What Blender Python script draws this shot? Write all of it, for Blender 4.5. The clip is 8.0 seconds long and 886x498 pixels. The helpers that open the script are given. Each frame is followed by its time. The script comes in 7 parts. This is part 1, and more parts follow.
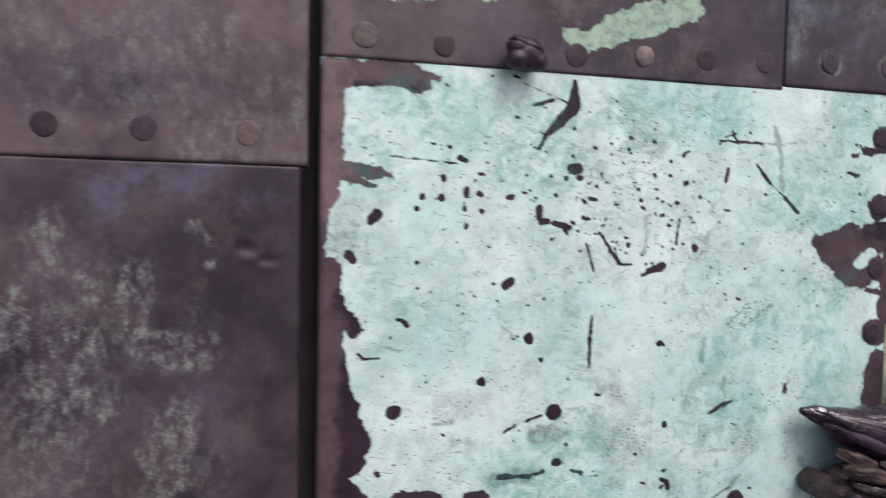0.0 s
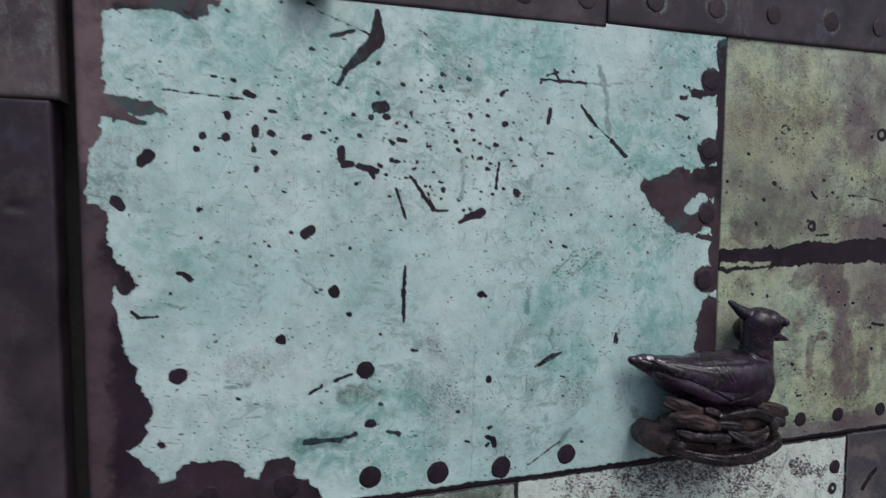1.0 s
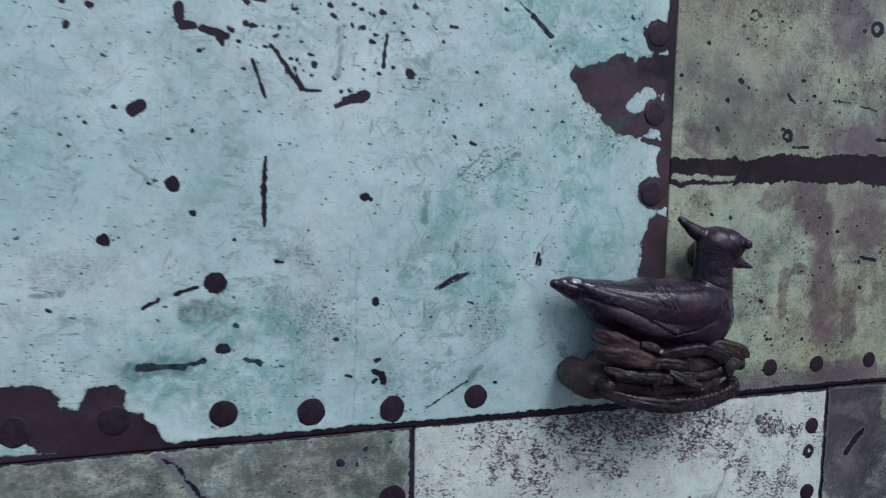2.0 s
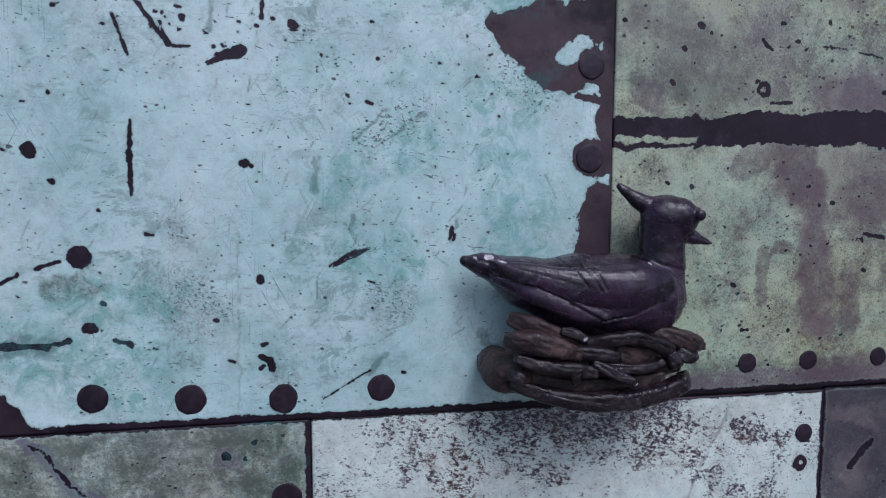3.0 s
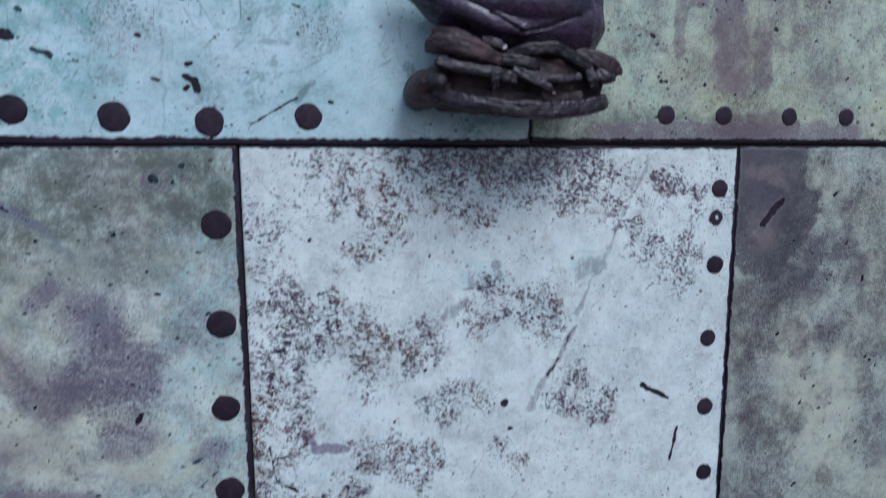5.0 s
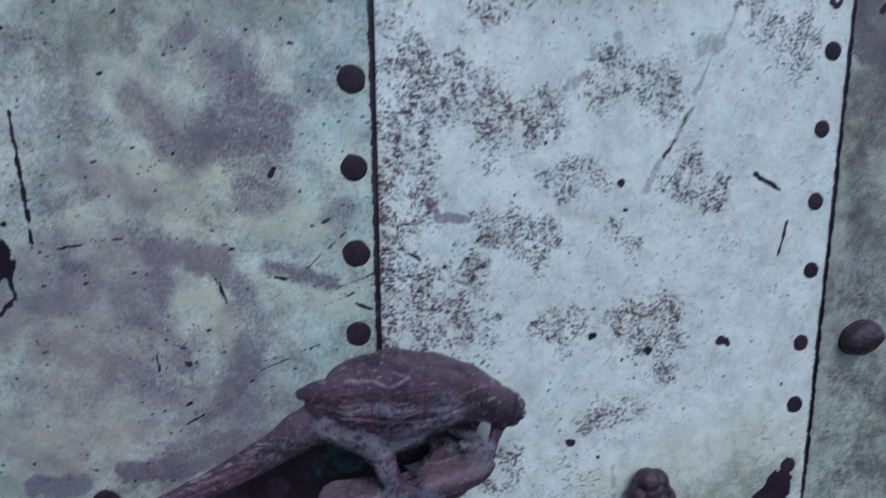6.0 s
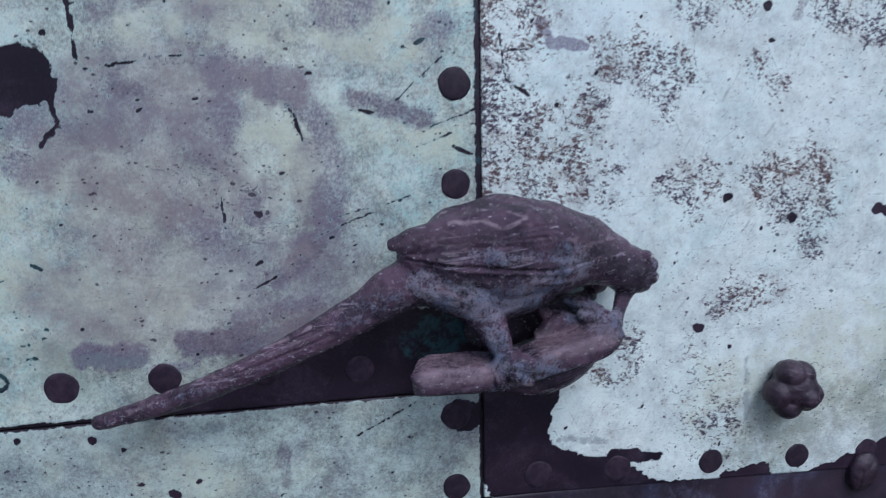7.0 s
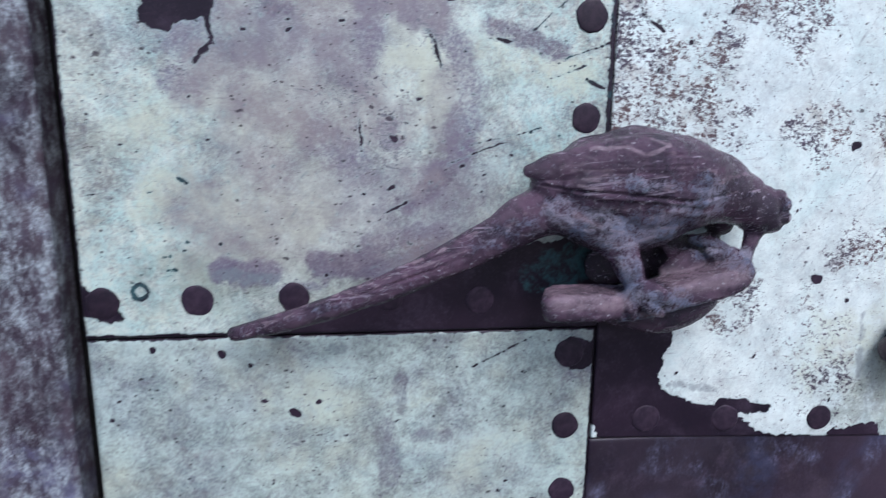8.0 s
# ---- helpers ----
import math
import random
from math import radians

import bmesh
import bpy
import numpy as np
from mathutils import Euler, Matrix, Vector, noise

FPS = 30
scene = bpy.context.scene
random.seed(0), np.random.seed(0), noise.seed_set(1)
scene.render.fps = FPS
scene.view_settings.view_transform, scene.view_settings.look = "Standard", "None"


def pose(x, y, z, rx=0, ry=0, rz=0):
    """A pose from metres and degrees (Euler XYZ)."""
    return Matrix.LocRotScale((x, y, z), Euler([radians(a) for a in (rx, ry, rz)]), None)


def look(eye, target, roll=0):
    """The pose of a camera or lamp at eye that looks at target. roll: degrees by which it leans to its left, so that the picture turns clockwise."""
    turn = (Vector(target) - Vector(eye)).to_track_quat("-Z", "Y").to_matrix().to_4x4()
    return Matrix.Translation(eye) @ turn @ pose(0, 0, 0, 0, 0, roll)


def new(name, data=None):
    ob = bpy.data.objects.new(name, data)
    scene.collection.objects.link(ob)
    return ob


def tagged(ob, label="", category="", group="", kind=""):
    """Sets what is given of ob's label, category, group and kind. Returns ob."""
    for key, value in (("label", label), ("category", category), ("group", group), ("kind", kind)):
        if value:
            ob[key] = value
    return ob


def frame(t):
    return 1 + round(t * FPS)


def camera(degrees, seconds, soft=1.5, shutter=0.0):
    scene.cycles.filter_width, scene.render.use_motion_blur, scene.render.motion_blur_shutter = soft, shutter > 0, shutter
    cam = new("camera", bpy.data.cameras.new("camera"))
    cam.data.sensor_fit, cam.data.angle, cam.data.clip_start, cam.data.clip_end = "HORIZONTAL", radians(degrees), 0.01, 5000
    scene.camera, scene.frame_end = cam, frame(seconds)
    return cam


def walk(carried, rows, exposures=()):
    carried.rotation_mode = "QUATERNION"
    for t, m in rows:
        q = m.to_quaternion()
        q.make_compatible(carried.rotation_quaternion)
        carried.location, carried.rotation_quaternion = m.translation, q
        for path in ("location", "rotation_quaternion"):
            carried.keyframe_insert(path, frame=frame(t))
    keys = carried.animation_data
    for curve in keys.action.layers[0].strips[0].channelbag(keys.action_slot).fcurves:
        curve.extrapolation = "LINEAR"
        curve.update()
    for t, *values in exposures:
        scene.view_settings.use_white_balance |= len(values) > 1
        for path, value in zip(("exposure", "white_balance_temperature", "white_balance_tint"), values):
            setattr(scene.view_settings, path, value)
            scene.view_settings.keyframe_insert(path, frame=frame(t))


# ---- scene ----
cam = camera(70.0, 8.0, soft=1.0, shutter=0.35)
PATH = [
    (0, (0.022, -0.015, 1.485), (0.457, 1.935, 1.384), 1.3),
    (0.2, (0.074, -0.011, 1.483), (0.520, 1.940, 1.350), 0.6),
    (0.5, (0.108, -0.001, 1.472), (0.637, 1.922, 1.327), 0.7),
    (0.8, (0.149, -0.004, 1.464), (0.727, 1.903, 1.296), 0.6),
    (1, (0.166, -0.004, 1.447), (0.779, 1.894, 1.301), 0.4),
    (1.5, (0.255, 0.016, 1.391), (0.85, 1.919, 1.239), 1.0),
    (2, (0.316, 0.065, 1.36), (0.873, 1.977, 1.175), 0.9),
    (2.2, (0.347, 0.078, 1.355), (0.9, 1.99, 1.16), 0.9),
    (3.3, (0.498, 0.108, 1.329), (0.785, 2.079, 1.149), 0.0),
    (3.5, (0.507, 0.122, 1.324), (0.806, 2.092, 1.152), 0.2),
    (4, (0.52, 0.126, 1.272), (0.887, 2.082, 1.072), 0.4),
    (4.2, (0.529, 0.115, 1.263), (0.894, 2.064, 1.001), -0.2),
    (5.3, (0.472, 0.038, 1.071), (0.926, 1.964, 0.785), 0.0),
    (5.5, (0.455, 0.034, 1.033), (0.891, 1.96, 0.712), -0.1),
    (6, (0.391, 0.047, 0.956), (0.792, 1.973, 0.592), -0.3),
    (6.2, (0.377, 0.057, 0.918), (0.755, 1.988, 0.558), -0.4),
    (6.5, (0.358, 0.088, 0.875), (0.734, 2.014, 0.487), -0.5),
    (7, (0.34, 0.127, 0.823), (0.656, 2.063, 0.431), -1.2),
    (7.5, (0.313, 0.144, 0.796), (0.607, 2.084, 0.409), -0.2),
    (8, (0.264, 0.123, 0.776), (0.49, 2.069, 0.37), 0.7),
]
EXPOSURES = [
    (0.0, 0.41, 6830, 13),
    (0.5, -0.17, 6580, 7),
    (1.0, -0.38, 6330, 6),
    (1.5, -0.33, 6030, 6),
    (2.0, -0.34, 5800, 8),
    (3.5, -0.18, 5560, 12),
    (4.0, -0.11, 5490, 12),
    (5.5, -0.17, 5310, 10),
    (6.0, -0.32, 5300, 9),
    (6.5, -0.34, 5300, 9),
    (7.0, -0.03, 5340, 10),
    (7.5, 0.23, 5430, 12),
    (8.0, 0.45, 5580, 12),
]
walk(cam, [(t, look(eye, target, roll)) for t, eye, target, roll in PATH], EXPOSURES)

# overcast daylight from above and in front of the wall
world = bpy.data.worlds.new("sky")
scene.world = world
world.use_nodes = True
sky = world.node_tree.nodes.new("ShaderNodeTexSky")
sky.sky_type = "NISHITA"
sky.sun_disc = False
sky.sun_elevation, sky.sun_rotation = radians(51), radians(161)
sky.dust_density, sky.ozone_density = 3.0, 1.0
world.node_tree.links.new(sky.outputs[0], world.node_tree.nodes["Background"].inputs[0])
world.node_tree.nodes["Background"].inputs[1].default_value = 0.10
sun = new("sun", bpy.data.lights.new("sun", "SUN"))
sun.data.energy, sun.data.angle, sun.data.color = 1.5, radians(28), (1.0, 0.97, 0.93)
sun.matrix_world = look((1.35, -1.9, 4.5), (0.5, 0.6, 1.1))

# ---- materials ----


def shader(name):
    m = bpy.data.materials.new(name)
    m.use_nodes = True
    nt = m.node_tree
    return m, nt, nt.nodes["Principled BSDF"]


class Graph:
    """Short forms for node building."""

    def __init__(self, nt):
        self.nt = nt
        self.co = nt.nodes.new("ShaderNodeTexCoord").outputs["Object"]

    def put(self, socket, value):
        if isinstance(value, bpy.types.NodeSocket):
            self.nt.links.new(value, socket)
        elif isinstance(value, tuple) and len(value) == 3 and socket.type == "RGBA":
            socket.default_value = (*value, 1)
        else:
            socket.default_value = value

    def math(self, op, a, b=0.0, clamp=False):
        n = self.nt.nodes.new("ShaderNodeMath")
        n.operation, n.use_clamp = op, clamp
        self.put(n.inputs[0], a)
        self.put(n.inputs[1], b)
        return n.outputs[0]

    def scaled(self, sx, sy, sz, turn=0.0):
        n = self.nt.nodes.new("ShaderNodeMapping")
        self.put(n.inputs["Vector"], self.co)
        n.inputs["Rotation"].default_value = (0, radians(turn), 0)
        n.inputs["Scale"].default_value = (sx, sy, sz)
        return n.outputs[0]

    def along(self, turn, sx, sz):
        """Coordinates turned about y, then stretched: features run sx long and sz wide."""
        n = self.nt.nodes.new("ShaderNodeMapping")
        n.vector_type = "TEXTURE"
        self.put(n.inputs["Vector"], self.co)
        n.inputs["Rotation"].default_value = (0, radians(-turn), 0)
        n.inputs["Scale"].default_value = (sx, 1, sz)
        return n.outputs[0]

    def noise(self, scale, detail=3.0, rough=0.55, at=None, warp=0.0):
        n = self.nt.nodes.new("ShaderNodeTexNoise")
        self.put(n.inputs["Vector"], at or self.co)
        n.inputs["Scale"].default_value = scale
        n.inputs["Detail"].default_value = detail
        n.inputs["Roughness"].default_value = rough
        n.inputs["Distortion"].default_value = warp
        return n.outputs["Fac"]

    def ramp(self, v, lo, hi, a=0.0, b=1.0):
        n = self.nt.nodes.new("ShaderNodeMapRange")
        n.interpolation_type = "SMOOTHSTEP"
        for k, x in enumerate((v, lo, hi, a, b)):
            self.put(n.inputs[k], x)
        return n.outputs[0]

    def mix(self, f, a, b, blend="MIX"):
        n = self.nt.nodes.new("ShaderNodeMix")
        n.data_type, n.blend_type = "RGBA", blend
        self.put(n.inputs[0], f)
        self.put(n.inputs[6], a)
        self.put(n.inputs[7], b)
        return n.outputs[2]

    def attr(self, name):
        n = self.nt.nodes.new("ShaderNodeAttribute")
        n.attribute_name = name
        return n.outputs["Fac"]

    def bump(self, height, distance, strength=1.0, base=None):
        n = self.nt.nodes.new("ShaderNodeBump")
        n.inputs["Strength"].default_value = strength
        n.inputs["Distance"].default_value = distance
        self.put(n.inputs["Height"], height)
        if base:
            self.put(n.inputs["Normal"], base)
        return n.outputs[0]

    def pits(self, scale, density, power=5.0, size=0.42, at=None):
        """Scattered round pits of mixed size, 0 to 1."""
        n = self.nt.nodes.new("ShaderNodeTexVoronoi")
        bent = self.nt.nodes.new("ShaderNodeVectorMath")
        bent.operation = "MULTIPLY_ADD"
        ripple = self.nt.nodes.new("ShaderNodeTexNoise")
        ripple.inputs["Scale"].default_value, ripple.inputs["Detail"].default_value = scale * 1.6, 3.0
        self.put(ripple.inputs["Vector"], self.co)
        self.put(bent.inputs[0], ripple.outputs["Color"])
        bent.inputs[1].default_value = (0.55 / scale,) * 3
        self.put(bent.inputs[2], at or self.co)
        self.put(n.inputs["Vector"], bent.outputs[0])
        n.inputs["Scale"].default_value = scale
        part = self.nt.nodes.new("ShaderNodeSeparateColor")
        self.put(part.inputs[0], n.outputs["Color"])
        reach = self.math("MULTIPLY", self.math("POWER", part.outputs[0], power), self.math("MULTIPLY", density, size))
        return self.ramp(self.math("SUBTRACT", reach, n.outputs["Distance"]), -0.03, 0.05)

    def random(self):
        return self.nt.nodes.new("ShaderNodeObjectInfo").outputs["Random"]


BARE_DARK, BARE_WARM = (0.0115, 0.0066, 0.0148), (0.036, 0.0200, 0.0365)


def bare_copper(g):
    """Colour of oxidised bare copper, dark purple brown."""
    cloud = g.ramp(g.noise(9, 4, 0.6), 0.3, 0.72)
    c = g.mix(cloud, BARE_DARK, BARE_WARM)
    film = g.ramp(g.noise(26, 8, 0.74, warp=0.3), 0.50, 0.72)
    c = g.mix(g.math("MULTIPLY", film, 0.55), c, (0.075, 0.050, 0.078))
    grain = g.ramp(g.math("MULTIPLY", g.noise(420, 4, 0.8), g.math("ADD", 0.6, g.math("MULTIPLY", g.noise(26, 5, 0.7), 0.8))), 0.52, 0.80)
    return g.mix(g.math("MULTIPLY", grain, 0.35), c, (0.12, 0.085, 0.125))


def patina(name, light, mid, tint, stain, fleck=(0.075, 0.027, 0.030), crusty=0.4, speck=0.5, smudge=0.5, warm=(0.42, 0.40, 0.28), blue=(0.30, 0.42, 0.52), violet=(0.20, 0.175, 0.255), cream=(0.64, 0.67, 0.51), mauve=(0.33, 0.27, 0.29)):
    """Verdigris on copper sheet. The mesh carries: bare (mm inside bare metal), stain, faint, green and fleck (0 to 1)."""
    m, nt, p = shader(name)
    g = Graph(nt)
    bare, st, fa = g.attr("bare"), g.attr("stain"), g.attr("faint")
    gr, fl = g.attr("green"), g.attr("fleck")
    c = g.mix(g.ramp(g.noise(5.5, 5, 0.62, warp=0.6), 0.36, 0.66), light, mid)
    c = g.mix(g.math("MULTIPLY", g.ramp(g.noise(14, 6, 0.68, warp=0.4), 0.47, 0.75), 0.55), c, tint)
    c = g.mix(g.math("MULTIPLY", g.ramp(g.noise(10, 4, 0.6, g.scaled(1.6, 1, 0.8, 20)), 0.55, 0.8), 0.25), c, blue)
    # soft brushed streaks
    brush = g.ramp(g.noise(16, 6, 0.62, g.along(-13, 4.5, 0.8)), 0.42, 0.64)
    c = g.mix(g.math("MULTIPLY", brush, 0.45), c, light)
    sweep = g.ramp(g.noise(13, 5, 0.6, g.along(76, 3.5, 0.9)), 0.50, 0.68)
    c = g.mix(g.math("MULTIPLY", sweep, 0.30), c, g.mix(0.3, mid, tint))
    # mottling and fine grain of the crust
    mott = g.ramp(g.noise(60, 6, 0.75), 0.38, 0.72)
    c = g.mix(g.math("MULTIPLY", mott, 0.08 + 0.10 * crusty), c, stain)
    grain = g.noise(520, 4, 0.75)
    c = g.mix(g.math("MULTIPLY", g.ramp(grain, 0.52, 0.72), 0.04 + 0.30 * crusty), c, stain)
    rind = g.noise(24, 11, 0.74)
    pit = g.ramp(g.noise(185, 6, 0.82), 0.36, 0.66, 0.30, -0.70)
    pit = g.math("MULTIPLY", pit, g.ramp(rind, 0.35, 0.62, 0.30 * crusty, 0.85 * crusty))
    c = g.mix(1.0, c, g.ramp(rind, 0.36, 0.66, 1.0 + 0.28 * crusty, 1.0 - 0.72 * crusty), "MULTIPLY")
    c = g.mix(1.0, c, g.math("ADD", 1.0, pit), "MULTIPLY")
    veil = g.ramp(g.noise(8.5, 9, 0.74, g.scaled(1.1, 1, 0.9, -15), 0.3), 0.46, 0.66)
    c = g.mix(g.math("MULTIPLY", veil, 0.6 * crusty), c, blue)
    ochre = g.ramp(g.noise(6.5, 9, 0.72, g.scaled(0.9, 1, 1.1, 35), 0.3), 0.50, 0.68)
    c = g.mix(g.math("MULTIPLY", ochre, 0.6 * crusty), c, warm)
    chalk = g.math("MULTIPLY", g.ramp(g.noise(34, 8, 0.78, warp=0.2), 0.54, 0.74), 0.45)
    c = g.mix(chalk, c, light)
    # gritty smudges in patches
    zone = g.ramp(g.noise(11, 4, 0.6, warp=0.5), 0.40, 0.66)
    grit = g.ramp(g.noise(46, 10, 0.82, g.scaled(0.8, 1, 1.25, 12), 0.6), 0.50, 0.58)
    c = g.mix(g.math("MULTIPLY", g.math("MULTIPLY", zone, grit), smudge), c, g.mix(0.45, stain, tint))
    # green washes
    gm = g.math("MULTIPLY", gr, g.ramp(g.noise(60, 8, 0.84, warp=0.8), 0.42, 0.60), True)
    c = g.mix(g.math("MULTIPLY", gm, 0.75), c, tint)
    # crumbs of crust, dark and pale
    lean = g.math("MULTIPLY", g.math("SUBTRACT", rind, 0.5), 0.45)
    dark = g.ramp(g.math("ADD", g.noise(560, 4, 0.8), lean), 0.505, 0.555)
    c = g.mix(g.math("MULTIPLY", dark, 0.62 * crusty, True), c, stain)
    coarse = g.ramp(g.math("ADD", g.noise(210, 5, 0.8), lean), 0.56, 0.60)
    c = g.mix(g.math("MULTIPLY", coarse, 0.75 * crusty, True), c, stain)
    pale = g.ramp(g.math("SUBTRACT", g.noise(500, 4, 0.8, g.scaled(1, 2, 1.1, 40)), lean), 0.51, 0.56)
    c = g.mix(g.math("MULTIPLY", pale, 0.75 * crusty), c, g.mix(0.4, light, tint))
    # cream and moss washes, violet oxide
    speckle = g.noise(430, 6, 0.85)
    cm = g.math("MULTIPLY", g.attr("cream"), g.ramp(g.math("ADD", g.noise(26, 8, 0.76), g.math("MULTIPLY", speckle, 0.3)), 0.50, 0.74), True)
    c = g.mix(g.math("MULTIPLY", cm, 0.72), c, cream)
    mo = g.math("MULTIPLY", g.attr("moss"), g.ramp(g.math("ADD", g.noise(32, 8, 0.78, warp=0.3), g.math("MULTIPLY", speckle, 0.45)), 0.54, 0.84), True)
    c = g.mix(g.math("MULTIPLY", mo, 0.9), c, (0.075, 0.098, 0.072))
    vi = g.attr("violet")
    dither = g.math("ADD", g.math("SUBTRACT", g.noise(44, 12, 0.82, warp=0.3), 0.5), g.math("MULTIPLY", g.math("SUBTRACT", speckle, 0.5), 1.5))
    vi = g.ramp(g.math("ADD", vi, g.math("MULTIPLY", dither, g.ramp(vi, 0.0, 0.3, 0.0, 1.6))), 0.12, 1.30)
    c = g.mix(g.math("MULTIPLY", vi, g.ramp(speckle, 0.34, 0.62, 0.55, 0.95)), c, violet)
    # dusty wash, finely broken
    wash = g.ramp(g.math("ADD", g.math("MULTIPLY", g.noise(34, 10, 0.80, warp=0.2), 0.7), g.math("MULTIPLY", speckle, 0.3)), 0.36, 0.62, 0.30, 1.0)
    c = g.mix(g.math("MULTIPLY", g.math("MULTIPLY", g.attr("mauve"), wash), 0.90, True), c, g.mix(g.ramp(g.noise(12, 5, 0.6), 0.42, 0.6), mauve, g.mix(0.5, mauve, violet)))
    # soft stains, broken up by grain
    lump = g.ramp(g.noise(95, 7, 0.8, warp=0.5), 0.34, 0.68)
    torn = g.ramp(g.noise(38, 9, 0.8, warp=0.2), 0.28, 0.54)
    sm = g.ramp(g.math("ADD", st, g.math("MULTIPLY", dither, g.ramp(st, 0.0, 0.3, 0.0, 1.8))), 0.12, 1.20)
    sm = g.math("MULTIPLY", sm, g.math("ADD", 0.45, g.math("MULTIPLY", g.math("MULTIPLY", torn, lump), 0.55)), True)
    blush = g.ramp(g.noise(16, 5, 0.65, warp=0.3), 0.40, 0.62)
    hue = g.mix(g.math("MULTIPLY", g.ramp(g.noise(21, 5, 0.65, warp=0.4), 0.50, 0.66), 0.8), g.mix(g.math("MULTIPLY", blush, 0.6), stain, violet), (0.31, 0.25, 0.24))
    c = g.mix(g.math("MULTIPLY", sm, g.ramp(speckle, 0.38, 0.60, 0.72, 1.0)), c, hue)
    c = g.mix(g.math("MULTIPLY", sm, g.ramp(speckle, 0.55, 0.66, 0.0, 0.8)), c, stain)
    # hairline scuffs, nearly level
    for turn, sx, amount in ((4, 5, 0.26), (-9, 7, 0.20)):
        hair = g.noise(70, 2, 0.6, g.scaled(1 / sx * 3, 8, sx, turn))
        c = g.mix(g.math("MULTIPLY", g.ramp(hair, 0.66, 0.76), amount), c, stain)
    # fine steep scratches in places
    where = g.ramp(g.noise(7, 3, 0.6), 0.42, 0.56)
    for turn, width in ((62, 0.9), (88, 0.8), (118, 0.8), (35, 0.7)):
        hair = g.noise(60, 3, 0.5, g.along(turn, 2.8, 0.055 * width))
        keep = g.ramp(g.noise(19, 3, 0.6, g.along(turn, 2.2, 0.8)), 0.47, 0.58)
        c = g.mix(g.math("MULTIPLY", g.math("MULTIPLY", g.ramp(hair, 0.665, 0.70), 0.85), g.math("MULTIPLY", keep, where)), c, g.mix(0.3, stain, tint))
    # clusters of fine dark grit
    cluster = g.math("MAXIMUM", g.attr("grit"), g.math("MULTIPLY", g.ramp(g.noise(13, 6, 0.72, warp=0.3), 0.52, 0.72), speck))
    fine = g.noise(430, 3, 0.65, g.along(-12, 1.4, 0.9))
    gm = g.ramp(g.math("SUBTRACT", fine, g.math("SUBTRACT", 0.765, g.math("MULTIPLY", cluster, 0.19))), -0.006, 0.018)
    c = g.mix(g.math("MULTIPLY", gm, 0.9), c, g.mix(0.10, stain, tint))
    # short dashes, nearly level
    row = g.ramp(g.noise(9, 4, 0.6, warp=0.2), 0.42, 0.64, 0.0, 0.075)
    dash = g.noise(210, 3, 0.6, g.along(-11, 3.2, 0.55))
    dm = g.ramp(g.math("ADD", dash, g.math("MULTIPLY", row, speck)), 0.745, 0.765)
    c = g.mix(g.math("MULTIPLY", dm, 0.85), c, g.mix(0.10, stain, tint))
    # faint scratches and smears
    fm = g.math("MULTIPLY", fa, g.ramp(g.noise(160, 5, 0.8, g.scaled(1, 4, 0.5, 25)), 0.28, 0.56), True)
    c = g.mix(g.math("MULTIPLY", fm, 0.75), c, g.mix(0.25, stain, tint))
    # rusty flecks, denser where the crust is worn
    f1 = g.noise(400, 6, 0.80, g.along(-12, 1.45, 0.9), 0.15)
    patch = g.noise(52, 8, 0.80, warp=0.2)
    dens = g.math("MINIMUM", g.math("MULTIPLY", fl, g.ramp(patch, 0.32, 0.64, 0.32, 1.14)), 0.95)
    th = g.math("SUBTRACT", 0.690, g.math("MULTIPLY", dens, 0.225))
    fm = g.ramp(g.math("SUBTRACT", f1, th), -0.012, 0.03)
    fcol = g.mix(g.ramp(g.noise(17, 4, 0.6), 0.40, 0.54), fleck, (0.034, 0.016, 0.044))
    halo = g.math("MULTIPLY", g.ramp(g.noise(30, 8, 0.78, warp=0.2), 0.50, 0.66), g.math("MULTIPLY", dens, 0.60), True)
    c = g.mix(halo, c, g.mix(g.ramp(g.noise(13, 3, 0.5), 0.42, 0.58), (0.30, 0.19, 0.12), (0.19, 0.13, 0.15)))
    c = g.mix(fm, c, fcol)
    # pin specks everywhere
    sp = g.noise(330, 2, 0.5, g.scaled(0.8, 1, 1.3, 8))
    spm = g.ramp(g.math("ADD", sp, g.math("MULTIPLY", g.math("SUBTRACT", g.noise(9, 3), 0.5), 0.22)), 0.80 - 0.08 * speck, 0.83 - 0.08 * speck)
    crowd = g.ramp(g.noise(10, 5, 0.65), 0.38, 0.66, 0.25, 1.25)
    crooked = g.scaled(0.8, 1, 1.2, 10)
    dots = g.math("MAXIMUM", g.pits(120, crowd, 13.0, 0.26 * speck, crooked), g.pits(300, crowd, 8.0, 0.40 * speck, crooked))
    spm = g.math("MAXIMUM", spm, g.math("MULTIPLY", dots, 0.95))
    edge = g.math("ADD", bare, g.math("MULTIPLY", g.math("SUBTRACT", g.noise(100, 8, 0.82), 0.5), 11.0))
    bm = g.ramp(edge, -0.22, 0.22)
    bm = g.math("MAXIMUM", bm, g.math("MULTIPLY", spm, 0.85))
    rim = g.math("MULTIPLY", g.ramp(edge, -2.6, -0.1), 0.3)
    c = g.mix(rim, c, g.mix(0.6, stain, tint))
    # the sheen is painted: bare metal mixed towards a pale pink-brown
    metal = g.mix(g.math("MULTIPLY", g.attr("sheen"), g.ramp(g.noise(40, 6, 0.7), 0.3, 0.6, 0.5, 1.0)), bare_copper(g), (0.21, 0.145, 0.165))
    growth = g.math("MULTIPLY", g.ramp(gr, 0.86, 1.0), g.ramp(g.noise(55, 8, 0.8), 0.42, 0.60))
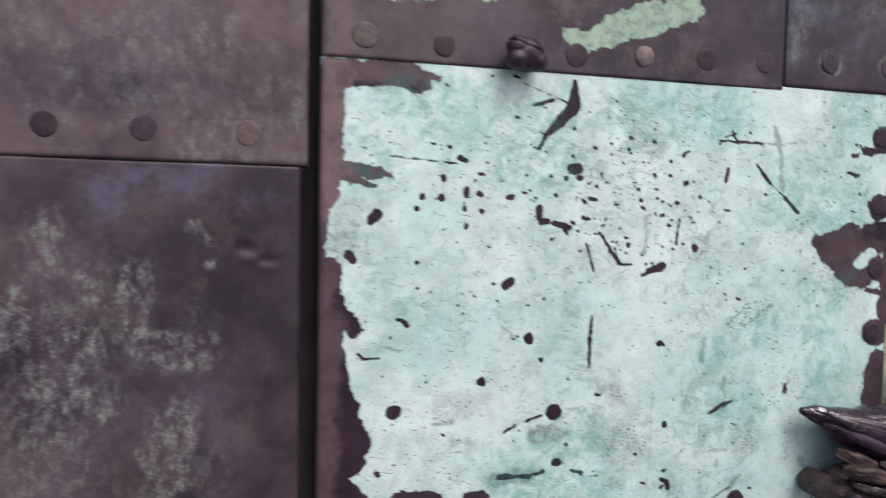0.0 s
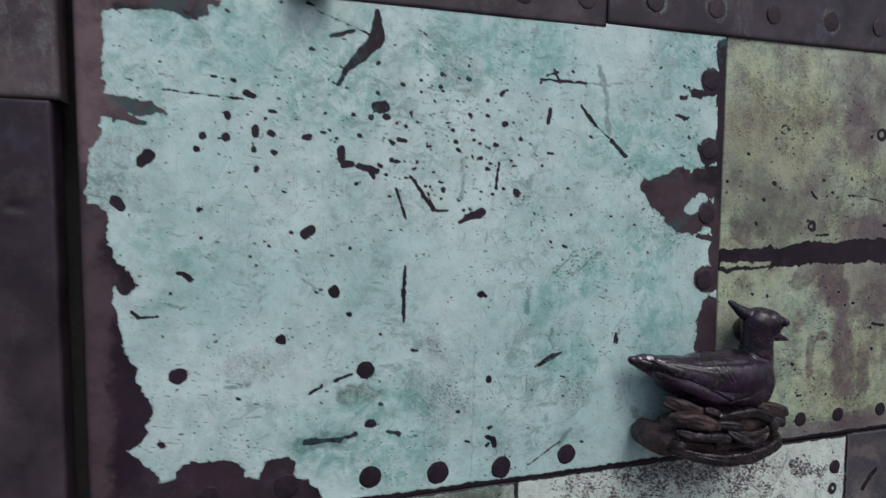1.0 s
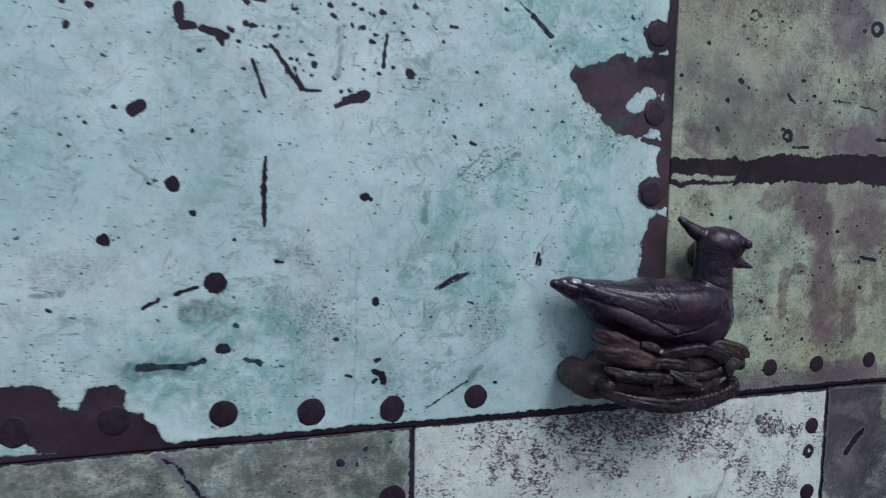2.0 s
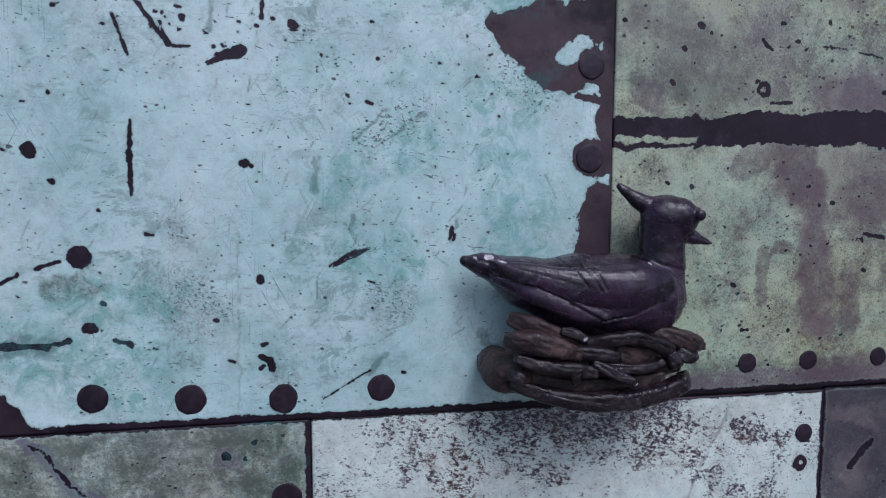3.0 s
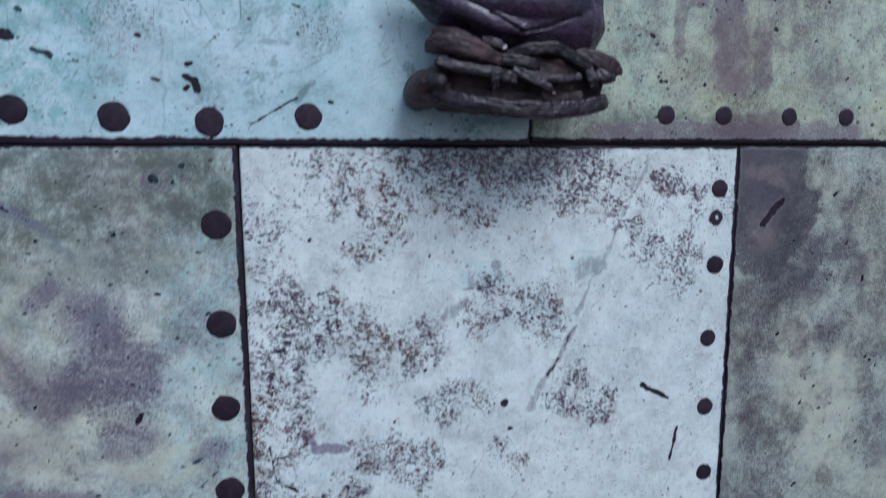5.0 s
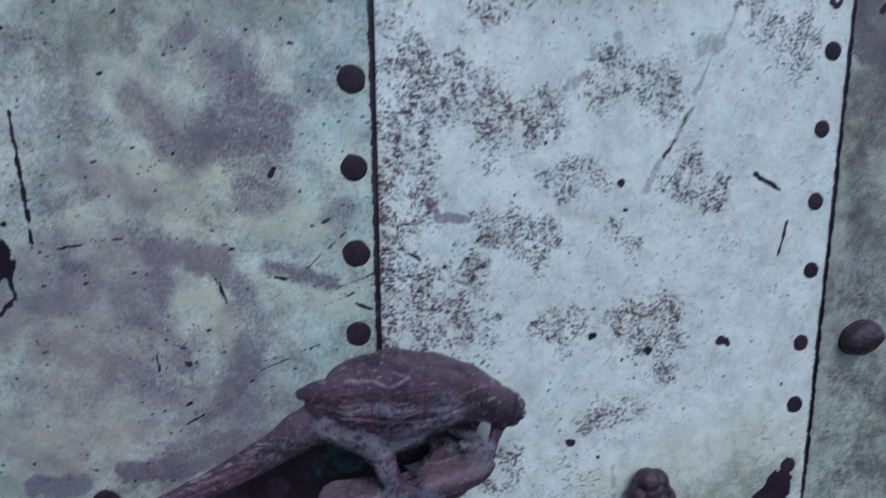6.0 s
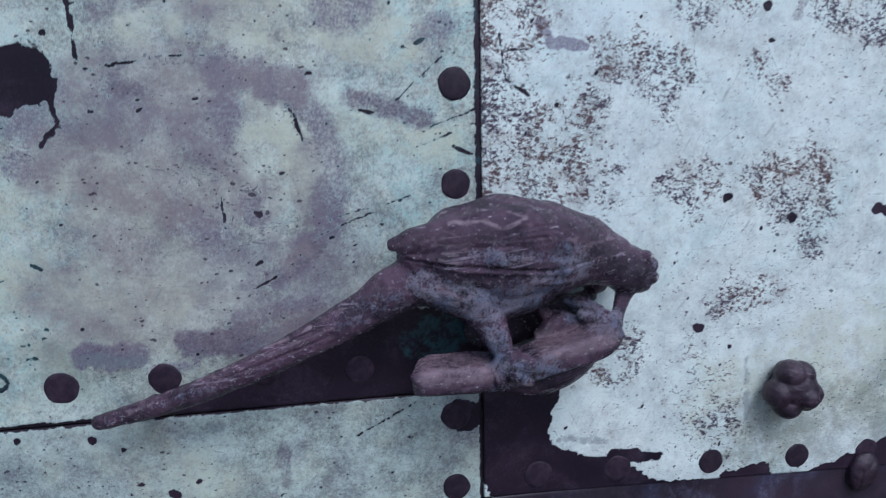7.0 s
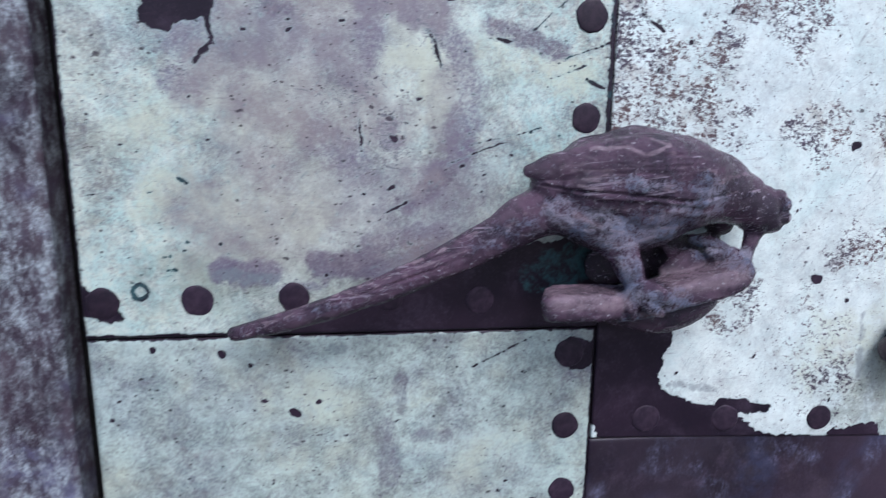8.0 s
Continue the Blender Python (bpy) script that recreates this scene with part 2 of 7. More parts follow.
    metal = g.mix(g.math("MULTIPLY", growth, 0.8), metal, (0.045, 0.115, 0.125))
    g.put(p.inputs["Base Color"], g.mix(bm, c, metal))
    g.put(p.inputs["Roughness"], g.math("ADD", g.math("MULTIPLY", bm, 0.06), g.math("ADD", 0.22, g.math("MULTIPLY", grain, 0.24))))
    g.put(p.inputs["Specular IOR Level"], g.ramp(bm, 0, 1, 1.0, 0.3))
    h = g.math("ADD", g.math("MULTIPLY", bm, -1.0), g.math("ADD", g.math("MULTIPLY", grain, 0.35), g.math("MULTIPLY", g.math("MAXIMUM", fm, lump), -0.25)))
    g.put(p.inputs["Normal"], g.bump(h, 0.00035, 0.55))
    return m


def dark_sheet(name, veil=(0.17, 0.20, 0.19), amount=0.5, pale=1.0, blue=(0.09, 0.10, 0.14), crust=(0.36, 0.52, 0.42)):
    """Bare copper sheet with a thin grey bloom; crust marks bring green patina."""
    m, nt, p = shader(name)
    g = Graph(nt)
    st, gr, cr = g.attr("stain"), g.attr("green"), g.attr("bare")
    c = bare_copper(g)
    # sheen put into the base colour as a paler brown
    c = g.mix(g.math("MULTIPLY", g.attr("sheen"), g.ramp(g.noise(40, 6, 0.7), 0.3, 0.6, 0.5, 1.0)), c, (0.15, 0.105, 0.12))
    soft = g.ramp(g.noise(7, 5, 0.65), 0.42, 0.75)
    c = g.mix(g.math("MULTIPLY", soft, 0.7 * pale, True), c, (0.125, 0.088, 0.120))
    warm = g.ramp(g.noise(19, 6, 0.75), 0.5, 0.72)
    c = g.mix(g.math("MULTIPLY", warm, 0.6 * pale, True), c, (0.135, 0.105, 0.115))
    bl = g.math("MULTIPLY", gr, g.ramp(g.noise(30, 6, 0.75), 0.38, 0.66), True)
    c = g.mix(g.math("MULTIPLY", bl, 0.8), c, blue)
    grit = g.ramp(g.noise(70, 7, 0.82, g.scaled(1.2, 1, 0.7)), 0.42, 0.70)
    fine = g.ramp(g.noise(380, 4, 0.75), 0.36, 0.66)
    vm = g.math("MULTIPLY", st, g.math("MULTIPLY", grit, g.math("ADD", 0.35, g.math("MULTIPLY", fine, 0.65))), True)
    c = g.mix(g.math("MULTIPLY", vm, amount * 2), c, veil)
    loose = g.math("MULTIPLY", g.ramp(g.noise(24, 6, 0.78), 0.60, 0.78), 0.30 * pale)
    c = g.mix(loose, c, veil)
    edge = g.math("ADD", cr, g.math("MULTIPLY", g.math("SUBTRACT", g.noise(60, 8, 0.8), 0.5), 26.0))
    cm = g.ramp(edge, -0.3, 0.3)
    cc = g.mix(g.ramp(g.noise(110, 5, 0.75), 0.4, 0.65), crust, (0.20, 0.30, 0.25))
    g.put(p.inputs["Base Color"], g.mix(cm, c, cc))
    g.put(p.inputs["Roughness"], g.ramp(g.noise(16, 5, 0.6), 0.3, 0.7, 0.36, 0.56))
    p.inputs["Specular IOR Level"].default_value = 0.5
    h = g.math("ADD", g.math("MULTIPLY", cm, 0.8), g.math("ADD", g.math("MULTIPLY", g.noise(45, 5, 0.6), 1.0), g.math("MULTIPLY", fine, 0.15)))
    g.put(p.inputs["Normal"], g.bump(h, 0.0006, 0.5))
    return m


def bronze(name, dark, warm, dust, gloss, dusting=0.35, scale=1.0, verd=0.0, relief=0.0022, coat=0.0):
    """Cast bronze with dust and rubbed places; the attribute worn (0 to 1) marks rubbed or dusty parts."""
    m, nt, p = shader(name)
    g = Graph(nt)
    c = g.mix(g.ramp(g.noise(30 * scale, 5, 0.65), 0.36, 0.66), dark, warm)
    d = g.math("MULTIPLY", g.ramp(g.noise(95 * scale, 8, 0.80, g.scaled(0.75, 1, 1.2, 4), 0.2), 0.46, 0.68), dusting)
    c = g.mix(d, c, dust)
    c = g.mix(g.math("MULTIPLY", g.attr("worn"), g.ramp(g.noise(90, 5, 0.7), 0.25, 0.6, 0.45, 1.0)), c, dust)
    if verd:
        v = g.math("MULTIPLY", g.ramp(g.noise(26, 5, 0.7), 0.58, 0.70), verd)
        c = g.mix(v, c, (0.15, 0.22, 0.24))
    c = g.mix(g.ramp(g.attr("worn"), 0.72, 0.95), c, (0.50, 0.47, 0.49))
    chips = g.ramp(g.noise(300, 4, 0.7, g.along(-8, 1.6, 0.8)), 0.66, 0.70)
    c = g.mix(g.math("MULTIPLY", chips, 0.6), c, (0.32, 0.27, 0.32))
    line = g.ramp(g.noise(60, 3, 0.5, g.along(-14, 8, 0.10)), 0.64, 0.69)
    c = g.mix(g.math("MULTIPLY", g.math("MULTIPLY", line, 0.5), g.ramp(g.noise(40, 4, 0.6), 0.48, 0.62)), c, (0.24, 0.20, 0.25))
    g.put(p.inputs["Base Color"], c)
    g.put(p.inputs["Roughness"], g.math("ADD", g.ramp(g.noise(50, 5, 0.6), 0.3, 0.7, gloss - 0.08, gloss + 0.10), g.math("MULTIPLY", d, 0.5), True))
    p.inputs["Specular IOR Level"].default_value = 0.5
    p.inputs["Metallic"].default_value = 0.1
    p.inputs["Coat Weight"].default_value = coat
    p.inputs["Coat Roughness"].default_value = 0.2
    h = g.math("ADD", g.noise(110, 7, 0.7, warp=0.5), g.math("MULTIPLY", g.noise(650, 3, 0.7), 0.2))
    g.put(p.inputs["Normal"], g.bump(h, relief, 0.6))
    return m


def dusty_bronze(name):
    """Smooth purple-brown bronze; attributes: worn (rubbed pale lines, painted highlights), dust (blue-grey bloom) and
    deep (dark bronze, painted shade).
    """
    m, nt, p = shader(name)
    g = Graph(nt)
    c = g.mix(g.ramp(g.noise(34, 5, 0.65), 0.34, 0.68), (0.026, 0.0125, 0.030), (0.122, 0.064, 0.104))
    # deep: darker bronze of the head, elsewhere shade put into the colour
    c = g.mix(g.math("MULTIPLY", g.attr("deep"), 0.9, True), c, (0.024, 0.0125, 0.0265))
    grey = g.math("ADD", g.math("MULTIPLY", g.noise(130, 10, 0.84), 0.72), g.math("MULTIPLY", g.noise(620, 5, 0.85), 0.31))
    amount = g.math("ADD", g.math("MULTIPLY", g.attr("dust"), 0.120), g.math("MULTIPLY", g.noise(22, 4, 0.6), 0.10))
    bloom = g.ramp(g.math("ADD", grey, amount), 0.625, 0.72)
    c = g.mix(g.math("MULTIPLY", bloom, g.ramp(g.noise(800, 4, 0.85), 0.36, 0.62, 0.35, 1.0)), c, g.mix(g.ramp(g.noise(40, 4, 0.6), 0.4, 0.6), (0.21, 0.25, 0.37), (0.38, 0.36, 0.45)))
    teal = g.math("MULTIPLY", g.ramp(g.noise(48, 6, 0.75), 0.60, 0.70), g.attr("dust"))
    c = g.mix(g.math("MULTIPLY", teal, 0.6), c, (0.13, 0.22, 0.25))
    rub = g.math("MULTIPLY", g.attr("worn"), g.ramp(g.noise(140, 6, 0.75), 0.30, 0.60, 0.3, 1.0))
    c = g.mix(rub, c, (0.40, 0.29, 0.33))
    # the strongest strokes go white: highlights painted on the head's knobs
    c = g.mix(g.ramp(g.attr("worn"), 0.75, 0.95), c, (0.52, 0.49, 0.52))
    chips = g.ramp(g.noise(330, 4, 0.75, g.along(-10, 1.6, 0.8)), 0.615, 0.65)
    c = g.mix(g.math("MULTIPLY", chips, 0.8), c, (0.46, 0.41, 0.46))
    line = g.ramp(g.noise(60, 3, 0.5, g.along(7, 9, 0.11)), 0.615, 0.66)
    c = g.mix(g.math("MULTIPLY", g.math("MULTIPLY", line, 0.75), g.ramp(g.noise(40, 4, 0.6), 0.48, 0.62)), c, (0.34, 0.27, 0.33))
    pores = g.ramp(g.noise(250, 7, 0.85), 0.575, 0.67)
    c = g.mix(g.math("MULTIPLY", pores, 0.75), c, (0.012, 0.008, 0.014))
    g.put(p.inputs["Base Color"], c)
    g.put(p.inputs["Roughness"], g.math("ADD", 0.24, g.math("MULTIPLY", bloom, 0.30)))
    p.inputs["Specular IOR Level"].default_value = 0.7
    p.inputs["Metallic"].default_value = 0.1
    h = g.math("ADD", g.math("MULTIPLY", g.noise(130, 8, 0.80), 1.0), g.math("SUBTRACT", g.math("MULTIPLY", bloom, 0.25), g.math("MULTIPLY", pores, 0.3)))
    g.put(p.inputs["Normal"], g.bump(h, 0.0034, 0.7))
    return m


def rivet_metal(name, base, warm):
    m, nt, p = shader(name)
    g = Graph(nt)
    c = g.mix(g.ramp(g.noise(160, 4, 0.65), 0.35, 0.7), base, warm)
    tone = g.math("ADD", 0.75, g.math("MULTIPLY", g.random(), 0.6))
    c = g.mix(1.0, c, tone, "MULTIPLY")
    g.put(p.inputs["Base Color"], c)
    g.put(p.inputs["Roughness"], g.ramp(g.noise(220, 3), 0.3, 0.7, 0.42, 0.6))
    p.inputs["Specular IOR Level"].default_value = 0.3
    g.put(p.inputs["Normal"], g.bump(g.noise(300, 4, 0.6), 0.0005, 0.5))
    return m


def rough_ground(name, a, b, scale):
    m, nt, p = shader(name)
    g = Graph(nt)
    c = g.mix(g.ramp(g.noise(scale, 6, 0.7), 0.35, 0.65), a, b)
    g.put(p.inputs["Base Color"], g.mix(g.math("MULTIPLY", g.noise(scale * 30, 4, 0.7), 0.35), c, (0.10, 0.10, 0.10)))
    p.inputs["Roughness"].default_value = 0.85
    g.put(p.inputs["Normal"], g.bump(g.noise(scale * 20, 5), 0.004, 0.6))
    return m


M_AQUA = patina("verdigris aqua", (0.775, 0.935, 0.945), (0.565, 0.80, 0.82), (0.20, 0.50, 0.47), (0.062, 0.075, 0.092), crusty=0.13, speck=0.95, smudge=0.6, blue=(0.64, 0.75, 0.85), warm=(0.72, 0.76, 0.76))
M_OLIVE = patina("verdigris olive", (0.60, 0.66, 0.49), (0.47, 0.47, 0.26), (0.38, 0.56, 0.42), (0.11, 0.064, 0.085), crusty=0.8, speck=1.3, smudge=0.8, blue=(0.36, 0.36, 0.40), warm=(0.45, 0.42, 0.20), violet=(0.15, 0.10, 0.15), mauve=(0.155, 0.095, 0.115))
M_GREY = patina("verdigris grey", (0.77, 0.82, 0.72), (0.61, 0.64, 0.52), (0.46, 0.70, 0.66), (0.105, 0.080, 0.115), crusty=0.62, speck=1.15, smudge=0.65, blue=(0.40, 0.43, 0.54), warm=(0.62, 0.60, 0.45), violet=(0.140, 0.110, 0.185), mauve=(0.265, 0.218, 0.225))
M_PALE = patina("verdigris pale", (0.91, 0.97, 0.91), (0.83, 0.93, 0.90), (0.64, 0.83, 0.80), (0.12, 0.10, 0.13), crusty=0.15, speck=0.9, smudge=0.3, blue=(0.72, 0.85, 0.89), warm=(0.88, 0.88, 0.78))
M_MOSS = patina("verdigris moss", (0.52, 0.58, 0.50), (0.40, 0.41, 0.32), (0.42, 0.53, 0.45), (0.088, 0.066, 0.094), crusty=0.75, speck=1.0, smudge=0.7, blue=(0.27, 0.25, 0.32), warm=(0.44, 0.42, 0.28), violet=(0.040, 0.027, 0.055))
M_FOOT = patina("verdigris low", (0.60, 0.69, 0.61), (0.45, 0.52, 0.47), (0.44, 0.62, 0.58), (0.12, 0.10, 0.14), crusty=0.6, speck=1.1, smudge=0.6, blue=(0.38, 0.42, 0.50), warm=(0.55, 0.56, 0.42), violet=(0.19, 0.155, 0.22))
M_SHEET = dark_sheet("dark copper sheet")
M_SHEET_GREY = dark_sheet("greyed copper sheet", (0.22, 0.25, 0.25), 0.6, 1.0, (0.12, 0.14, 0.19))
M_SHEET_PALE = dark_sheet("pale-bloomed copper sheet", (0.40, 0.44, 0.47), 0.75, 1.0, (0.19, 0.19, 0.31))
M_SHEET_LEFT = dark_sheet("bloomed copper sheet", (0.25, 0.26, 0.27), 0.55, 1.0, (0.13, 0.12, 0.19))
M_SHEET_RUNS = dark_sheet("purple copper sheet with runs", (0.25, 0.26, 0.27), 0.6, 0.7, (0.11, 0.10, 0.17))
M_SHEET_DEEP = dark_sheet("deep purple copper sheet", (0.17, 0.17, 0.26), 0.6, 0.3, (0.05, 0.055, 0.11))
M_RIVET = rivet_metal("rivet copper", (0.018, 0.0110, 0.021), (0.041, 0.0245, 0.040))
M_RIVET_SHEET = rivet_metal("sheet-coloured rivet", (0.036, 0.024, 0.036), (0.062, 0.042, 0.056))
M_RIVET_PALE = rivet_metal("pale rivet copper", (0.10, 0.075, 0.085), (0.17, 0.13, 0.13))
M_RIVET_RUST = rivet_metal("rusty rivet", (0.16, 0.125, 0.13), (0.27, 0.225, 0.225))
M_BIRD = bronze("dark bronze", (0.0110, 0.0056, 0.0125), (0.040, 0.0165, 0.044), (0.14, 0.10, 0.18), 0.24, 0.20, 1.0, 0.0, 0.0013, 0.22)
M_TWIG = bronze("brown bronze", (0.014, 0.0080, 0.0105), (0.042, 0.0235, 0.026), (0.155, 0.095, 0.090), 0.46, 0.75, 0.5, 0.0, 0.0018)
M_TWIG_DARK = bronze("dark brown bronze", (0.0080, 0.0048, 0.0075), (0.024, 0.0130, 0.0190), (0.095, 0.068, 0.083), 0.30, 0.45, 0.6, 0.0, 0.0018, 0.12)
M_BIRD_TWO = dusty_bronze("dusty bronze")
M_KNOB = bronze("knob bronze", (0.021, 0.0110, 0.020), (0.050, 0.026, 0.043), (0.14, 0.10, 0.14), 0.34, 0.3, 1.6)
M_WALL = rough_ground("dark mortar", (0.05, 0.045, 0.045), (0.03, 0.028, 0.03), 6.0)
M_PAVE = rough_ground("grey paving", (0.11, 0.11, 0.105), (0.08, 0.08, 0.08), 3.0)

# ---- large structure ----
FACE = 0.600  # the plates' common front


def value_noise(u, v, seed, octaves=3, rough=0.5):
    """Smooth noise of about -1 to 1 over arrays u, v (in cells)."""
    out, gain, total = np.zeros_like(u), 1.0, 0.0
    for k in range(octaves):
        rng = np.random.default_rng(seed * 31 + k)
        lattice = rng.random((257, 257)) * 2 - 1
        a, b = u * 2**k + 17.3 * k, v * 2**k + 9.1 * k
        i, j = np.floor(a).astype(int), np.floor(b).astype(int)
        fa, fb = a - i, b - j
        fa, fb = fa * fa * (3 - 2 * fa), fb * fb * (3 - 2 * fb)
        i, j, i2, j2 = i % 257, j % 257, (i + 1) % 257, (j + 1) % 257
        top = lattice[j, i] * (1 - fa) + lattice[j, i2] * fa
        low = lattice[j2, i] * (1 - fa) + lattice[j2, i2] * fa
        out += gain * (top * (1 - fb) + low * fb)
        total += gain
        gain *= rough
    return out / total


class Plate:
    """A sheet of copper with its wear. Lengths in metres, radii of marks in millimetres."""

    def __init__(self, x0, x1, z0, z1, proud, step, seed, fold="", slope=0.0, dent=0.7):
        self.x0, self.x1, self.z0, self.z1, self.proud, self.fold, self.seed = x0, x1, z0, z1, proud, fold, seed
        self.nx, self.nz = max(2, round((x1 - x0) / step) + 1), max(2, round((z1 - z0) / step) + 1)
        self.X, self.Z = np.meshgrid(np.linspace(x0, x1, self.nx), np.linspace(z0, z1, self.nz))
        low = (z1 - self.Z) / (z1 - z0)
        self.Z = self.Z + low * slope * (self.X - x0)
        X, Z = self.X, self.Z
        self.wx = 3.8e-3 * value_noise(X / 0.020, Z / 0.020, seed + 1, 4, 0.72)
        self.wz = 3.8e-3 * value_noise(X / 0.020, Z / 0.020, seed + 2, 4, 0.72)
        self.sx = 0.9e-3 * value_noise(X / 0.007, Z / 0.007, seed + 3, 2)
        self.sz = 0.9e-3 * value_noise(X / 0.007, Z / 0.007, seed + 4, 2)
        self.fields = {k: np.zeros_like(X) for k in ("stain", "faint", "green", "fleck", "sheen", "violet", "moss", "cream", "grit", "mauve")}
        self.wx += 1.6e-3 * value_noise(X / 0.008, Z / 0.008, seed + 6, 2, 0.7)
        self.wz += 1.6e-3 * value_noise(X / 0.008, Z / 0.008, seed + 7, 2, 0.7)
        self.tear = value_noise(X / 0.0085, Z / 0.0085, seed + 12, 3, 0.7)
        self.nick = value_noise(X / 0.0045, Z / 0.0045, seed + 14, 2, 0.6)
        self.rag = value_noise(X / 0.018, Z / 0.018, seed + 5, 4, 0.65)
        self.bares = np.full_like(X, -12.0)
        self.press = np.zeros_like(X)
        self.dent, self.gain, self.torn = dent, 0.9, 0.9

    def reach(self, x, z, r0, u, w, r1, wide, ring=False):
        """Millimetres inside a tapered stroke, over a window of the grid."""
        pad = max(r0, r1) * (3.2e-3 if wide else 1.5e-3) + 0.012
        sx, sz = (self.x1 - self.x0) / (self.nx - 1), (self.z1 - self.z0) / (self.nz - 1)
        i0, i1 = int((min(x, u) - pad - self.x0) / sx), int((max(x, u) + pad - self.x0) / sx) + 2
        j0, j1 = int((min(z, w) - pad - self.z0) / sz) - 8, int((max(z, w) + pad - self.z0) / sz) + 10
        win = (slice(max(0, j0), max(0, j1)), slice(max(0, i0), max(0, i1)))
        X = self.X[win] + (self.wx if wide else self.sx)[win]
        Z = self.Z[win] + (self.wz if wide else self.sz)[win]
        if ring:
            return win, r1 - np.abs(np.hypot(X - x, Z - z) * 1e3 - r0)
        dx, dz = u - x, w - z
        t = np.clip(((X - x) * dx + (Z - z) * dz) / max(dx * dx + dz * dz, 1e-9), 0, 1)
        r = r0 + (r1 - r0) * t
        r = r + (np.minimum(3.4, 0.6 * r) if wide else 0.5 * np.minimum(r, 1.8)) * (self.tear if wide else self.nick)[win]
        return win, r - np.hypot(X - x - t * dx, Z - z - t * dz) * 1e3

    def bare(self, *s):
        win, d = self.reach(*s, True)
        self.bares[win] = np.maximum(self.bares[win], d)

    def mark(self, *s):
        win, d = self.reach(*s, False)
        self.bares[win] = np.maximum(self.bares[win], 1.8 * d)

    def ring(self, x, z, r0, u, w, r1):
        win, d = self.reach(x, z, r0, u, w, r1, False, True)
        self.bares[win] = np.maximum(self.bares[win], d)

    def keep(self, *s):
        win, d = self.reach(*s, True)
        self.bares[win] = np.minimum(self.bares[win], -d)

    crust = bare

    def soft(self, key, s, amount, feather):
        win, d = self.reach(*s, True)
        r = max(s[2], s[5])
        d = d + self.torn * r * self.rag[win]
        v = np.clip((d + feather * r) / ((0.3 + feather) * r), 0, 1)
        self.fields[key][win] = np.maximum(self.fields[key][win], amount * v * v * (3 - 2 * v))

    def dimple(self, x, z, wide, high, depth):
        """A knock in the sheet, depth in millimetres, with a raised lower lip."""
        d = np.hypot((self.X - x) / wide, (self.Z - z) / high)
        lip = np.hypot((self.X - x) / wide, (self.Z - z + 1.5 * high) / high)
        self.press += 1e-3 * depth * (np.exp(-d * d) - 0.5 * np.exp(-lip * lip))

    def stain(self, *s):
        self.soft("stain", s, self.gain, 0.9)

    def faint(self, *s):
        self.soft("faint", s, 0.9, 0.25)

    def green(self, *s):
        self.soft("green", s, 1.0, 0.7)

    def fleck(self, *s):
        self.soft("fleck", s, 0.95, 1.0)

    def violet(self, *s):
        self.soft("violet", s, 0.92, 1.4)

    def moss(self, *s):
        self.soft("moss", s, 1.0, 0.6)

    def mauve(self, *s):
        self.soft("mauve", s, 1.0, 1.1)

    def cream(self, *s):
        self.soft("cream", s, 1.0, 0.6)

    def grit(self, *s):
        self.soft("grit", s, 1.0, 0.9)

    def rim(self, left=0.0, right=0.0, bottom=0.0, top=0.0, rough=1.0):
        """Bare metal along the edges, widths in millimetres."""
        n = rough * (self.wx + self.wz) * 300
        low = self.Z - self.Z[0][None, :]
        for width, far in ((left, self.X - self.x0), (right, self.x1 - self.X), (bottom, low), (top, self.z1 - self.Z)):
            if width:
                self.bares = np.maximum(self.bares, width - far * 1e3 + n)

    def specks(self, count, x0, x1, z0, z1, size, lean=0.0, stretch=2.5, seed=0):
        """Random nicks and dashes where bare metal shows."""
        rng = np.random.default_rng(self.seed * 7 + seed)
        for _ in range(count):
            x, z = rng.uniform(x0, x1), rng.uniform(z0, z1)
            r = size * (0.35 + 1.1 * rng.random() ** 2.5)
            a = radians(lean + rng.normal(0, 14))
            h = r * 1e-3 * stretch * rng.random()
            self.mark(x - h * math.cos(a), z - h * math.sin(a), r, x + h * math.cos(a), z + h * math.sin(a), r * rng.uniform(0.4, 1))

    def scratches(self, count, x0, x1, z0, z1, leans, seed):
        """Fine short scratches that lean about the angles given."""
        rng = np.random.default_rng(self.seed * 11 + seed)
        for _ in range(count):
            x, z = rng.uniform(x0, x1), rng.uniform(z0, z1)
            a = radians(leans[int(rng.integers(len(leans)))] + rng.normal(0, 9))
            h = 0.5e-3 * (3 + 15 * rng.random() ** 2.2)
            r = rng.uniform(0.42, 0.72)
            win, d = self.reach(x - h * math.cos(a), z - h * math.sin(a), r * 0.7, x + h * math.cos(a), z + h * math.sin(a), r, False)
            self.fields["faint"][win] = np.maximum(self.fields["faint"][win], rng.uniform(0.45, 1.1) * np.clip((d + 0.45) / 0.9, 0, 1))

    def haze(self, key, cell, lo, hi, amount, seed):
        n = value_noise(self.X / cell, self.Z / cell, self.seed + seed, 4, 0.6)
        v = np.clip((n - lo) / (hi - lo), 0, 1)
        self.fields[key] = np.maximum(self.fields[key], amount * v * v * (3 - 2 * v))

    def build(self, name, material, parent, label):
        X, Z, nx, nz = self.X, self.Z, self.nx, self.nz
        Y = FACE - self.proud + 1e-3 * self.dent * value_noise(X / 0.13, Z / 0.13, self.seed + 9, 2)
        Y += self.press
        Y -= 1e-4 * np.clip(-self.bares, 0, 1.2)
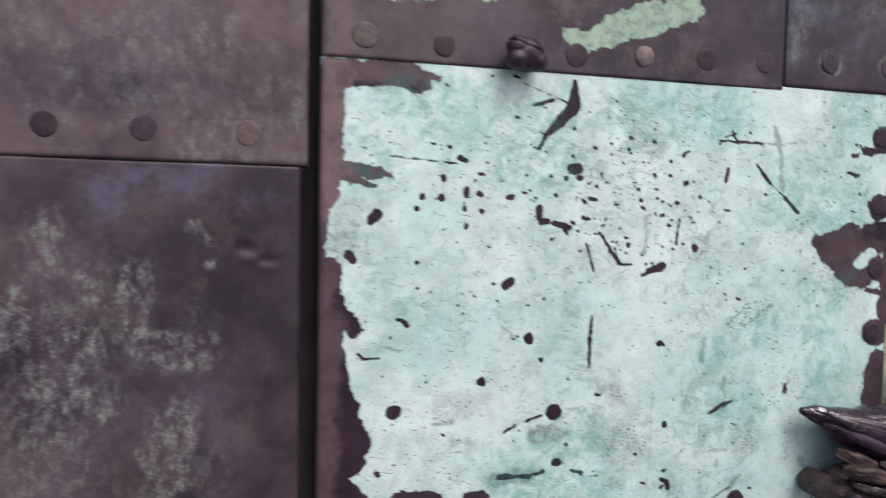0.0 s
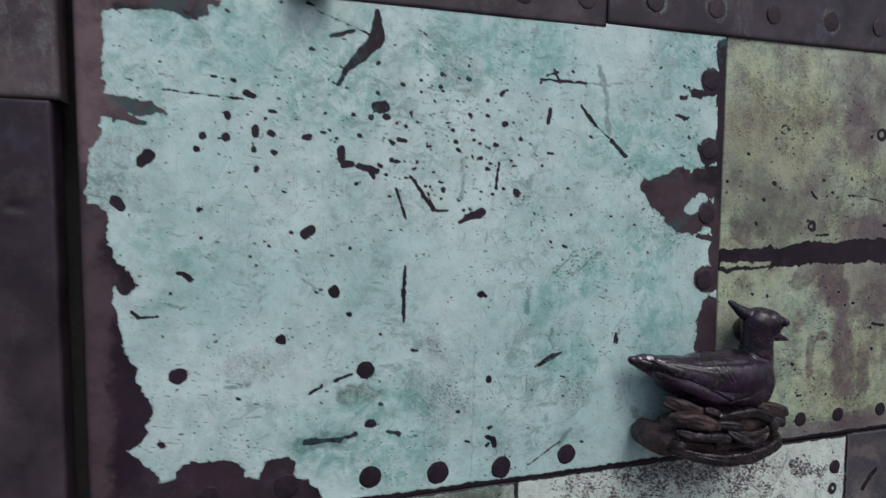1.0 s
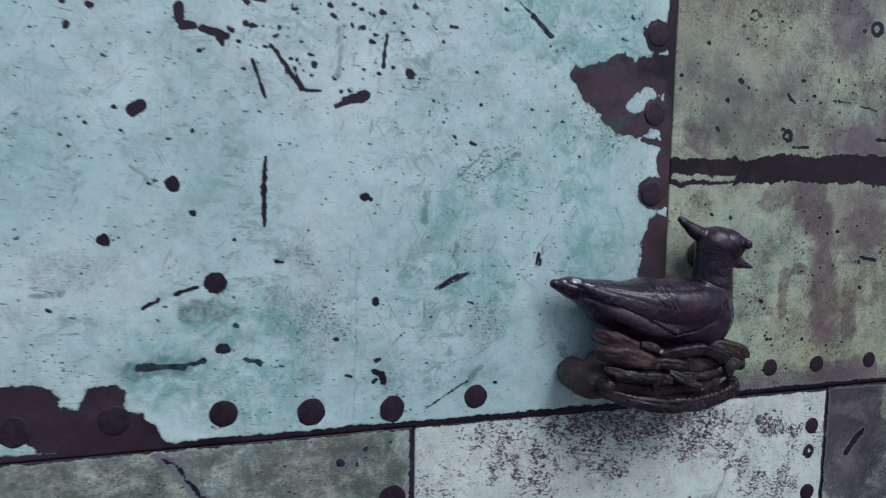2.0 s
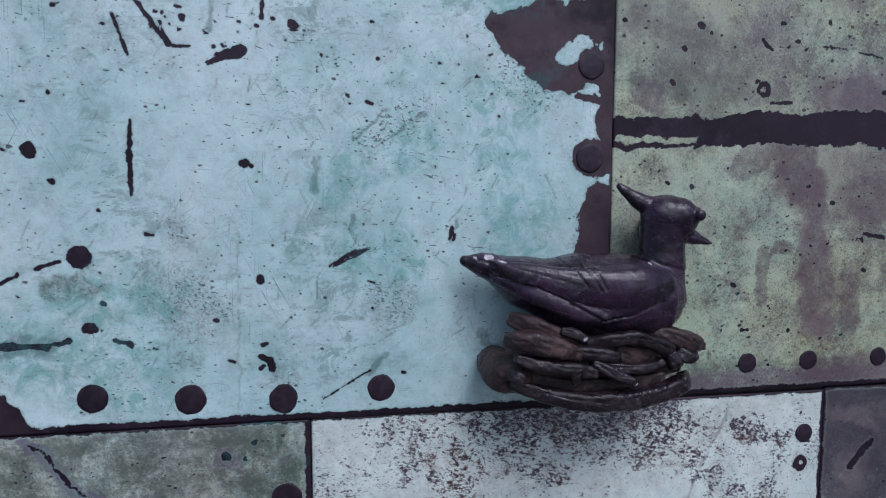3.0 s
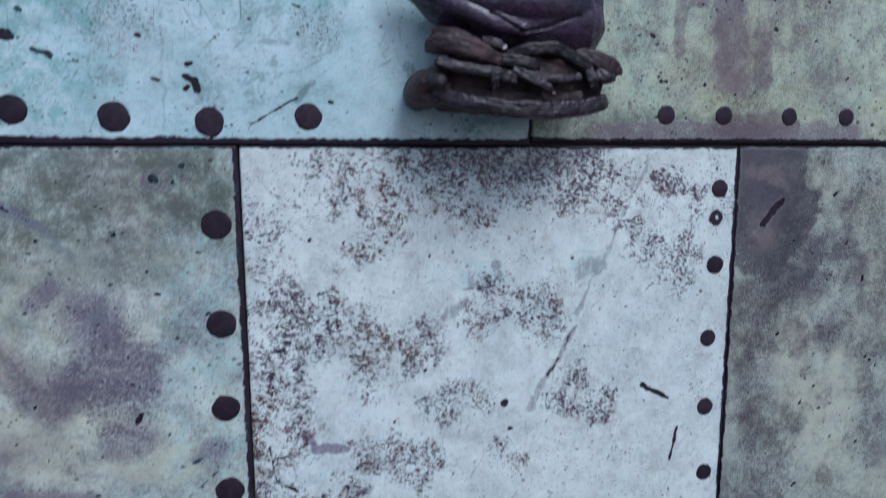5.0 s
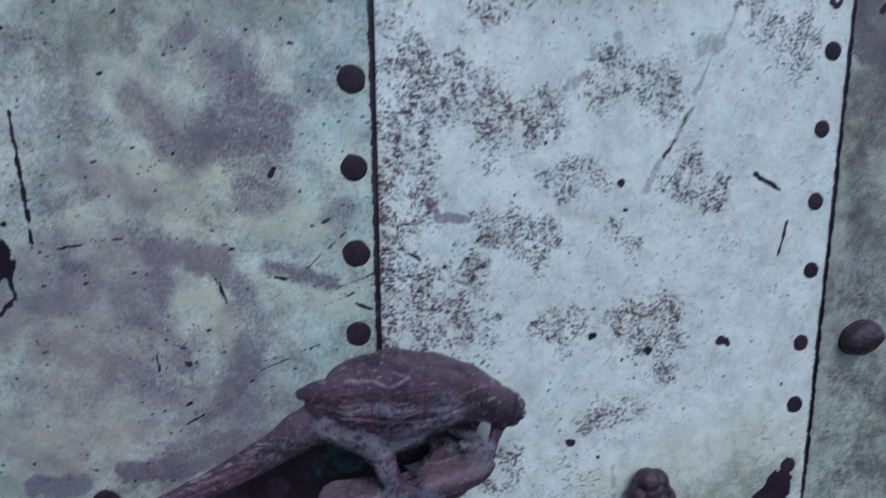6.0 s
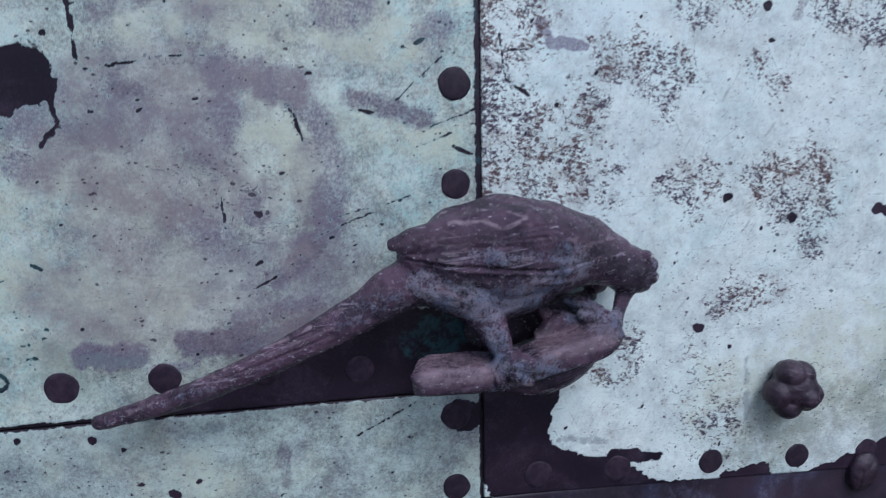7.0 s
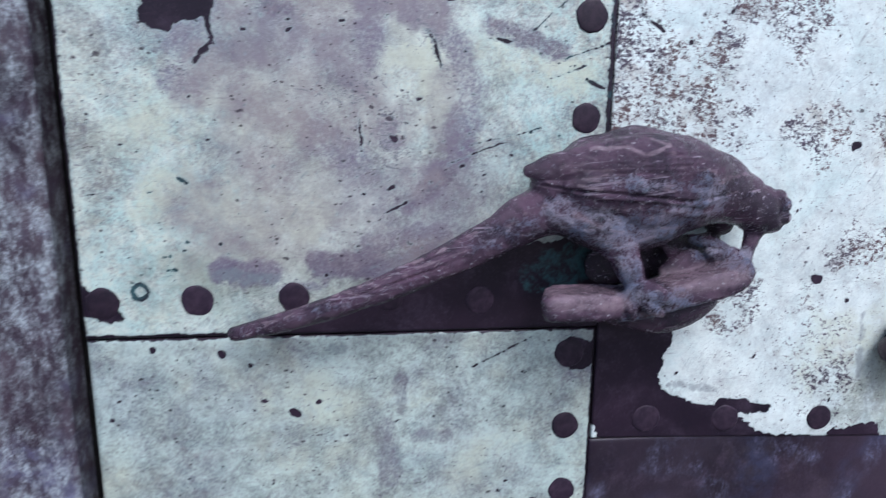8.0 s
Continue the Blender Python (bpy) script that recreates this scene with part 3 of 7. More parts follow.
        for side, far in (("left", X - self.x0), ("right", self.x1 - X), ("bottom", Z - Z[0][None, :]), ("top", self.z1 - Z)):
            r = (0.006 if side == "left" else 0.0035) if side in self.fold else 0.0009
            d = np.clip(r - far, 0, r)
            Y += r - np.sqrt(np.maximum(r * r - d * d, 0))
        front = np.stack([X, Y, Z], -1).reshape(-1, 3)
        idx = np.arange(nx * nz).reshape(nz, nx)
        loop = np.concatenate([idx[0, :], idx[1:, -1], idx[-1, -2::-1], idx[-2:0:-1, 0]])
        back = front[loop].copy()
        back[:, 1] = FACE + (0.03 if self.fold else 0.006)
        verts = np.concatenate([front, back])
        quads = np.stack([idx[:-1, :-1], idx[:-1, 1:], idx[1:, 1:], idx[1:, :-1]], -1).reshape(-1, 4)
        n, k = len(loop), np.arange(len(loop))
        skirt = np.stack([loop[k], nx * nz + k, nx * nz + (k + 1) % n, loop[(k + 1) % n]], -1)
        faces = np.concatenate([quads, skirt]).astype(np.int32)
        me = bpy.data.meshes.new(name)
        me.vertices.add(len(verts))
        me.vertices.foreach_set("co", verts.astype(np.float32).ravel())
        me.loops.add(faces.size)
        me.loops.foreach_set("vertex_index", faces.ravel())
        me.polygons.add(len(faces))
        me.polygons.foreach_set("loop_start", np.arange(0, faces.size, 4, dtype=np.int32))
        me.polygons.foreach_set("use_smooth", np.arange(len(faces)) < len(quads))
        me.update(calc_edges=True)
        for key, field in (("bare", self.bares), *self.fields.items()):
            at = me.attributes.new(key, "FLOAT", "POINT")
            at.data.foreach_set("value", np.concatenate([field.ravel(), field.ravel()[loop]]).astype(np.float32))
        me.materials.append(material)
        ob = new(name, me)
        ob.parent = parent
        self.ob = tagged(ob, label)
        return ob


def solid(name, boxes, material):
    """A structure mesh of butted boxes (x0, x1, y0, y1, z0, z1)."""
    bm = bmesh.new()
    for x0, x1, y0, y1, z0, z1 in boxes:
        m = Matrix.LocRotScale(((x0 + x1) / 2, (y0 + y1) / 2, (z0 + z1) / 2), None, (x1 - x0, y1 - y0, z1 - z0))
        bmesh.ops.create_cube(bm, size=1, matrix=m)
    me = bpy.data.meshes.new(name)
    bm.to_mesh(me)
    bm.free()
    me.materials.append(material)
    return tagged(new(name, me), kind="structure")


wall_right = tagged(solid("wall_right", [(0.056, 2.6, 0.606, 0.66, 0.0, 2.6)], M_WALL), "dark wall clad with riveted copper sheets", "wall")
wall_left = tagged(solid("wall_left", [(-1.8, 0.014, 0.606, 0.66, 0.0, 2.6)], M_WALL), "dark wall clad with purple-brown copper sheets", "wall")
wall_back = tagged(solid("wall_back", [(-1.8, 2.6, 0.664, 0.9, 0.0, 2.6)], M_WALL), "dark wall behind the joint", "wall")
ground = tagged(solid("ground", [(-60, 60, -80, 60, -0.3, -0.002)], M_PAVE), "grey stone paving in front of the wall", "ground")

# sheets of the upper rows
T1 = Plate(0.037, 0.541, 1.634, 1.86, 0.0032, 0.002, 11, "left", dent=0.9)
T1.crust(0.107, 1.7, 8.6, 0.137, 1.706, 11)
T1.crust(0.188, 1.707, 6.7, 0.212, 1.71, 8)
T1.crust(0.286, 1.674, 8.9, 0.307, 1.668, 9)
T1.crust(0.307, 1.668, 10.2, 0.336, 1.684, 16)
T1.crust(0.336, 1.687, 12.6, 0.369, 1.693, 17.5)
T1.crust(0.369, 1.696, 17.5, 0.425, 1.713, 12)
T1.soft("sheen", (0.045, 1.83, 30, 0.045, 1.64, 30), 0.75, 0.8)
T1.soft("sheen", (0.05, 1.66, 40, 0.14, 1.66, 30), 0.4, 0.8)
T1.haze("stain", 0.09, 0.25, 0.8, 0.5, 3)
T1.build("copper_sheet", M_SHEET, wall_right, "dark purple-brown copper sheet with green crust")
T2 = Plate(0.5425, 1.25, 1.638, 1.86, 0.0030, 0.003, 12, dent=0.9)
T2.haze("stain", 0.06, 0.0, 0.6, 0.9, 3)
T2.haze("green", 0.07, -0.1, 0.5, 1.0, 4)
for x in (0.601, 0.682, 0.85):  # pale rings of corrosion round the rivets
    ring = np.abs(np.hypot(T2.X - x, T2.Z - 1.668) * 1e3 - 13.5)
    T2.fields["stain"] = np.maximum(T2.fields["stain"], 1.6 * np.clip(1 - ring / 4.5, 0, 1))
T2.build("copper_sheet", M_SHEET_GREY, wall_right, "dark copper sheet with blue-grey bloom")
A = Plate(0.037, 0.700, 1.149, 1.6385, 0.0016, 0.00125, 13, "left", dent=0.8)
A.gain = 0.5
# pinkish sheen painted on the bare metal near the edges
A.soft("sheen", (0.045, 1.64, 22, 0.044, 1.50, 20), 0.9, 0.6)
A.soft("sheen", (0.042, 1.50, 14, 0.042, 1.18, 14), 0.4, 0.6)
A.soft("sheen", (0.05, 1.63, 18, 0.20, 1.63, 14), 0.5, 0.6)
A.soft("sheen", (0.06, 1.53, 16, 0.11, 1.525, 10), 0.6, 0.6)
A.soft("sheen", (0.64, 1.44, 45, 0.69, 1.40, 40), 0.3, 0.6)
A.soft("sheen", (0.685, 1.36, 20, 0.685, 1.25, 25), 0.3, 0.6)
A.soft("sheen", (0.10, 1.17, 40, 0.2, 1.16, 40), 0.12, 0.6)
A.specks(330, 0.07, 0.69, 1.16, 1.63, 0.55, -14, 3.8)
A.specks(90, 0.10, 0.66, 1.38, 1.62, 1.1, -16, 1.4, 7)
A.specks(150, 0.24, 0.45, 1.45, 1.58, 1.45, -18, 1.2, 1)
A.specks(110, 0.12, 0.66, 1.40, 1.63, 1.5, -20, 2.0, 2)
A.specks(30, 0.10, 0.60, 1.17, 1.45, 1.2, -10, 1.6, 4)
A.scratches(95, 0.42, 0.61, 1.21, 1.42, (62, 75, 118, 130, 38), 1)
A.scratches(50, 0.50, 0.67, 1.40, 1.56, (60, 120, 20), 2)
A.scratches(60, 0.28, 0.46, 1.40, 1.56, (80, 62, 118), 3)
A.scratches(60, 0.10, 0.42, 1.18, 1.42, (-12, 8, 62), 4)
A.scratches(60, 0.09, 0.60, 1.48, 1.62, (-14, -5, 6), 5)
A.rim(bottom=5.5, right=2.0, rough=0.8)
A.bare(0.047, 1.622, 13.2, 0.047, 1.585, 13.2)
A.bare(0.047, 1.585, 13.2, 0.045, 1.544, 15.1)
A.bare(0.045, 1.544, 15.1, 0.042, 1.505, 13.4)
A.bare(0.053, 1.531, 8.1, 0.094, 1.527, 4.6)
A.bare(0.094, 1.529, 3.7, 0.106, 1.525, 1.9)
A.bare(0.059, 1.523, 6.3, 0.09, 1.515, 2.8)
A.bare(0.04, 1.499, 5.3, 0.038, 1.44, 5.4)
A.bare(0.044, 1.428, 15.4, 0.046, 1.387, 18.3)
A.bare(0.046, 1.387, 18.3, 0.044, 1.348, 16.6)
A.bare(0.058, 1.391, 9.2, 0.073, 1.371, 6.6)
A.bare(0.046, 1.348, 18.4, 0.05, 1.308, 21)
A.bare(0.051, 1.308, 22.4, 0.054, 1.257, 34.1)
A.bare(0.065, 1.259, 20.1, 0.07, 1.263, 19.2)
A.bare(0.042, 1.238, 16, 0.039, 1.198, 23.7)
A.bare(0.059, 1.211, 20.2, 0.077, 1.183, 22.1)
A.bare(0.079, 1.182, 14.7, 0.112, 1.181, 13.1)
A.bare(0.124, 1.192, 16.3, 0.15, 1.189, 18.7)
A.bare(0.161, 1.171, 17.9, 0.191, 1.167, 21.5)
A.bare(0.197, 1.188, 16.2, 0.198, 1.171, 18.4)
A.bare(0.212, 1.164, 18.6, 0.226, 1.156, 15.5)
A.bare(0.052, 1.619, 13.2, 0.126, 1.621, 11.2)
A.bare(0.123, 1.618, 11.2, 0.133, 1.615, 12.3)
A.bare(0.135, 1.621, 6.6, 0.151, 1.621, 3.8)
A.bare(0.696, 1.626, 9.9, 0.7, 1.488, 9.4)
A.bare(0.7, 1.488, 9.4, 0.698, 1.383, 11.8)
A.bare(0.678, 1.587, 14.1, 0.681, 1.584, 14.1)
A.bare(0.653, 1.573, 3.5, 0.684, 1.573, 4.2)
A.bare(0.68, 1.507, 15.7, 0.683, 1.508, 14.3)
A.bare(0.596, 1.467, 5.4, 0.615, 1.462, 15.1)
A.bare(0.619, 1.458, 20.7, 0.641, 1.455, 28)
A.bare(0.641, 1.468, 21, 0.653, 1.445, 32.5)
A.bare(0.653, 1.449, 31.1, 0.66, 1.429, 17.1)
A.bare(0.672, 1.468, 21.4, 0.691, 1.475, 15.9)
A.keep(0.656, 1.442, 6.4, 0.671, 1.45, 10)
A.bare(0.683, 1.436, 15.1, 0.691, 1.434, 14.5)
A.bare(0.671, 1.41, 3.6, 0.692, 1.406, 5.8)
A.bare(0.681, 1.361, 14.6, 0.691, 1.36, 16.1)
A.bare(0.689, 1.326, 13.3, 0.686, 1.303, 17.7)
A.bare(0.686, 1.303, 17.7, 0.691, 1.249, 22.4)
A.mark(0.294, 1.625, 3.2, 0.294, 1.602, 7)
A.mark(0.294, 1.602, 7, 0.279, 1.585, 5.9)
A.mark(0.279, 1.585, 5.9, 0.264, 1.571, 3.2)
A.mark(0.264, 1.571, 3.2, 0.256, 1.556, 1.6)
A.mark(0.25, 1.6, 2.1, 0.271, 1.607, 1.6)
A.mark(0.294, 1.538, 5.4, 0.301, 1.538, 4.9)
A.mark(0.224, 1.417, 4.7, 0.23, 1.42, 4.7)
A.mark(0.251, 1.362, 5.4, 0.252, 1.361, 5.4)
A.mark(0.281, 1.283, 7.9, 0.283, 1.283, 7.9)
A.mark(0.11, 1.29, 6.4, 0.114, 1.29, 6.4)
A.mark(0.087, 1.481, 5.1, 0.093, 1.486, 5.6)
A.mark(0.066, 1.446, 5.1, 0.069, 1.442, 4.6)
A.mark(0.201, 1.318, 4.2, 0.202, 1.317, 4.2)
A.mark(0.286, 1.229, 5.1, 0.287, 1.229, 5.1)
A.mark(0.266, 1.339, 2.8, 0.266, 1.339, 2.8)
A.mark(0.158, 1.524, 2.9, 0.159, 1.522, 2.9)
A.mark(0.156, 1.504, 3.9, 0.156, 1.504, 3.9)
A.mark(0.137, 1.505, 2.9, 0.137, 1.504, 2.9)
A.mark(0.131, 1.493, 2.9, 0.132, 1.493, 2.4)
A.mark(0.194, 1.51, 3, 0.197, 1.508, 3)
A.mark(0.174, 1.544, 3.5, 0.18, 1.542, 3)
A.mark(0.182, 1.477, 3, 0.182, 1.476, 2.5)
A.mark(0.197, 1.493, 2.5, 0.198, 1.492, 2.5)
A.mark(0.224, 1.506, 2.1, 0.23, 1.507, 2.6)
A.mark(0.162, 1.555, 2, 0.164, 1.554, 2)
A.mark(0.181, 1.514, 2.5, 0.182, 1.507, 3)
A.mark(0.179, 1.499, 1.5, 0.18, 1.493, 2)
A.mark(0.44, 1.458, 3.7, 0.441, 1.457, 3.7)
A.mark(0.411, 1.264, 3.1, 0.411, 1.263, 3.1)
A.mark(0.401, 1.354, 3.6, 0.402, 1.353, 3.6)
A.mark(0.406, 1.351, 1.8, 0.407, 1.351, 1.8)
A.mark(0.386, 1.433, 3.5, 0.4, 1.437, 5.4)
A.mark(0.378, 1.427, 1.8, 0.384, 1.43, 2.4)
A.mark(0.259, 1.497, 3.7, 0.259, 1.487, 3.7)
A.mark(0.261, 1.483, 3.2, 0.269, 1.483, 3.2)
A.mark(0.276, 1.481, 3.2, 0.293, 1.477, 3.3)
A.mark(0.287, 1.477, 2.7, 0.29, 1.471, 2.2)
A.mark(0.326, 1.473, 1.4, 0.35, 1.44, 2)
A.mark(0.312, 1.46, 1.4, 0.322, 1.431, 1.1)
A.mark(0.345, 1.455, 1.1, 0.35, 1.44, 1.7)
A.mark(0.354, 1.439, 1.2, 0.365, 1.439, 1.2)
A.mark(0.321, 1.385, 1, 0.32, 1.36, 2)
A.mark(0.32, 1.36, 2.3, 0.32, 1.34, 1.7)
A.mark(0.32, 1.339, 2.3, 0.32, 1.329, 1.1)
A.mark(0.514, 1.55, 1.6, 0.531, 1.531, 1.9)
A.mark(0.531, 1.531, 0.8, 0.551, 1.515, 0.9)
A.mark(0.551, 1.515, 2.3, 0.57, 1.499, 2)
A.faint(0.534, 1.592, 2.6, 0.541, 1.566, 3.2)
A.faint(0.543, 1.566, 3.2, 0.547, 1.524, 2.6)
A.mark(0.477, 1.545, 2.2, 0.475, 1.531, 2.5)
A.mark(0.42, 1.488, 1.2, 0.417, 1.462, 1.8)
A.faint(0.381, 1.489, 2.3, 0.379, 1.452, 1.8)
A.faint(0.457, 1.357, 1.9, 0.454, 1.333, 2.5)
A.mark(0.114, 1.384, 1.9, 0.119, 1.383, 1.9)
A.mark(0.119, 1.383, 1.9, 0.124, 1.377, 2.4)
A.mark(0.076, 1.35, 1.4, 0.081, 1.346, 1.4)
A.mark(0.081, 1.345, 1.4, 0.097, 1.345, 1)
A.faint(0.106, 1.354, 1, 0.121, 1.354, 1)
A.faint(0.153, 1.277, 2, 0.175, 1.277, 2.1)
A.mark(0.228, 1.264, 1.1, 0.239, 1.27, 1.6)
A.mark(0.251, 1.275, 1.4, 0.268, 1.28, 1.4)
A.mark(0.223, 1.217, 2.7, 0.234, 1.217, 3.3)
A.mark(0.234, 1.217, 2.2, 0.256, 1.216, 2.8)
A.mark(0.259, 1.217, 1.7, 0.272, 1.22, 2.3)
A.faint(0.218, 1.216, 6.5, 0.261, 1.217, 7.9)
A.mark(0.304, 1.22, 1.7, 0.316, 1.215, 1.8)
A.mark(0.413, 1.211, 2.5, 0.415, 1.212, 1.9)
A.mark(0.417, 1.199, 3.2, 0.419, 1.193, 3.2)
A.faint(0.494, 1.185, 2.7, 0.509, 1.201, 2.7)
A.faint(0.586, 1.216, 3.5, 0.607, 1.194, 3.6)
A.mark(0.465, 1.273, 1, 0.478, 1.281, 1.6)
A.mark(0.478, 1.281, 1.6, 0.495, 1.287, 1)
A.faint(0.484, 1.314, 1.9, 0.482, 1.299, 1.9)
A.mark(0.634, 1.546, 1.7, 0.649, 1.543, 2.1)
A.mark(0.641, 1.566, 2.8, 0.646, 1.567, 2.1)
A.mark(0.465, 1.575, 1.2, 0.518, 1.574, 1.3)
A.faint(0.518, 1.574, 1.3, 0.563, 1.575, 1.3)
A.mark(0.481, 1.586, 1.2, 0.488, 1.573, 1.2)
A.mark(0.472, 1.579, 1.2, 0.485, 1.584, 1.2)
A.mark(0.096, 1.229, 2.5, 0.098, 1.227, 2.5)
A.mark(0.104, 1.543, 0.6, 0.171, 1.538, 0.6)
A.mark(0.296, 1.602, 0.5, 0.237, 1.622, 0.5)
A.faint(0.241, 1.36, 1.1, 0.22, 1.377, 1.1)
A.mark(0.296, 1.248, 2.3, 0.298, 1.247, 1.7)
A.mark(0.377, 1.232, 1.8, 0.378, 1.232, 1.8)
A.mark(0.561, 1.294, 1.4, 0.563, 1.303, 2)
A.mark(0.302, 1.529, 2.7, 0.305, 1.528, 2.2)
A.mark(0.287, 1.528, 2.7, 0.288, 1.527, 2.2)
A.mark(0.306, 1.506, 2.2, 0.309, 1.504, 2.2)
A.mark(0.315, 1.508, 2.8, 0.322, 1.506, 2.2)
A.mark(0.327, 1.534, 2.2, 0.328, 1.53, 1.7)
A.mark(0.369, 1.519, 2.3, 0.37, 1.518, 1.7)
A.mark(0.373, 1.508, 2.3, 0.374, 1.507, 1.7)
A.mark(0.416, 1.506, 2.4, 0.417, 1.506, 1.8)
A.mark(0.425, 1.527, 2.4, 0.428, 1.528, 2.4)
A.mark(0.388, 1.535, 1.7, 0.389, 1.534, 1.7)
A.mark(0.406, 1.535, 1.8, 0.408, 1.534, 1.8)
A.mark(0.421, 1.557, 2.4, 0.428, 1.562, 1.8)
A.stain(0.064, 1.464, 18.3, 0.082, 1.459, 9.3)
A.stain(0.06, 1.483, 13.6, 0.071, 1.492, 11.5)
A.stain(0.348, 1.252, 23.8, 0.36, 1.239, 24.1)
A.stain(0.51, 1.244, 16.6, 0.513, 1.237, 16.7)
A.stain(0.354, 1.301, 11.8, 0.357, 1.299, 11.9)
A.stain(0.357, 1.203, 8.5, 0.36, 1.202, 8.5)
A.stain(0.369, 1.594, 14.2, 0.381, 1.576, 17.3)
A.stain(0.163, 1.295, 15.4, 0.188, 1.293, 15.7)
A.stain(0.423, 1.187, 7.6, 0.43, 1.183, 6.4)
A.stain(0.132, 1.61, 10.4, 0.143, 1.579, 4.8)
A.green(0.172, 1.596, 29.3, 0.258, 1.567, 47.3)
A.green(0.357, 1.596, 28.2, 0.461, 1.61, 30.3)
A.green(0.65, 1.616, 27.5, 0.681, 1.622, 21)
A.green(0.551, 1.524, 32.6, 0.624, 1.512, 34.3)
A.green(0.301, 1.244, 28.8, 0.313, 1.237, 34.9)
A.green(0.234, 1.212, 22, 0.313, 1.197, 29.3)
A.green(0.08, 1.555, 18.2, 0.083, 1.522, 18.4)
A.faint(0.477, 1.309, 1.2, 0.485, 1.292, 1.2)
A.faint(0.502, 1.367, 1.2, 0.54, 1.393, 1.7)
A.faint(0.453, 1.358, 1.6, 0.457, 1.334, 1.6)
A.mark(0.468, 1.273, 0.8, 0.497, 1.287, 0.8)
A.faint(0.511, 1.396, 1.2, 0.486, 1.371, 1.2)
A.soft("faint", (0.396, 1.300, 0.7, 0.392, 1.163, 0.7), 0.45, 0.2)
A.faint(0.64, 1.348, 0.9, 0.651, 1.326, 0.9)
A.faint(0.563, 1.292, 1.3, 0.567, 1.309, 1.3)
A.faint(0.496, 1.187, 1.7, 0.511, 1.202, 1.7)
A.faint(0.585, 1.217, 2.7, 0.598, 1.198, 2.7)
A.mark(0.564, 1.293, 1.3, 0.565, 1.298, 0.9)
A.grit(0.501, 1.25, 10.2, 0.518, 1.243, 10.3)
A.grit(0.485, 1.288, 4.2, 0.501, 1.288, 4.2)
A.grit(0.353, 1.253, 10.3, 0.376, 1.248, 10.4)
A.grit(0.351, 1.301, 4.7, 0.362, 1.299, 4.7)
A.stain(0.354, 1.242, 4.8, 0.356, 1.232, 5.6)
A.stain(0.351, 1.206, 4, 0.361, 1.203, 3.2)
A.stain(0.354, 1.182, 3.2, 0.364, 1.179, 3.2)
A.stain(0.407, 1.18, 2.1, 0.415, 1.178, 2.1)
A.mark(0.41, 1.202, 2.1, 0.415, 1.199, 2.5)
A.mark(0.412, 1.194, 2.1, 0.41, 1.192, 1.7)
A.mark(0.468, 1.273, 1, 0.483, 1.284, 1.3)
A.mark(0.483, 1.284, 1.3, 0.497, 1.287, 0.6)
A.mark(0.495, 1.261, 0.8, 0.506, 1.256, 0.6)
A.faint(0.496, 1.187, 3, 0.509, 1.201, 2.6)
A.mark(0.496, 1.187, 0.9, 0.456, 1.164, 0.4)
A.green(0.275, 1.246, 11.4, 0.315, 1.237, 9.7)
A.green(0.485, 1.292, 16.7, 0.518, 1.279, 17)
A.moss(0.268, 1.26, 7.6, 0.29, 1.264, 7.6)
A.green(0.600, 1.400, 22, 0.620, 1.300, 26)
A.green(0.650, 1.430, 14, 0.620, 1.410, 16)
A.green(0.470, 1.340, 16, 0.530, 1.370, 20)
A.green(0.120, 1.600, 24, 0.230, 1.560, 40)
A.grit(0.525, 1.390, 14, 0.500, 1.370, 12)
A.grit(0.610, 1.430, 12, 0.640, 1.410, 14)
A.haze("stain", 0.05, 0.25, 0.9, 0.45, 5)
A.haze("green", 0.07, 0.1, 0.7, 0.7, 6)
A.haze("violet", 0.06, 0.35, 0.9, 0.5, 10)
A.build("copper_sheet", M_AQUA, wall_right, "copper sheet with flaking aqua verdigris and scratches")
R = Plate(0.7012, 1.18, 1.152, 1.640, 0.0002, 0.0016, 14, dent=0.8)
R.gain, R.torn = 1.5, 0.6
R.mauve(0.872, 1.360, 16, 0.890, 1.330, 16)
R.mauve(0.895, 1.330, 12, 0.900, 1.260, 11)
R.mauve(0.903, 1.260, 13, 0.906, 1.215, 15)
R.mauve(0.935, 1.350, 26, 0.960, 1.330, 26)
R.mauve(0.900, 1.425, 10, 1.000, 1.420, 16)
R.mauve(0.910, 1.560, 18, 0.920, 1.520, 18)
R.moss(0.730, 1.430, 14, 0.760, 1.420, 10)
R.soft("mauve", (0.75, 1.50, 50, 0.82, 1.46, 45), 0.45, 0.9)
R.soft("mauve", (0.90, 1.60, 26, 0.95, 1.58, 30), 0.7, 0.9)
R.soft("moss", (0.73, 1.46, 30, 0.80, 1.43, 24), 0.7, 0.9)
R.specks(420, 0.71, 1.1, 1.17, 1.63, 0.9, 20, 1.5)
R.specks(40, 0.71, 1.1, 1.17, 1.63, 1.8, 0, 1.0, 1)
R.scratches(40, 0.71, 1.00, 1.40, 1.60, (-6, 60, 110), 1)
R.rim(bottom=4, rough=0.8)
R.soft("violet", (0.77, 1.161, 7, 1.05, 1.163, 8), 1.0, 1.0)
R.soft("moss", (0.78, 1.166, 10, 0.95, 1.168, 10), 0.7, 0.9)
R.bare(0.695, 1.384, 10, 0.761, 1.386, 9.9)
R.bare(0.761, 1.389, 8.1, 0.796, 1.385, 11.5)
R.bare(0.796, 1.385, 11.5, 0.847, 1.388, 13.9)
R.bare(0.847, 1.388, 13.9, 0.941, 1.389, 15.6)
R.bare(0.941, 1.389, 15.6, 1.018, 1.387, 18.7)
R.bare(1.018, 1.387, 18.7, 1.18, 1.378, 22.5)
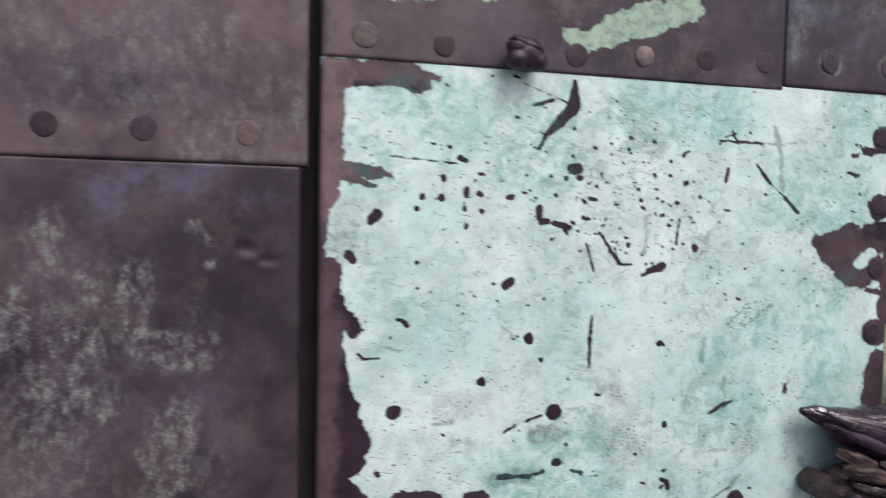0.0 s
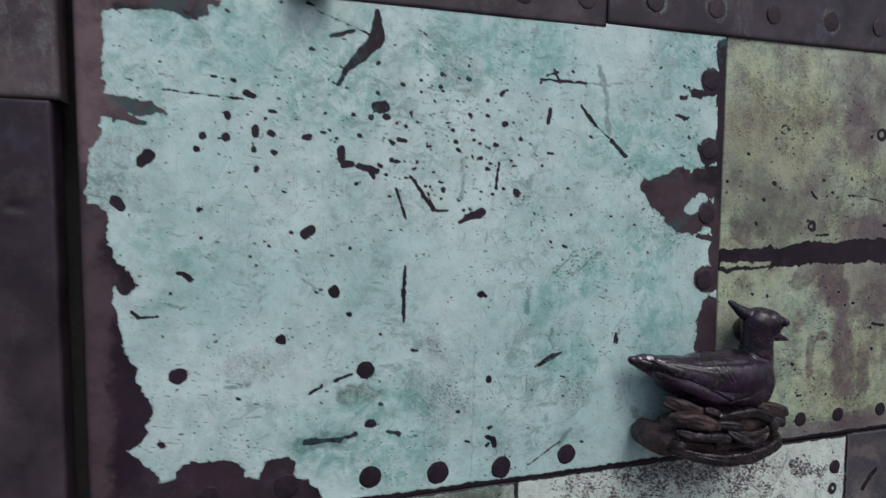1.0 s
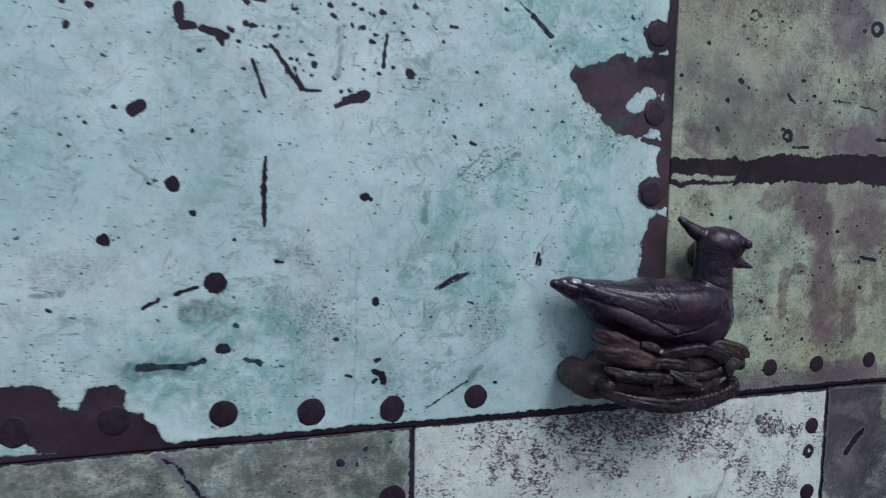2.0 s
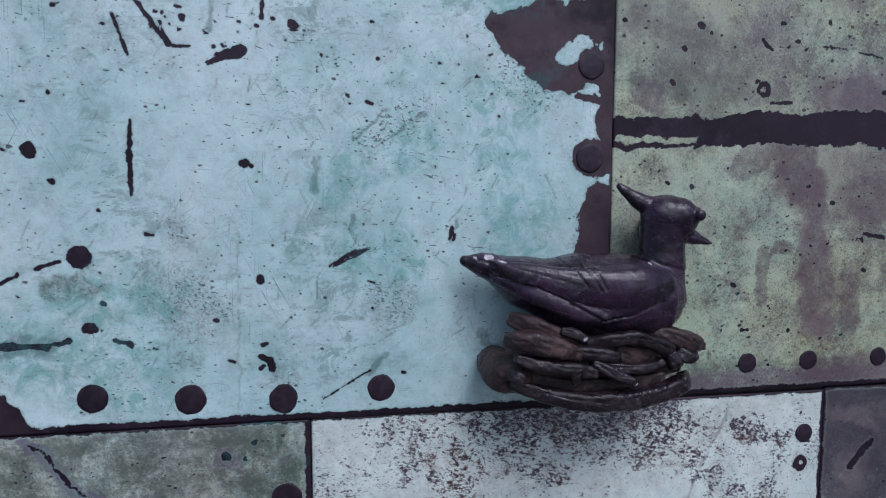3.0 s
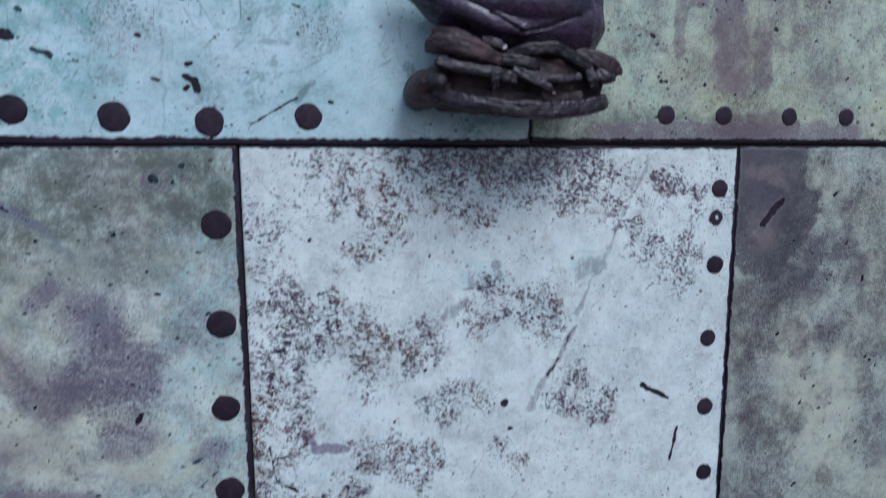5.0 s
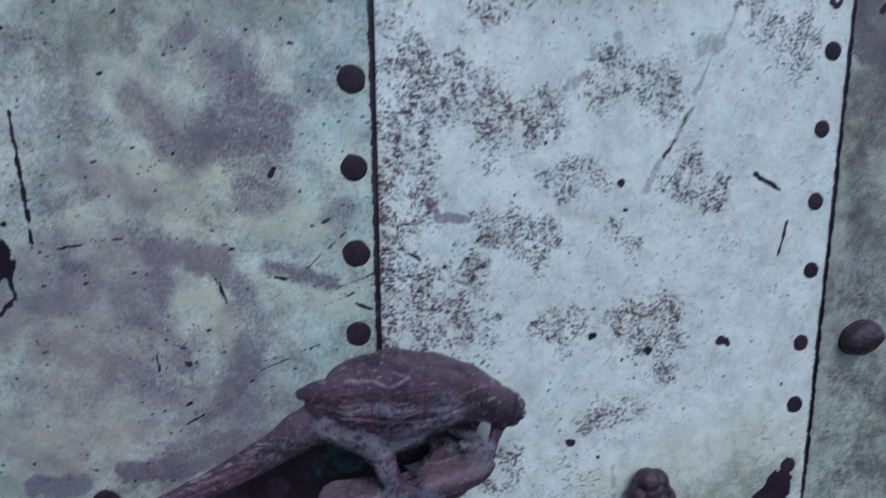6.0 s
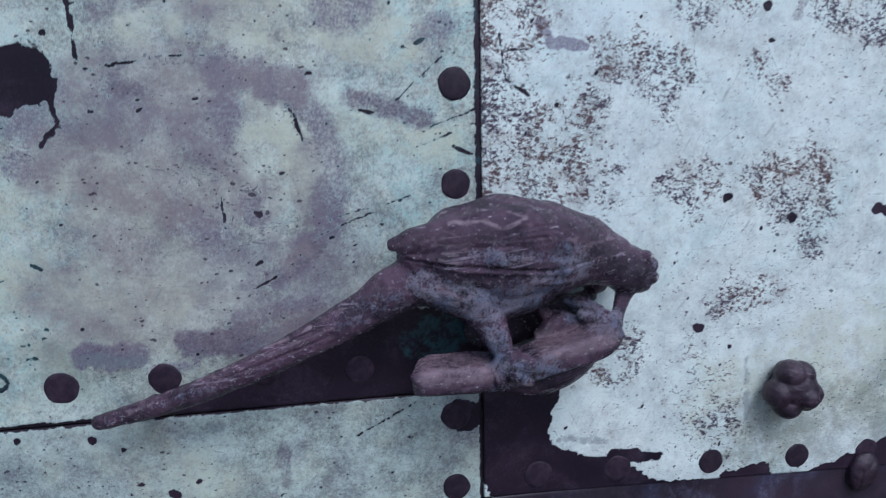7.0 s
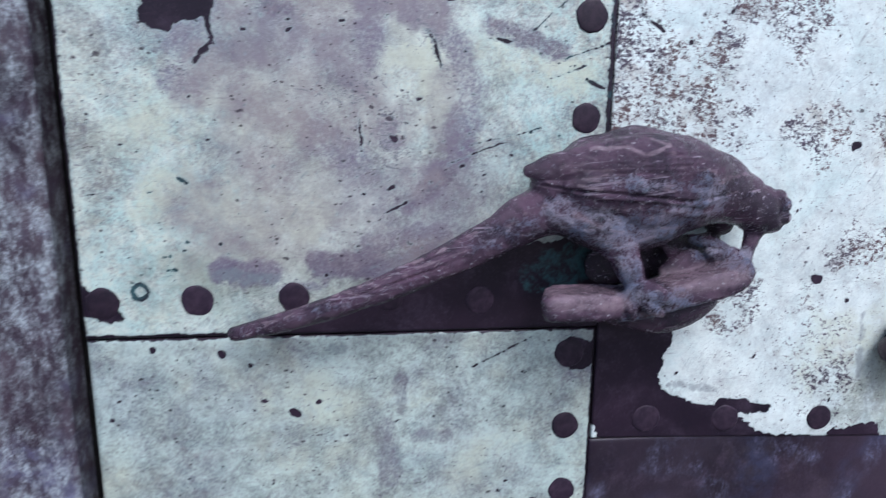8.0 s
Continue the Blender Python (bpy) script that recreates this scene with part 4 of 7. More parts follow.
R.ring(0.948, 1.537, 6.1, 0.948, 1.537, 2.7)
R.ring(0.84, 1.421, 4.6, 0.84, 1.421, 2.3)
R.ring(0.79, 1.537, 4.8, 0.79, 1.537, 0.9)
R.ring(0.931, 1.534, 1.3, 0.933, 1.535, 2)
R.mark(0.777, 1.473, 3.1, 0.779, 1.472, 3.1)
R.mark(0.737, 1.507, 1.8, 0.739, 1.506, 1.8)
R.mark(0.709, 1.474, 2.3, 0.711, 1.473, 1.7)
R.mark(0.788, 1.467, 1.8, 0.789, 1.466, 1.2)
R.mark(0.763, 1.454, 1.8, 0.764, 1.453, 1.8)
R.mark(0.753, 1.425, 2.4, 0.754, 1.424, 2.4)
R.mark(0.698, 1.432, 2.3, 0.7, 1.43, 1.7)
R.mark(0.901, 1.482, 2, 0.901, 1.48, 2)
R.mark(0.87, 1.463, 2, 0.872, 1.463, 2)
R.mark(0.903, 1.46, 2, 0.904, 1.459, 2)
R.mark(0.836, 1.464, 1.3, 0.84, 1.458, 1.9)
R.mark(0.84, 1.458, 1.9, 0.847, 1.455, 1.3)
R.mark(0.853, 1.458, 1, 0.863, 1.458, 1)
R.mark(0.891, 1.46, 1, 0.92, 1.458, 1)
R.mark(0.932, 1.456, 1, 0.956, 1.452, 1.1)
R.mark(0.847, 1.41, 1.3, 0.868, 1.41, 1.3)
R.mark(0.96, 1.422, 2.1, 0.994, 1.421, 2.2)
R.mark(0.751, 1.34, 1.9, 0.753, 1.339, 1.9)
R.mark(0.774, 1.337, 1.9, 0.775, 1.336, 1.9)
R.mark(0.913, 1.323, 2.1, 0.915, 1.322, 2.1)
R.mark(0.867, 1.311, 1, 0.869, 1.31, 1)
R.mark(0.807, 1.302, 1.4, 0.808, 1.301, 1.4)
R.mark(0.817, 1.25, 1.5, 0.82, 1.249, 1.9)
R.mark(0.823, 1.242, 1.5, 0.824, 1.242, 1.5)
R.mark(0.829, 1.209, 1.5, 0.835, 1.209, 1.5)
R.mark(0.876, 1.207, 1.5, 0.876, 1.206, 1.5)
R.mark(0.948, 1.294, 1.5, 0.97, 1.29, 2.1)
R.mark(0.946, 1.289, 2, 0.947, 1.287, 1.5)
R.mark(0.95, 1.261, 2.1, 0.951, 1.26, 2.1)
R.mark(0.922, 1.327, 1.5, 0.923, 1.326, 1.5)
R.mark(0.9, 1.322, 1, 0.901, 1.32, 1.5)
R.stain(0.732, 1.414, 9.6, 0.735, 1.41, 8.4)
R.stain(0.905, 1.543, 19.7, 0.914, 1.533, 19.9)
R.stain(0.989, 1.407, 21.8, 0.922, 1.411, 17.3)
R.stain(0.821, 1.355, 9.5, 0.835, 1.364, 11.9)
R.stain(0.871, 1.358, 14.5, 0.888, 1.338, 14.7)
R.stain(0.894, 1.315, 10.9, 0.898, 1.253, 11.1)
R.stain(0.903, 1.253, 13.1, 0.905, 1.217, 14.3)
R.stain(0.935, 1.253, 8.2, 0.938, 1.214, 8.3)
R.stain(0.847, 1.235, 4, 0.847, 1.28, 3.9)
R.stain(0.86, 1.284, 4.9, 0.87, 1.282, 3.9)
R.stain(0.736, 1.406, 6.8, 0.739, 1.404, 5.4)
R.green(0.782, 1.327, 28.1, 0.798, 1.198, 34.1)
R.green(0.822, 1.323, 23.9, 0.844, 1.282, 34.1)
R.stain(0.898, 1.169, 9.2, 0.974, 1.169, 9.6)
R.bare(0.700, 1.371, 3.6, 0.760, 1.372, 3.0)
R.bare(0.760, 1.372, 3.0, 0.805, 1.378, 5.0)
R.keep(0.708, 1.3765, 2.2, 0.735, 1.3755, 3.0)
R.keep(0.735, 1.3755, 3.0, 0.776, 1.3765, 2.4)
R.haze("stain", 0.05, 0.1, 0.8, 0.55, 5)
R.haze("green", 0.10, 0.0, 0.6, 0.6, 6)
R.haze("violet", 0.05, 0.2, 0.8, 0.7, 10)
R.haze("cream", 0.06, 0.0, 0.7, 0.8, 11)
R.build("copper_sheet", M_OLIVE, wall_right, "copper sheet with olive verdigris and purple stains")

# sheets of the lower rows
B1 = Plate(0.049, 0.4472, 0.6105, 1.1482, 0.0006, 0.0016, 15, "left")
B1.gain, B1.torn = 0.85, 0.45
B1.green(0.415, 1.12, 34, 0.41, 0.75, 34)
B1.green(0.12, 0.70, 50, 0.10, 0.66, 40)
B1.specks(420, 0.06, 0.44, 0.63, 1.13, 0.9, 10, 1.8)
B1.scratches(50, 0.06, 0.44, 0.64, 1.12, (30, 38, -25, 70), 1)
B1.rim(left=3.5, right=4.0, bottom=2.8, top=2.0, rough=0.5)
B1.bare(0.052, 0.638, 11, 0.072, 0.628, 6)
B1.ring(0.0929, 0.6464, 5.5, 0.0929, 0.6464, 1.6)
B1.mark(0.403, 1.132, 2.5, 0.405, 1.134, 2)
B1.mark(0.381, 1.122, 3.2, 0.383, 1.121, 2.8)
B1.mark(0.396, 1.119, 1.6, 0.397, 1.118, 1.2)
B1.mark(0.35, 1.079, 1.6, 0.35, 1.077, 1.6)
B1.faint(0.327, 1.012, 4, 0.337, 1.011, 4)
B1.faint(0.335, 1.021, 2.6, 0.338, 1.006, 2.7)
B1.mark(0.167, 0.973, 1.3, 0.17, 0.92, 1.7)
B1.mark(0.17, 0.92, 1.7, 0.172, 0.869, 1.2)
B1.mark(0.201, 0.963, 0.4, 0.2, 0.946, 0.5)
B1.mark(0.173, 0.871, 0.5, 0.175, 0.864, 0.5)
B1.faint(0.296, 1.082, 4.7, 0.309, 1.068, 4)
B1.faint(0.309, 1.068, 4, 0.322, 1.056, 2)
B1.stain(0.253, 0.983, 8.6, 0.296, 0.933, 11.2)
B1.stain(0.352, 0.974, 20.5, 0.351, 0.96, 20.6)
B1.stain(0.32, 0.956, 18, 0.354, 0.927, 14)
B1.stain(0.258, 1.056, 5.8, 0.257, 1.022, 5.9)
B1.stain(0.218, 0.912, 6.1, 0.188, 0.899, 6)
B1.mark(0.361, 0.927, 1.9, 0.358, 0.92, 2.3)
B1.mark(0.351, 0.833, 0.6, 0.36, 0.833, 1.2)
B1.mark(0.36, 0.833, 1.2, 0.368, 0.831, 0.8)
B1.mark(0.409, 0.82, 0.5, 0.448, 0.834, 0.5)
B1.mark(0.384, 0.839, 0.5, 0.423, 0.874, 0.5)
B1.mark(0.339, 0.756, 0.5, 0.395, 0.77, 0.5)
B1.mark(0.322, 0.742, 0.5, 0.365, 0.759, 0.5)
B1.mark(0.396, 0.804, 0.4, 0.426, 0.816, 0.4)
B1.mark(0.426, 0.805, 1.7, 0.441, 0.799, 0.9)
B1.bare(0.132, 0.864, 15.4, 0.138, 0.861, 18.3)
B1.bare(0.126, 0.848, 17.7, 0.137, 0.85, 14.2)
B1.bare(0.151, 0.853, 7.9, 0.154, 0.839, 2.2)
B1.bare(0.154, 0.839, 2.5, 0.154, 0.826, 2.2)
B1.bare(0.154, 0.826, 2.2, 0.142, 0.812, 1.5)
B1.keep(0.142, 0.833, 7.2, 0.134, 0.83, 7.9)
B1.stain(0.196, 0.849, 5.1, 0.204, 0.85, 5.2)
B1.mark(0.28, 0.762, 2, 0.282, 0.76, 2.4)
B1.mark(0.256, 0.774, 0.8, 0.258, 0.751, 1.2)
B1.mark(0.278, 0.723, 1.7, 0.281, 0.725, 1.7)
B1.mark(0.276, 0.705, 0.8, 0.291, 0.713, 1.3)
B1.stain(0.291, 0.713, 5.9, 0.322, 0.733, 5.9)
B1.stain(0.155, 0.658, 8.1, 0.182, 0.656, 8.3)
B1.faint(0.152, 0.658, 5.7, 0.19, 0.655, 5)
B1.stain(0.226, 0.661, 8.4, 0.284, 0.672, 10.7)
B1.stain(0.284, 0.672, 12, 0.344, 0.679, 11)
B1.mark(0.111, 0.662, 1.2, 0.12, 0.663, 1.6)
B1.mark(0.126, 0.731, 1.1, 0.132, 0.727, 1.2)
B1.mark(0.129, 0.684, 1.6, 0.13, 0.684, 1.6)
B1.mark(0.153, 0.887, 1.7, 0.153, 0.886, 1.7)
B1.mark(0.191, 0.88, 1.1, 0.191, 0.88, 1.1)
B1.mark(0.289, 0.895, 1.1, 0.289, 0.894, 1.1)
B1.mark(0.244, 0.886, 1.1, 0.245, 0.885, 1.1)
B1.mark(0.4, 0.88, 2.4, 0.406, 0.882, 1.2)
B1.bare(0.205, 0.611, 4.3, 0.226, 0.618, 9.5)
B1.bare(0.226, 0.618, 9.5, 0.29, 0.629, 22.1)
B1.bare(0.29, 0.629, 22.1, 0.355, 0.641, 34.5)
B1.bare(0.355, 0.641, 34.5, 0.405, 0.644, 38.9)
B1.bare(0.405, 0.644, 38.9, 0.441, 0.647, 43.3)
B1.green(0.396, 0.654, 18.4, 0.423, 0.664, 23.1)
B1.stain(0.396, 0.654, 22.9, 0.423, 0.664, 23.1)
B1.soft("violet", (0.235, 1.143, 3.0, 0.251, 1.131, 4.0), 2.0, 0.5)
B1.soft("violet", (0.251, 1.131, 4.0, 0.268, 1.104, 3.4), 2.0, 0.5)
B1.soft("violet", (0.268, 1.104, 3.4, 0.298, 1.085, 3.2), 1.5, 0.6)
B1.bare(0.236, 1.142, 0.9, 0.252, 1.130, 1.6)
B1.bare(0.252, 1.130, 1.6, 0.268, 1.105, 1.3)
B1.bare(0.268, 1.105, 1.3, 0.290, 1.090, 0.6)
B1.grit(0.240, 1.138, 4.0, 0.270, 1.103, 4.0)
B1.faint(0.249, 1.132, 6.9, 0.266, 1.107, 7)
B1.stain(0.38, 1.122, 6.7, 0.385, 1.119, 6.7)
B1.mark(0.177, 0.863, 1.1, 0.182, 0.862, 0.7)
B1.mark(0.186, 0.866, 0.5, 0.195, 0.865, 0.7)
B1.mark(0.195, 0.866, 0.9, 0.213, 0.869, 0.5)
B1.mark(0.231, 0.871, 0.4, 0.242, 0.872, 0.5)
B1.mark(0.25, 0.872, 0.4, 0.261, 0.873, 0.6)
B1.mark(0.304, 0.838, 0.6, 0.311, 0.832, 1.2)
B1.mark(0.311, 0.832, 1.2, 0.316, 0.812, 0.8)
B1.cream(0.111, 0.768, 14.8, 0.202, 0.768, 15.5)
B1.cream(0.111, 0.72, 19.1, 0.215, 0.705, 20.3)
B1.cream(0.208, 0.889, 10.8, 0.331, 0.886, 11.5)
B1.cream(0.271, 0.817, 7.8, 0.303, 0.82, 7.9)
B1.grit(0.272, 0.777, 8, 0.282, 0.752, 10.2)
B1.grit(0.19, 0.853, 6.6, 0.207, 0.851, 6.6)
B1.grit(0.195, 0.868, 3.6, 0.276, 0.872, 3)
B1.grit(0.304, 0.844, 4.7, 0.326, 0.808, 4.8)
B1.grit(0.235, 0.791, 7.8, 0.27, 0.801, 7.9)
B1.violet(0.325, 1.015, 13.3, 0.348, 0.967, 18.4)
B1.violet(0.301, 1.038, 6.1, 0.288, 1.024, 6.1)
B1.grit(0.325, 1.019, 10.7, 0.36, 0.953, 21)
B1.stain(0.329, 1.015, 6.2, 0.331, 1.012, 6.3)
B1.faint(0.25, 1.136, 4, 0.264, 1.101, 3.7)
B1.faint(0.264, 1.101, 3.7, 0.297, 1.086, 3.8)
B1.faint(0.297, 1.086, 3.8, 0.318, 1.062, 3)
B1.cream(0.268, 1.038, 21.2, 0.248, 0.993, 21.4)
B1.cream(0.241, 0.924, 17.6, 0.344, 0.909, 18.9)
B1.cream(0.37, 1.115, 13.1, 0.38, 1.061, 13.5)
B1.grit(0.359, 0.928, 8.5, 0.353, 0.919, 8.5)
B1.stain(0.358, 0.843, 4.9, 0.405, 0.828, 5.1)
B1.grit(0.312, 0.946, 16.1, 0.36, 0.914, 16.9)
B1.violet(0.317, 0.958, 12, 0.362, 0.955, 12.4)
B1.grit(0.305, 0.833, 6, 0.325, 0.806, 6.2)
B1.grit(0.357, 0.836, 6.2, 0.401, 0.83, 6.4)
B1.haze("stain", 0.07, 0.25, 0.9, 0.35, 5)
B1.haze("mauve", 0.11, 0.0, 0.8, 0.35, 8)
B1.mauve(0.180, 0.857, 15.9, 0.250, 0.853, 17.2)
B1.mauve(0.179, 0.823, 22.9, 0.230, 0.817, 22.9)
B1.mauve(0.183, 0.789, 20.6, 0.255, 0.787, 16.4)
B1.mauve(0.152, 0.818, 10.6, 0.143, 0.790, 10.6)
B1.mauve(0.225, 0.773, 17.1, 0.277, 0.771, 14.2)
B1.mauve(0.165, 0.752, 13.7, 0.196, 0.732, 13.7)
B1.mauve(0.270, 0.857, 8.0, 0.312, 0.848, 9.0)
B1.mauve(0.318, 0.800, 9.0, 0.320, 0.760, 9.0)
B1.mauve(0.256, 0.985, 10.0, 0.300, 0.940, 12.0)
B1.mauve(0.198, 0.935, 9.0, 0.260, 0.905, 10.0)
B1.violet(0.264, 0.861, 8.4, 0.312, 0.852, 9.6)
B1.violet(0.309, 0.850, 7.6, 0.328, 0.826, 7.0)
B1.violet(0.329, 0.826, 7.8, 0.338, 0.793, 8.4)
B1.violet(0.337, 0.793, 8.6, 0.331, 0.750, 8.0)
B1.violet(0.331, 0.750, 7.4, 0.300, 0.720, 5.0)
B1.violet(0.262, 0.839, 8.5, 0.265, 0.816, 6.2)
B1.violet(0.227, 0.761, 9.7, 0.251, 0.744, 10.3)
B1.violet(0.276, 0.765, 6.5, 0.279, 0.758, 5.9)
B1.violet(0.352, 0.840, 4.2, 0.406, 0.826, 5.5)
B1.violet(0.195, 0.852, 4.8, 0.203, 0.851, 3.2)
B1.violet(0.344, 0.903, 11.7, 0.361, 0.906, 8.8)
B1.violet(0.262, 0.682, 5.0, 0.320, 0.690, 6.0)
B1.violet(0.411, 0.883, 8.0, 0.420, 0.892, 6.2)
B1.violet(0.126, 0.799, 7.8, 0.138, 0.796, 6.3)
B1.violet(0.144, 0.848, 14.0, 0.140, 0.826, 9.0)
B1.soft("violet", (0.151, 0.662, 6.7, 0.187, 0.660, 6.7), 1.6, 1.2)
B1.soft("violet", (0.227, 0.666, 7.1, 0.268, 0.665, 7.1), 1.6, 1.2)
B1.soft("violet", (0.268, 0.662, 5.6, 0.308, 0.674, 4.5), 1.6, 1.2)
B1.violet(0.199, 0.647, 2.7, 0.226, 0.651, 3.2)
B1.violet(0.294, 0.708, 3.4, 0.317, 0.721, 3.9)
B1.grit(0.189, 0.865, 1.6, 0.213, 0.871, 1.3)
B1.grit(0.230, 0.873, 1.4, 0.260, 0.873, 1.1)
B1.grit(0.177, 0.862, 2.1, 0.183, 0.857, 1.8)
B1.grit(0.310, 0.835, 2.1, 0.318, 0.811, 1.8)
B1.grit(0.352, 0.832, 1.5, 0.367, 0.831, 2.1)
B1.grit(0.394, 0.828, 1.9, 0.409, 0.820, 1.9)
B1.grit(0.254, 0.772, 2.0, 0.258, 0.750, 1.7)
B1.grit(0.277, 0.768, 3.6, 0.283, 0.760, 3.6)
B1.grit(0.303, 0.720, 2.5, 0.328, 0.734, 2.2)
B1.cream(0.354, 0.823, 15.3, 0.425, 0.806, 12.2)
B1.cream(0.275, 0.886, 16.8, 0.390, 0.883, 16.8)
B1.cream(0.310, 0.824, 8.9, 0.313, 0.785, 11.8)
B1.haze("violet", 0.06, 0.3, 0.9, 0.35, 10)
B1.haze("cream", 0.07, -0.1, 0.6, 0.75, 11)
B1.soft("mauve", (0.16, 0.705, 34, 0.32, 0.705, 34), 0.9, 0.9)
B1.soft("moss", (0.11, 0.655, 18, 0.24, 0.650, 18), 0.5, 0.9)
B1.soft("moss", (0.05, 1.11, 45, 0.40, 1.11, 45), 0.95, 0.8)
B1.soft("moss", (0.36, 1.13, 24, 0.42, 1.10, 30), 1.1, 0.8)
B1.soft("moss", (0.08, 1.03, 30, 0.36, 1.05, 25), 0.6, 0.8)
B1.haze("green", 0.12, -0.1, 0.5, 0.8, 6)
B1.build("copper_sheet", M_GREY, wall_right, "copper sheet with grey-green verdigris and purple blotches")
B2 = Plate(0.4485, 0.9185, 0.510, 1.1485, -0.0009, 0.00125, 16, slope=-0.04, dent=0.6)
B2.specks(320, 0.46, 0.9, 0.53, 1.14, 0.8, 60, 1.6)
B2.scratches(70, 0.46, 0.90, 0.55, 1.13, (-12, 55, 62, 20), 1)
B2.rim(right=3.2, top=2.2, rough=0.5)
B2.mark(0.679, 0.907, 3.4, 0.68, 0.908, 2.8)
B2.mark(0.684, 0.882, 2.3, 0.686, 0.882, 2.3)
B2.faint(0.755, 1.033, 9.3, 0.771, 1.034, 8.3)
B2.faint(0.646, 1.032, 3.9, 0.648, 1.022, 3.9)
B2.faint(0.67, 1.04, 3.9, 0.67, 1.03, 4)
B2.mark(0.824, 0.913, 2.4, 0.841, 0.903, 2.4)
B2.mark(0.841, 0.903, 2.4, 0.853, 0.897, 1.8)
B2.mark(0.865, 0.865, 1.3, 0.858, 0.83, 1.3)
B2.mark(0.805, 0.742, 3.2, 0.808, 0.739, 3.2)
B2.mark(0.717, 0.741, 2.5, 0.719, 0.739, 2.5)
B2.mark(0.654, 0.756, 2.4, 0.656, 0.757, 2.4)
B2.mark(0.655, 0.757, 2.9, 0.658, 0.758, 2.9)
B2.mark(0.715, 0.739, 3.6, 0.717, 0.737, 3.1)
B2.mark(0.798, 0.742, 4.7, 0.799, 0.744, 4.2)
B2.mark(0.636, 0.647, 3.6, 0.639, 0.647, 3.6)
B2.mark(0.667, 0.628, 2.1, 0.668, 0.628, 1.6)
B2.mark(0.469, 0.875, 0.6, 0.495, 0.875, 0.6)
B2.mark(0.463, 0.886, 0.8, 0.467, 0.854, 0.8)
B2.mark(0.467, 0.854, 0.8, 0.485, 0.842, 1.3)
B2.faint(0.684, 0.613, 3.8, 0.686, 0.594, 2.7)
B2.faint(0.686, 0.581, 3.3, 0.687, 0.557, 2.2)
B2.bare(0.446, 0.643, 16.1, 0.46, 0.603, 34.1)
B2.bare(0.46, 0.603, 34.1, 0.474, 0.571, 31)
B2.bare(0.474, 0.581, 29.8, 0.498, 0.599, 15.9)
B2.bare(0.469, 0.556, 35.2, 0.484, 0.523, 31)
B2.bare(0.499, 0.532, 20.7, 0.551, 0.515, 16)
B2.bare(0.519, 0.528, 13.6, 0.577, 0.518, 14)
B2.bare(0.566, 0.534, 6.4, 0.605, 0.532, 4.3)
B2.bare(0.572, 0.512, 3.2, 0.596, 0.51, 2.7)
B2.bare(0.551, 0.504, 11.8, 0.659, 0.492, 8)
B2.bare(0.675, 0.5, 9.1, 0.709, 0.504, 10.4)
B2.bare(0.704, 0.496, 8.1, 0.763, 0.486, 7.2)
B2.bare(0.763, 0.489, 10.7, 0.797, 0.497, 15.7)
B2.bare(0.799, 0.485, 24.3, 0.871, 0.494, 43.6)
B2.bare(0.866, 0.53, 30.5, 0.885, 0.568, 18.1)
B2.faint(0.514, 0.556, 2.6, 0.555, 0.55, 2.1)
B2.keep(0.579, 0.524, 1.6, 0.598, 0.519, 3.3)
B2.fleck(0.48, 1.003, 33.8, 0.51, 0.993, 29.6)
B2.fleck(0.469, 0.94, 24.7, 0.478, 0.89, 20.3)
B2.fleck(0.474, 0.974, 29.3, 0.447, 0.865, 25.3)
B2.fleck(0.582, 0.959, 15.6, 0.598, 0.974, 20.9)
B2.fleck(0.53, 0.988, 20, 0.556, 0.959, 25.7)
B2.fleck(0.653, 0.989, 16, 0.668, 1.019, 15.9)
B2.fleck(0.709, 0.994, 21.9, 0.715, 0.989, 22)
B2.fleck(0.819, 1.048, 14.2, 0.857, 1.038, 23.2)
B2.fleck(0.755, 0.919, 14.5, 0.782, 0.896, 17.8)
B2.fleck(0.596, 0.77, 8, 0.599, 0.769, 8)
B2.fleck(0.62, 0.763, 8.1, 0.623, 0.761, 8.1)
B2.fleck(0.697, 0.763, 24.1, 0.728, 0.755, 24.6)
B2.fleck(0.573, 0.871, 21.6, 0.6, 0.864, 16.5)
B2.fleck(0.498, 0.815, 21.3, 0.524, 0.825, 21.5)
B2.fleck(0.476, 0.785, 32, 0.529, 0.781, 32.9)
B2.fleck(0.675, 0.861, 11.4, 0.687, 0.849, 11.6)
B2.fleck(0.616, 0.912, 16.3, 0.622, 0.906, 16.3)
B2.fleck(0.729, 0.743, 12.4, 0.737, 0.712, 12.6)
B2.fleck(0.668, 0.675, 12.9, 0.705, 0.678, 13.1)
B2.fleck(0.657, 0.671, 10.3, 0.653, 0.666, 10.3)
B2.fleck(0.557, 0.634, 20.1, 0.562, 0.623, 20.2)
B2.soft("fleck", (0.641, 0.60, 30, 0.66, 0.55, 26), 0.62, 1.0)
B2.soft("moss", (0.70, 0.530, 26, 0.87, 0.560, 36), 0.6, 0.9)
B2.soft("cream", (0.70, 0.575, 40, 0.86, 0.620, 45), 0.9, 0.9)
B2.soft("fleck", (0.70, 0.56, 40, 0.85, 0.60, 45), 0.52, 0.9)
B2.fleck(0.667, 0.545, 16.6, 0.66, 0.562, 16.4)
B2.fleck(0.456, 0.85, 16.8, 0.496, 0.803, 17.6)
B2.fleck(0.469, 0.787, 26.3, 0.538, 0.771, 18.3)
B2.fleck(0.523, 0.833, 17.5, 0.528, 0.82, 17.7)
B2.fleck(0.592, 0.853, 22.4, 0.558, 0.866, 21.9)
B2.fleck(0.552, 1.137, 22, 0.609, 1.127, 18.2)
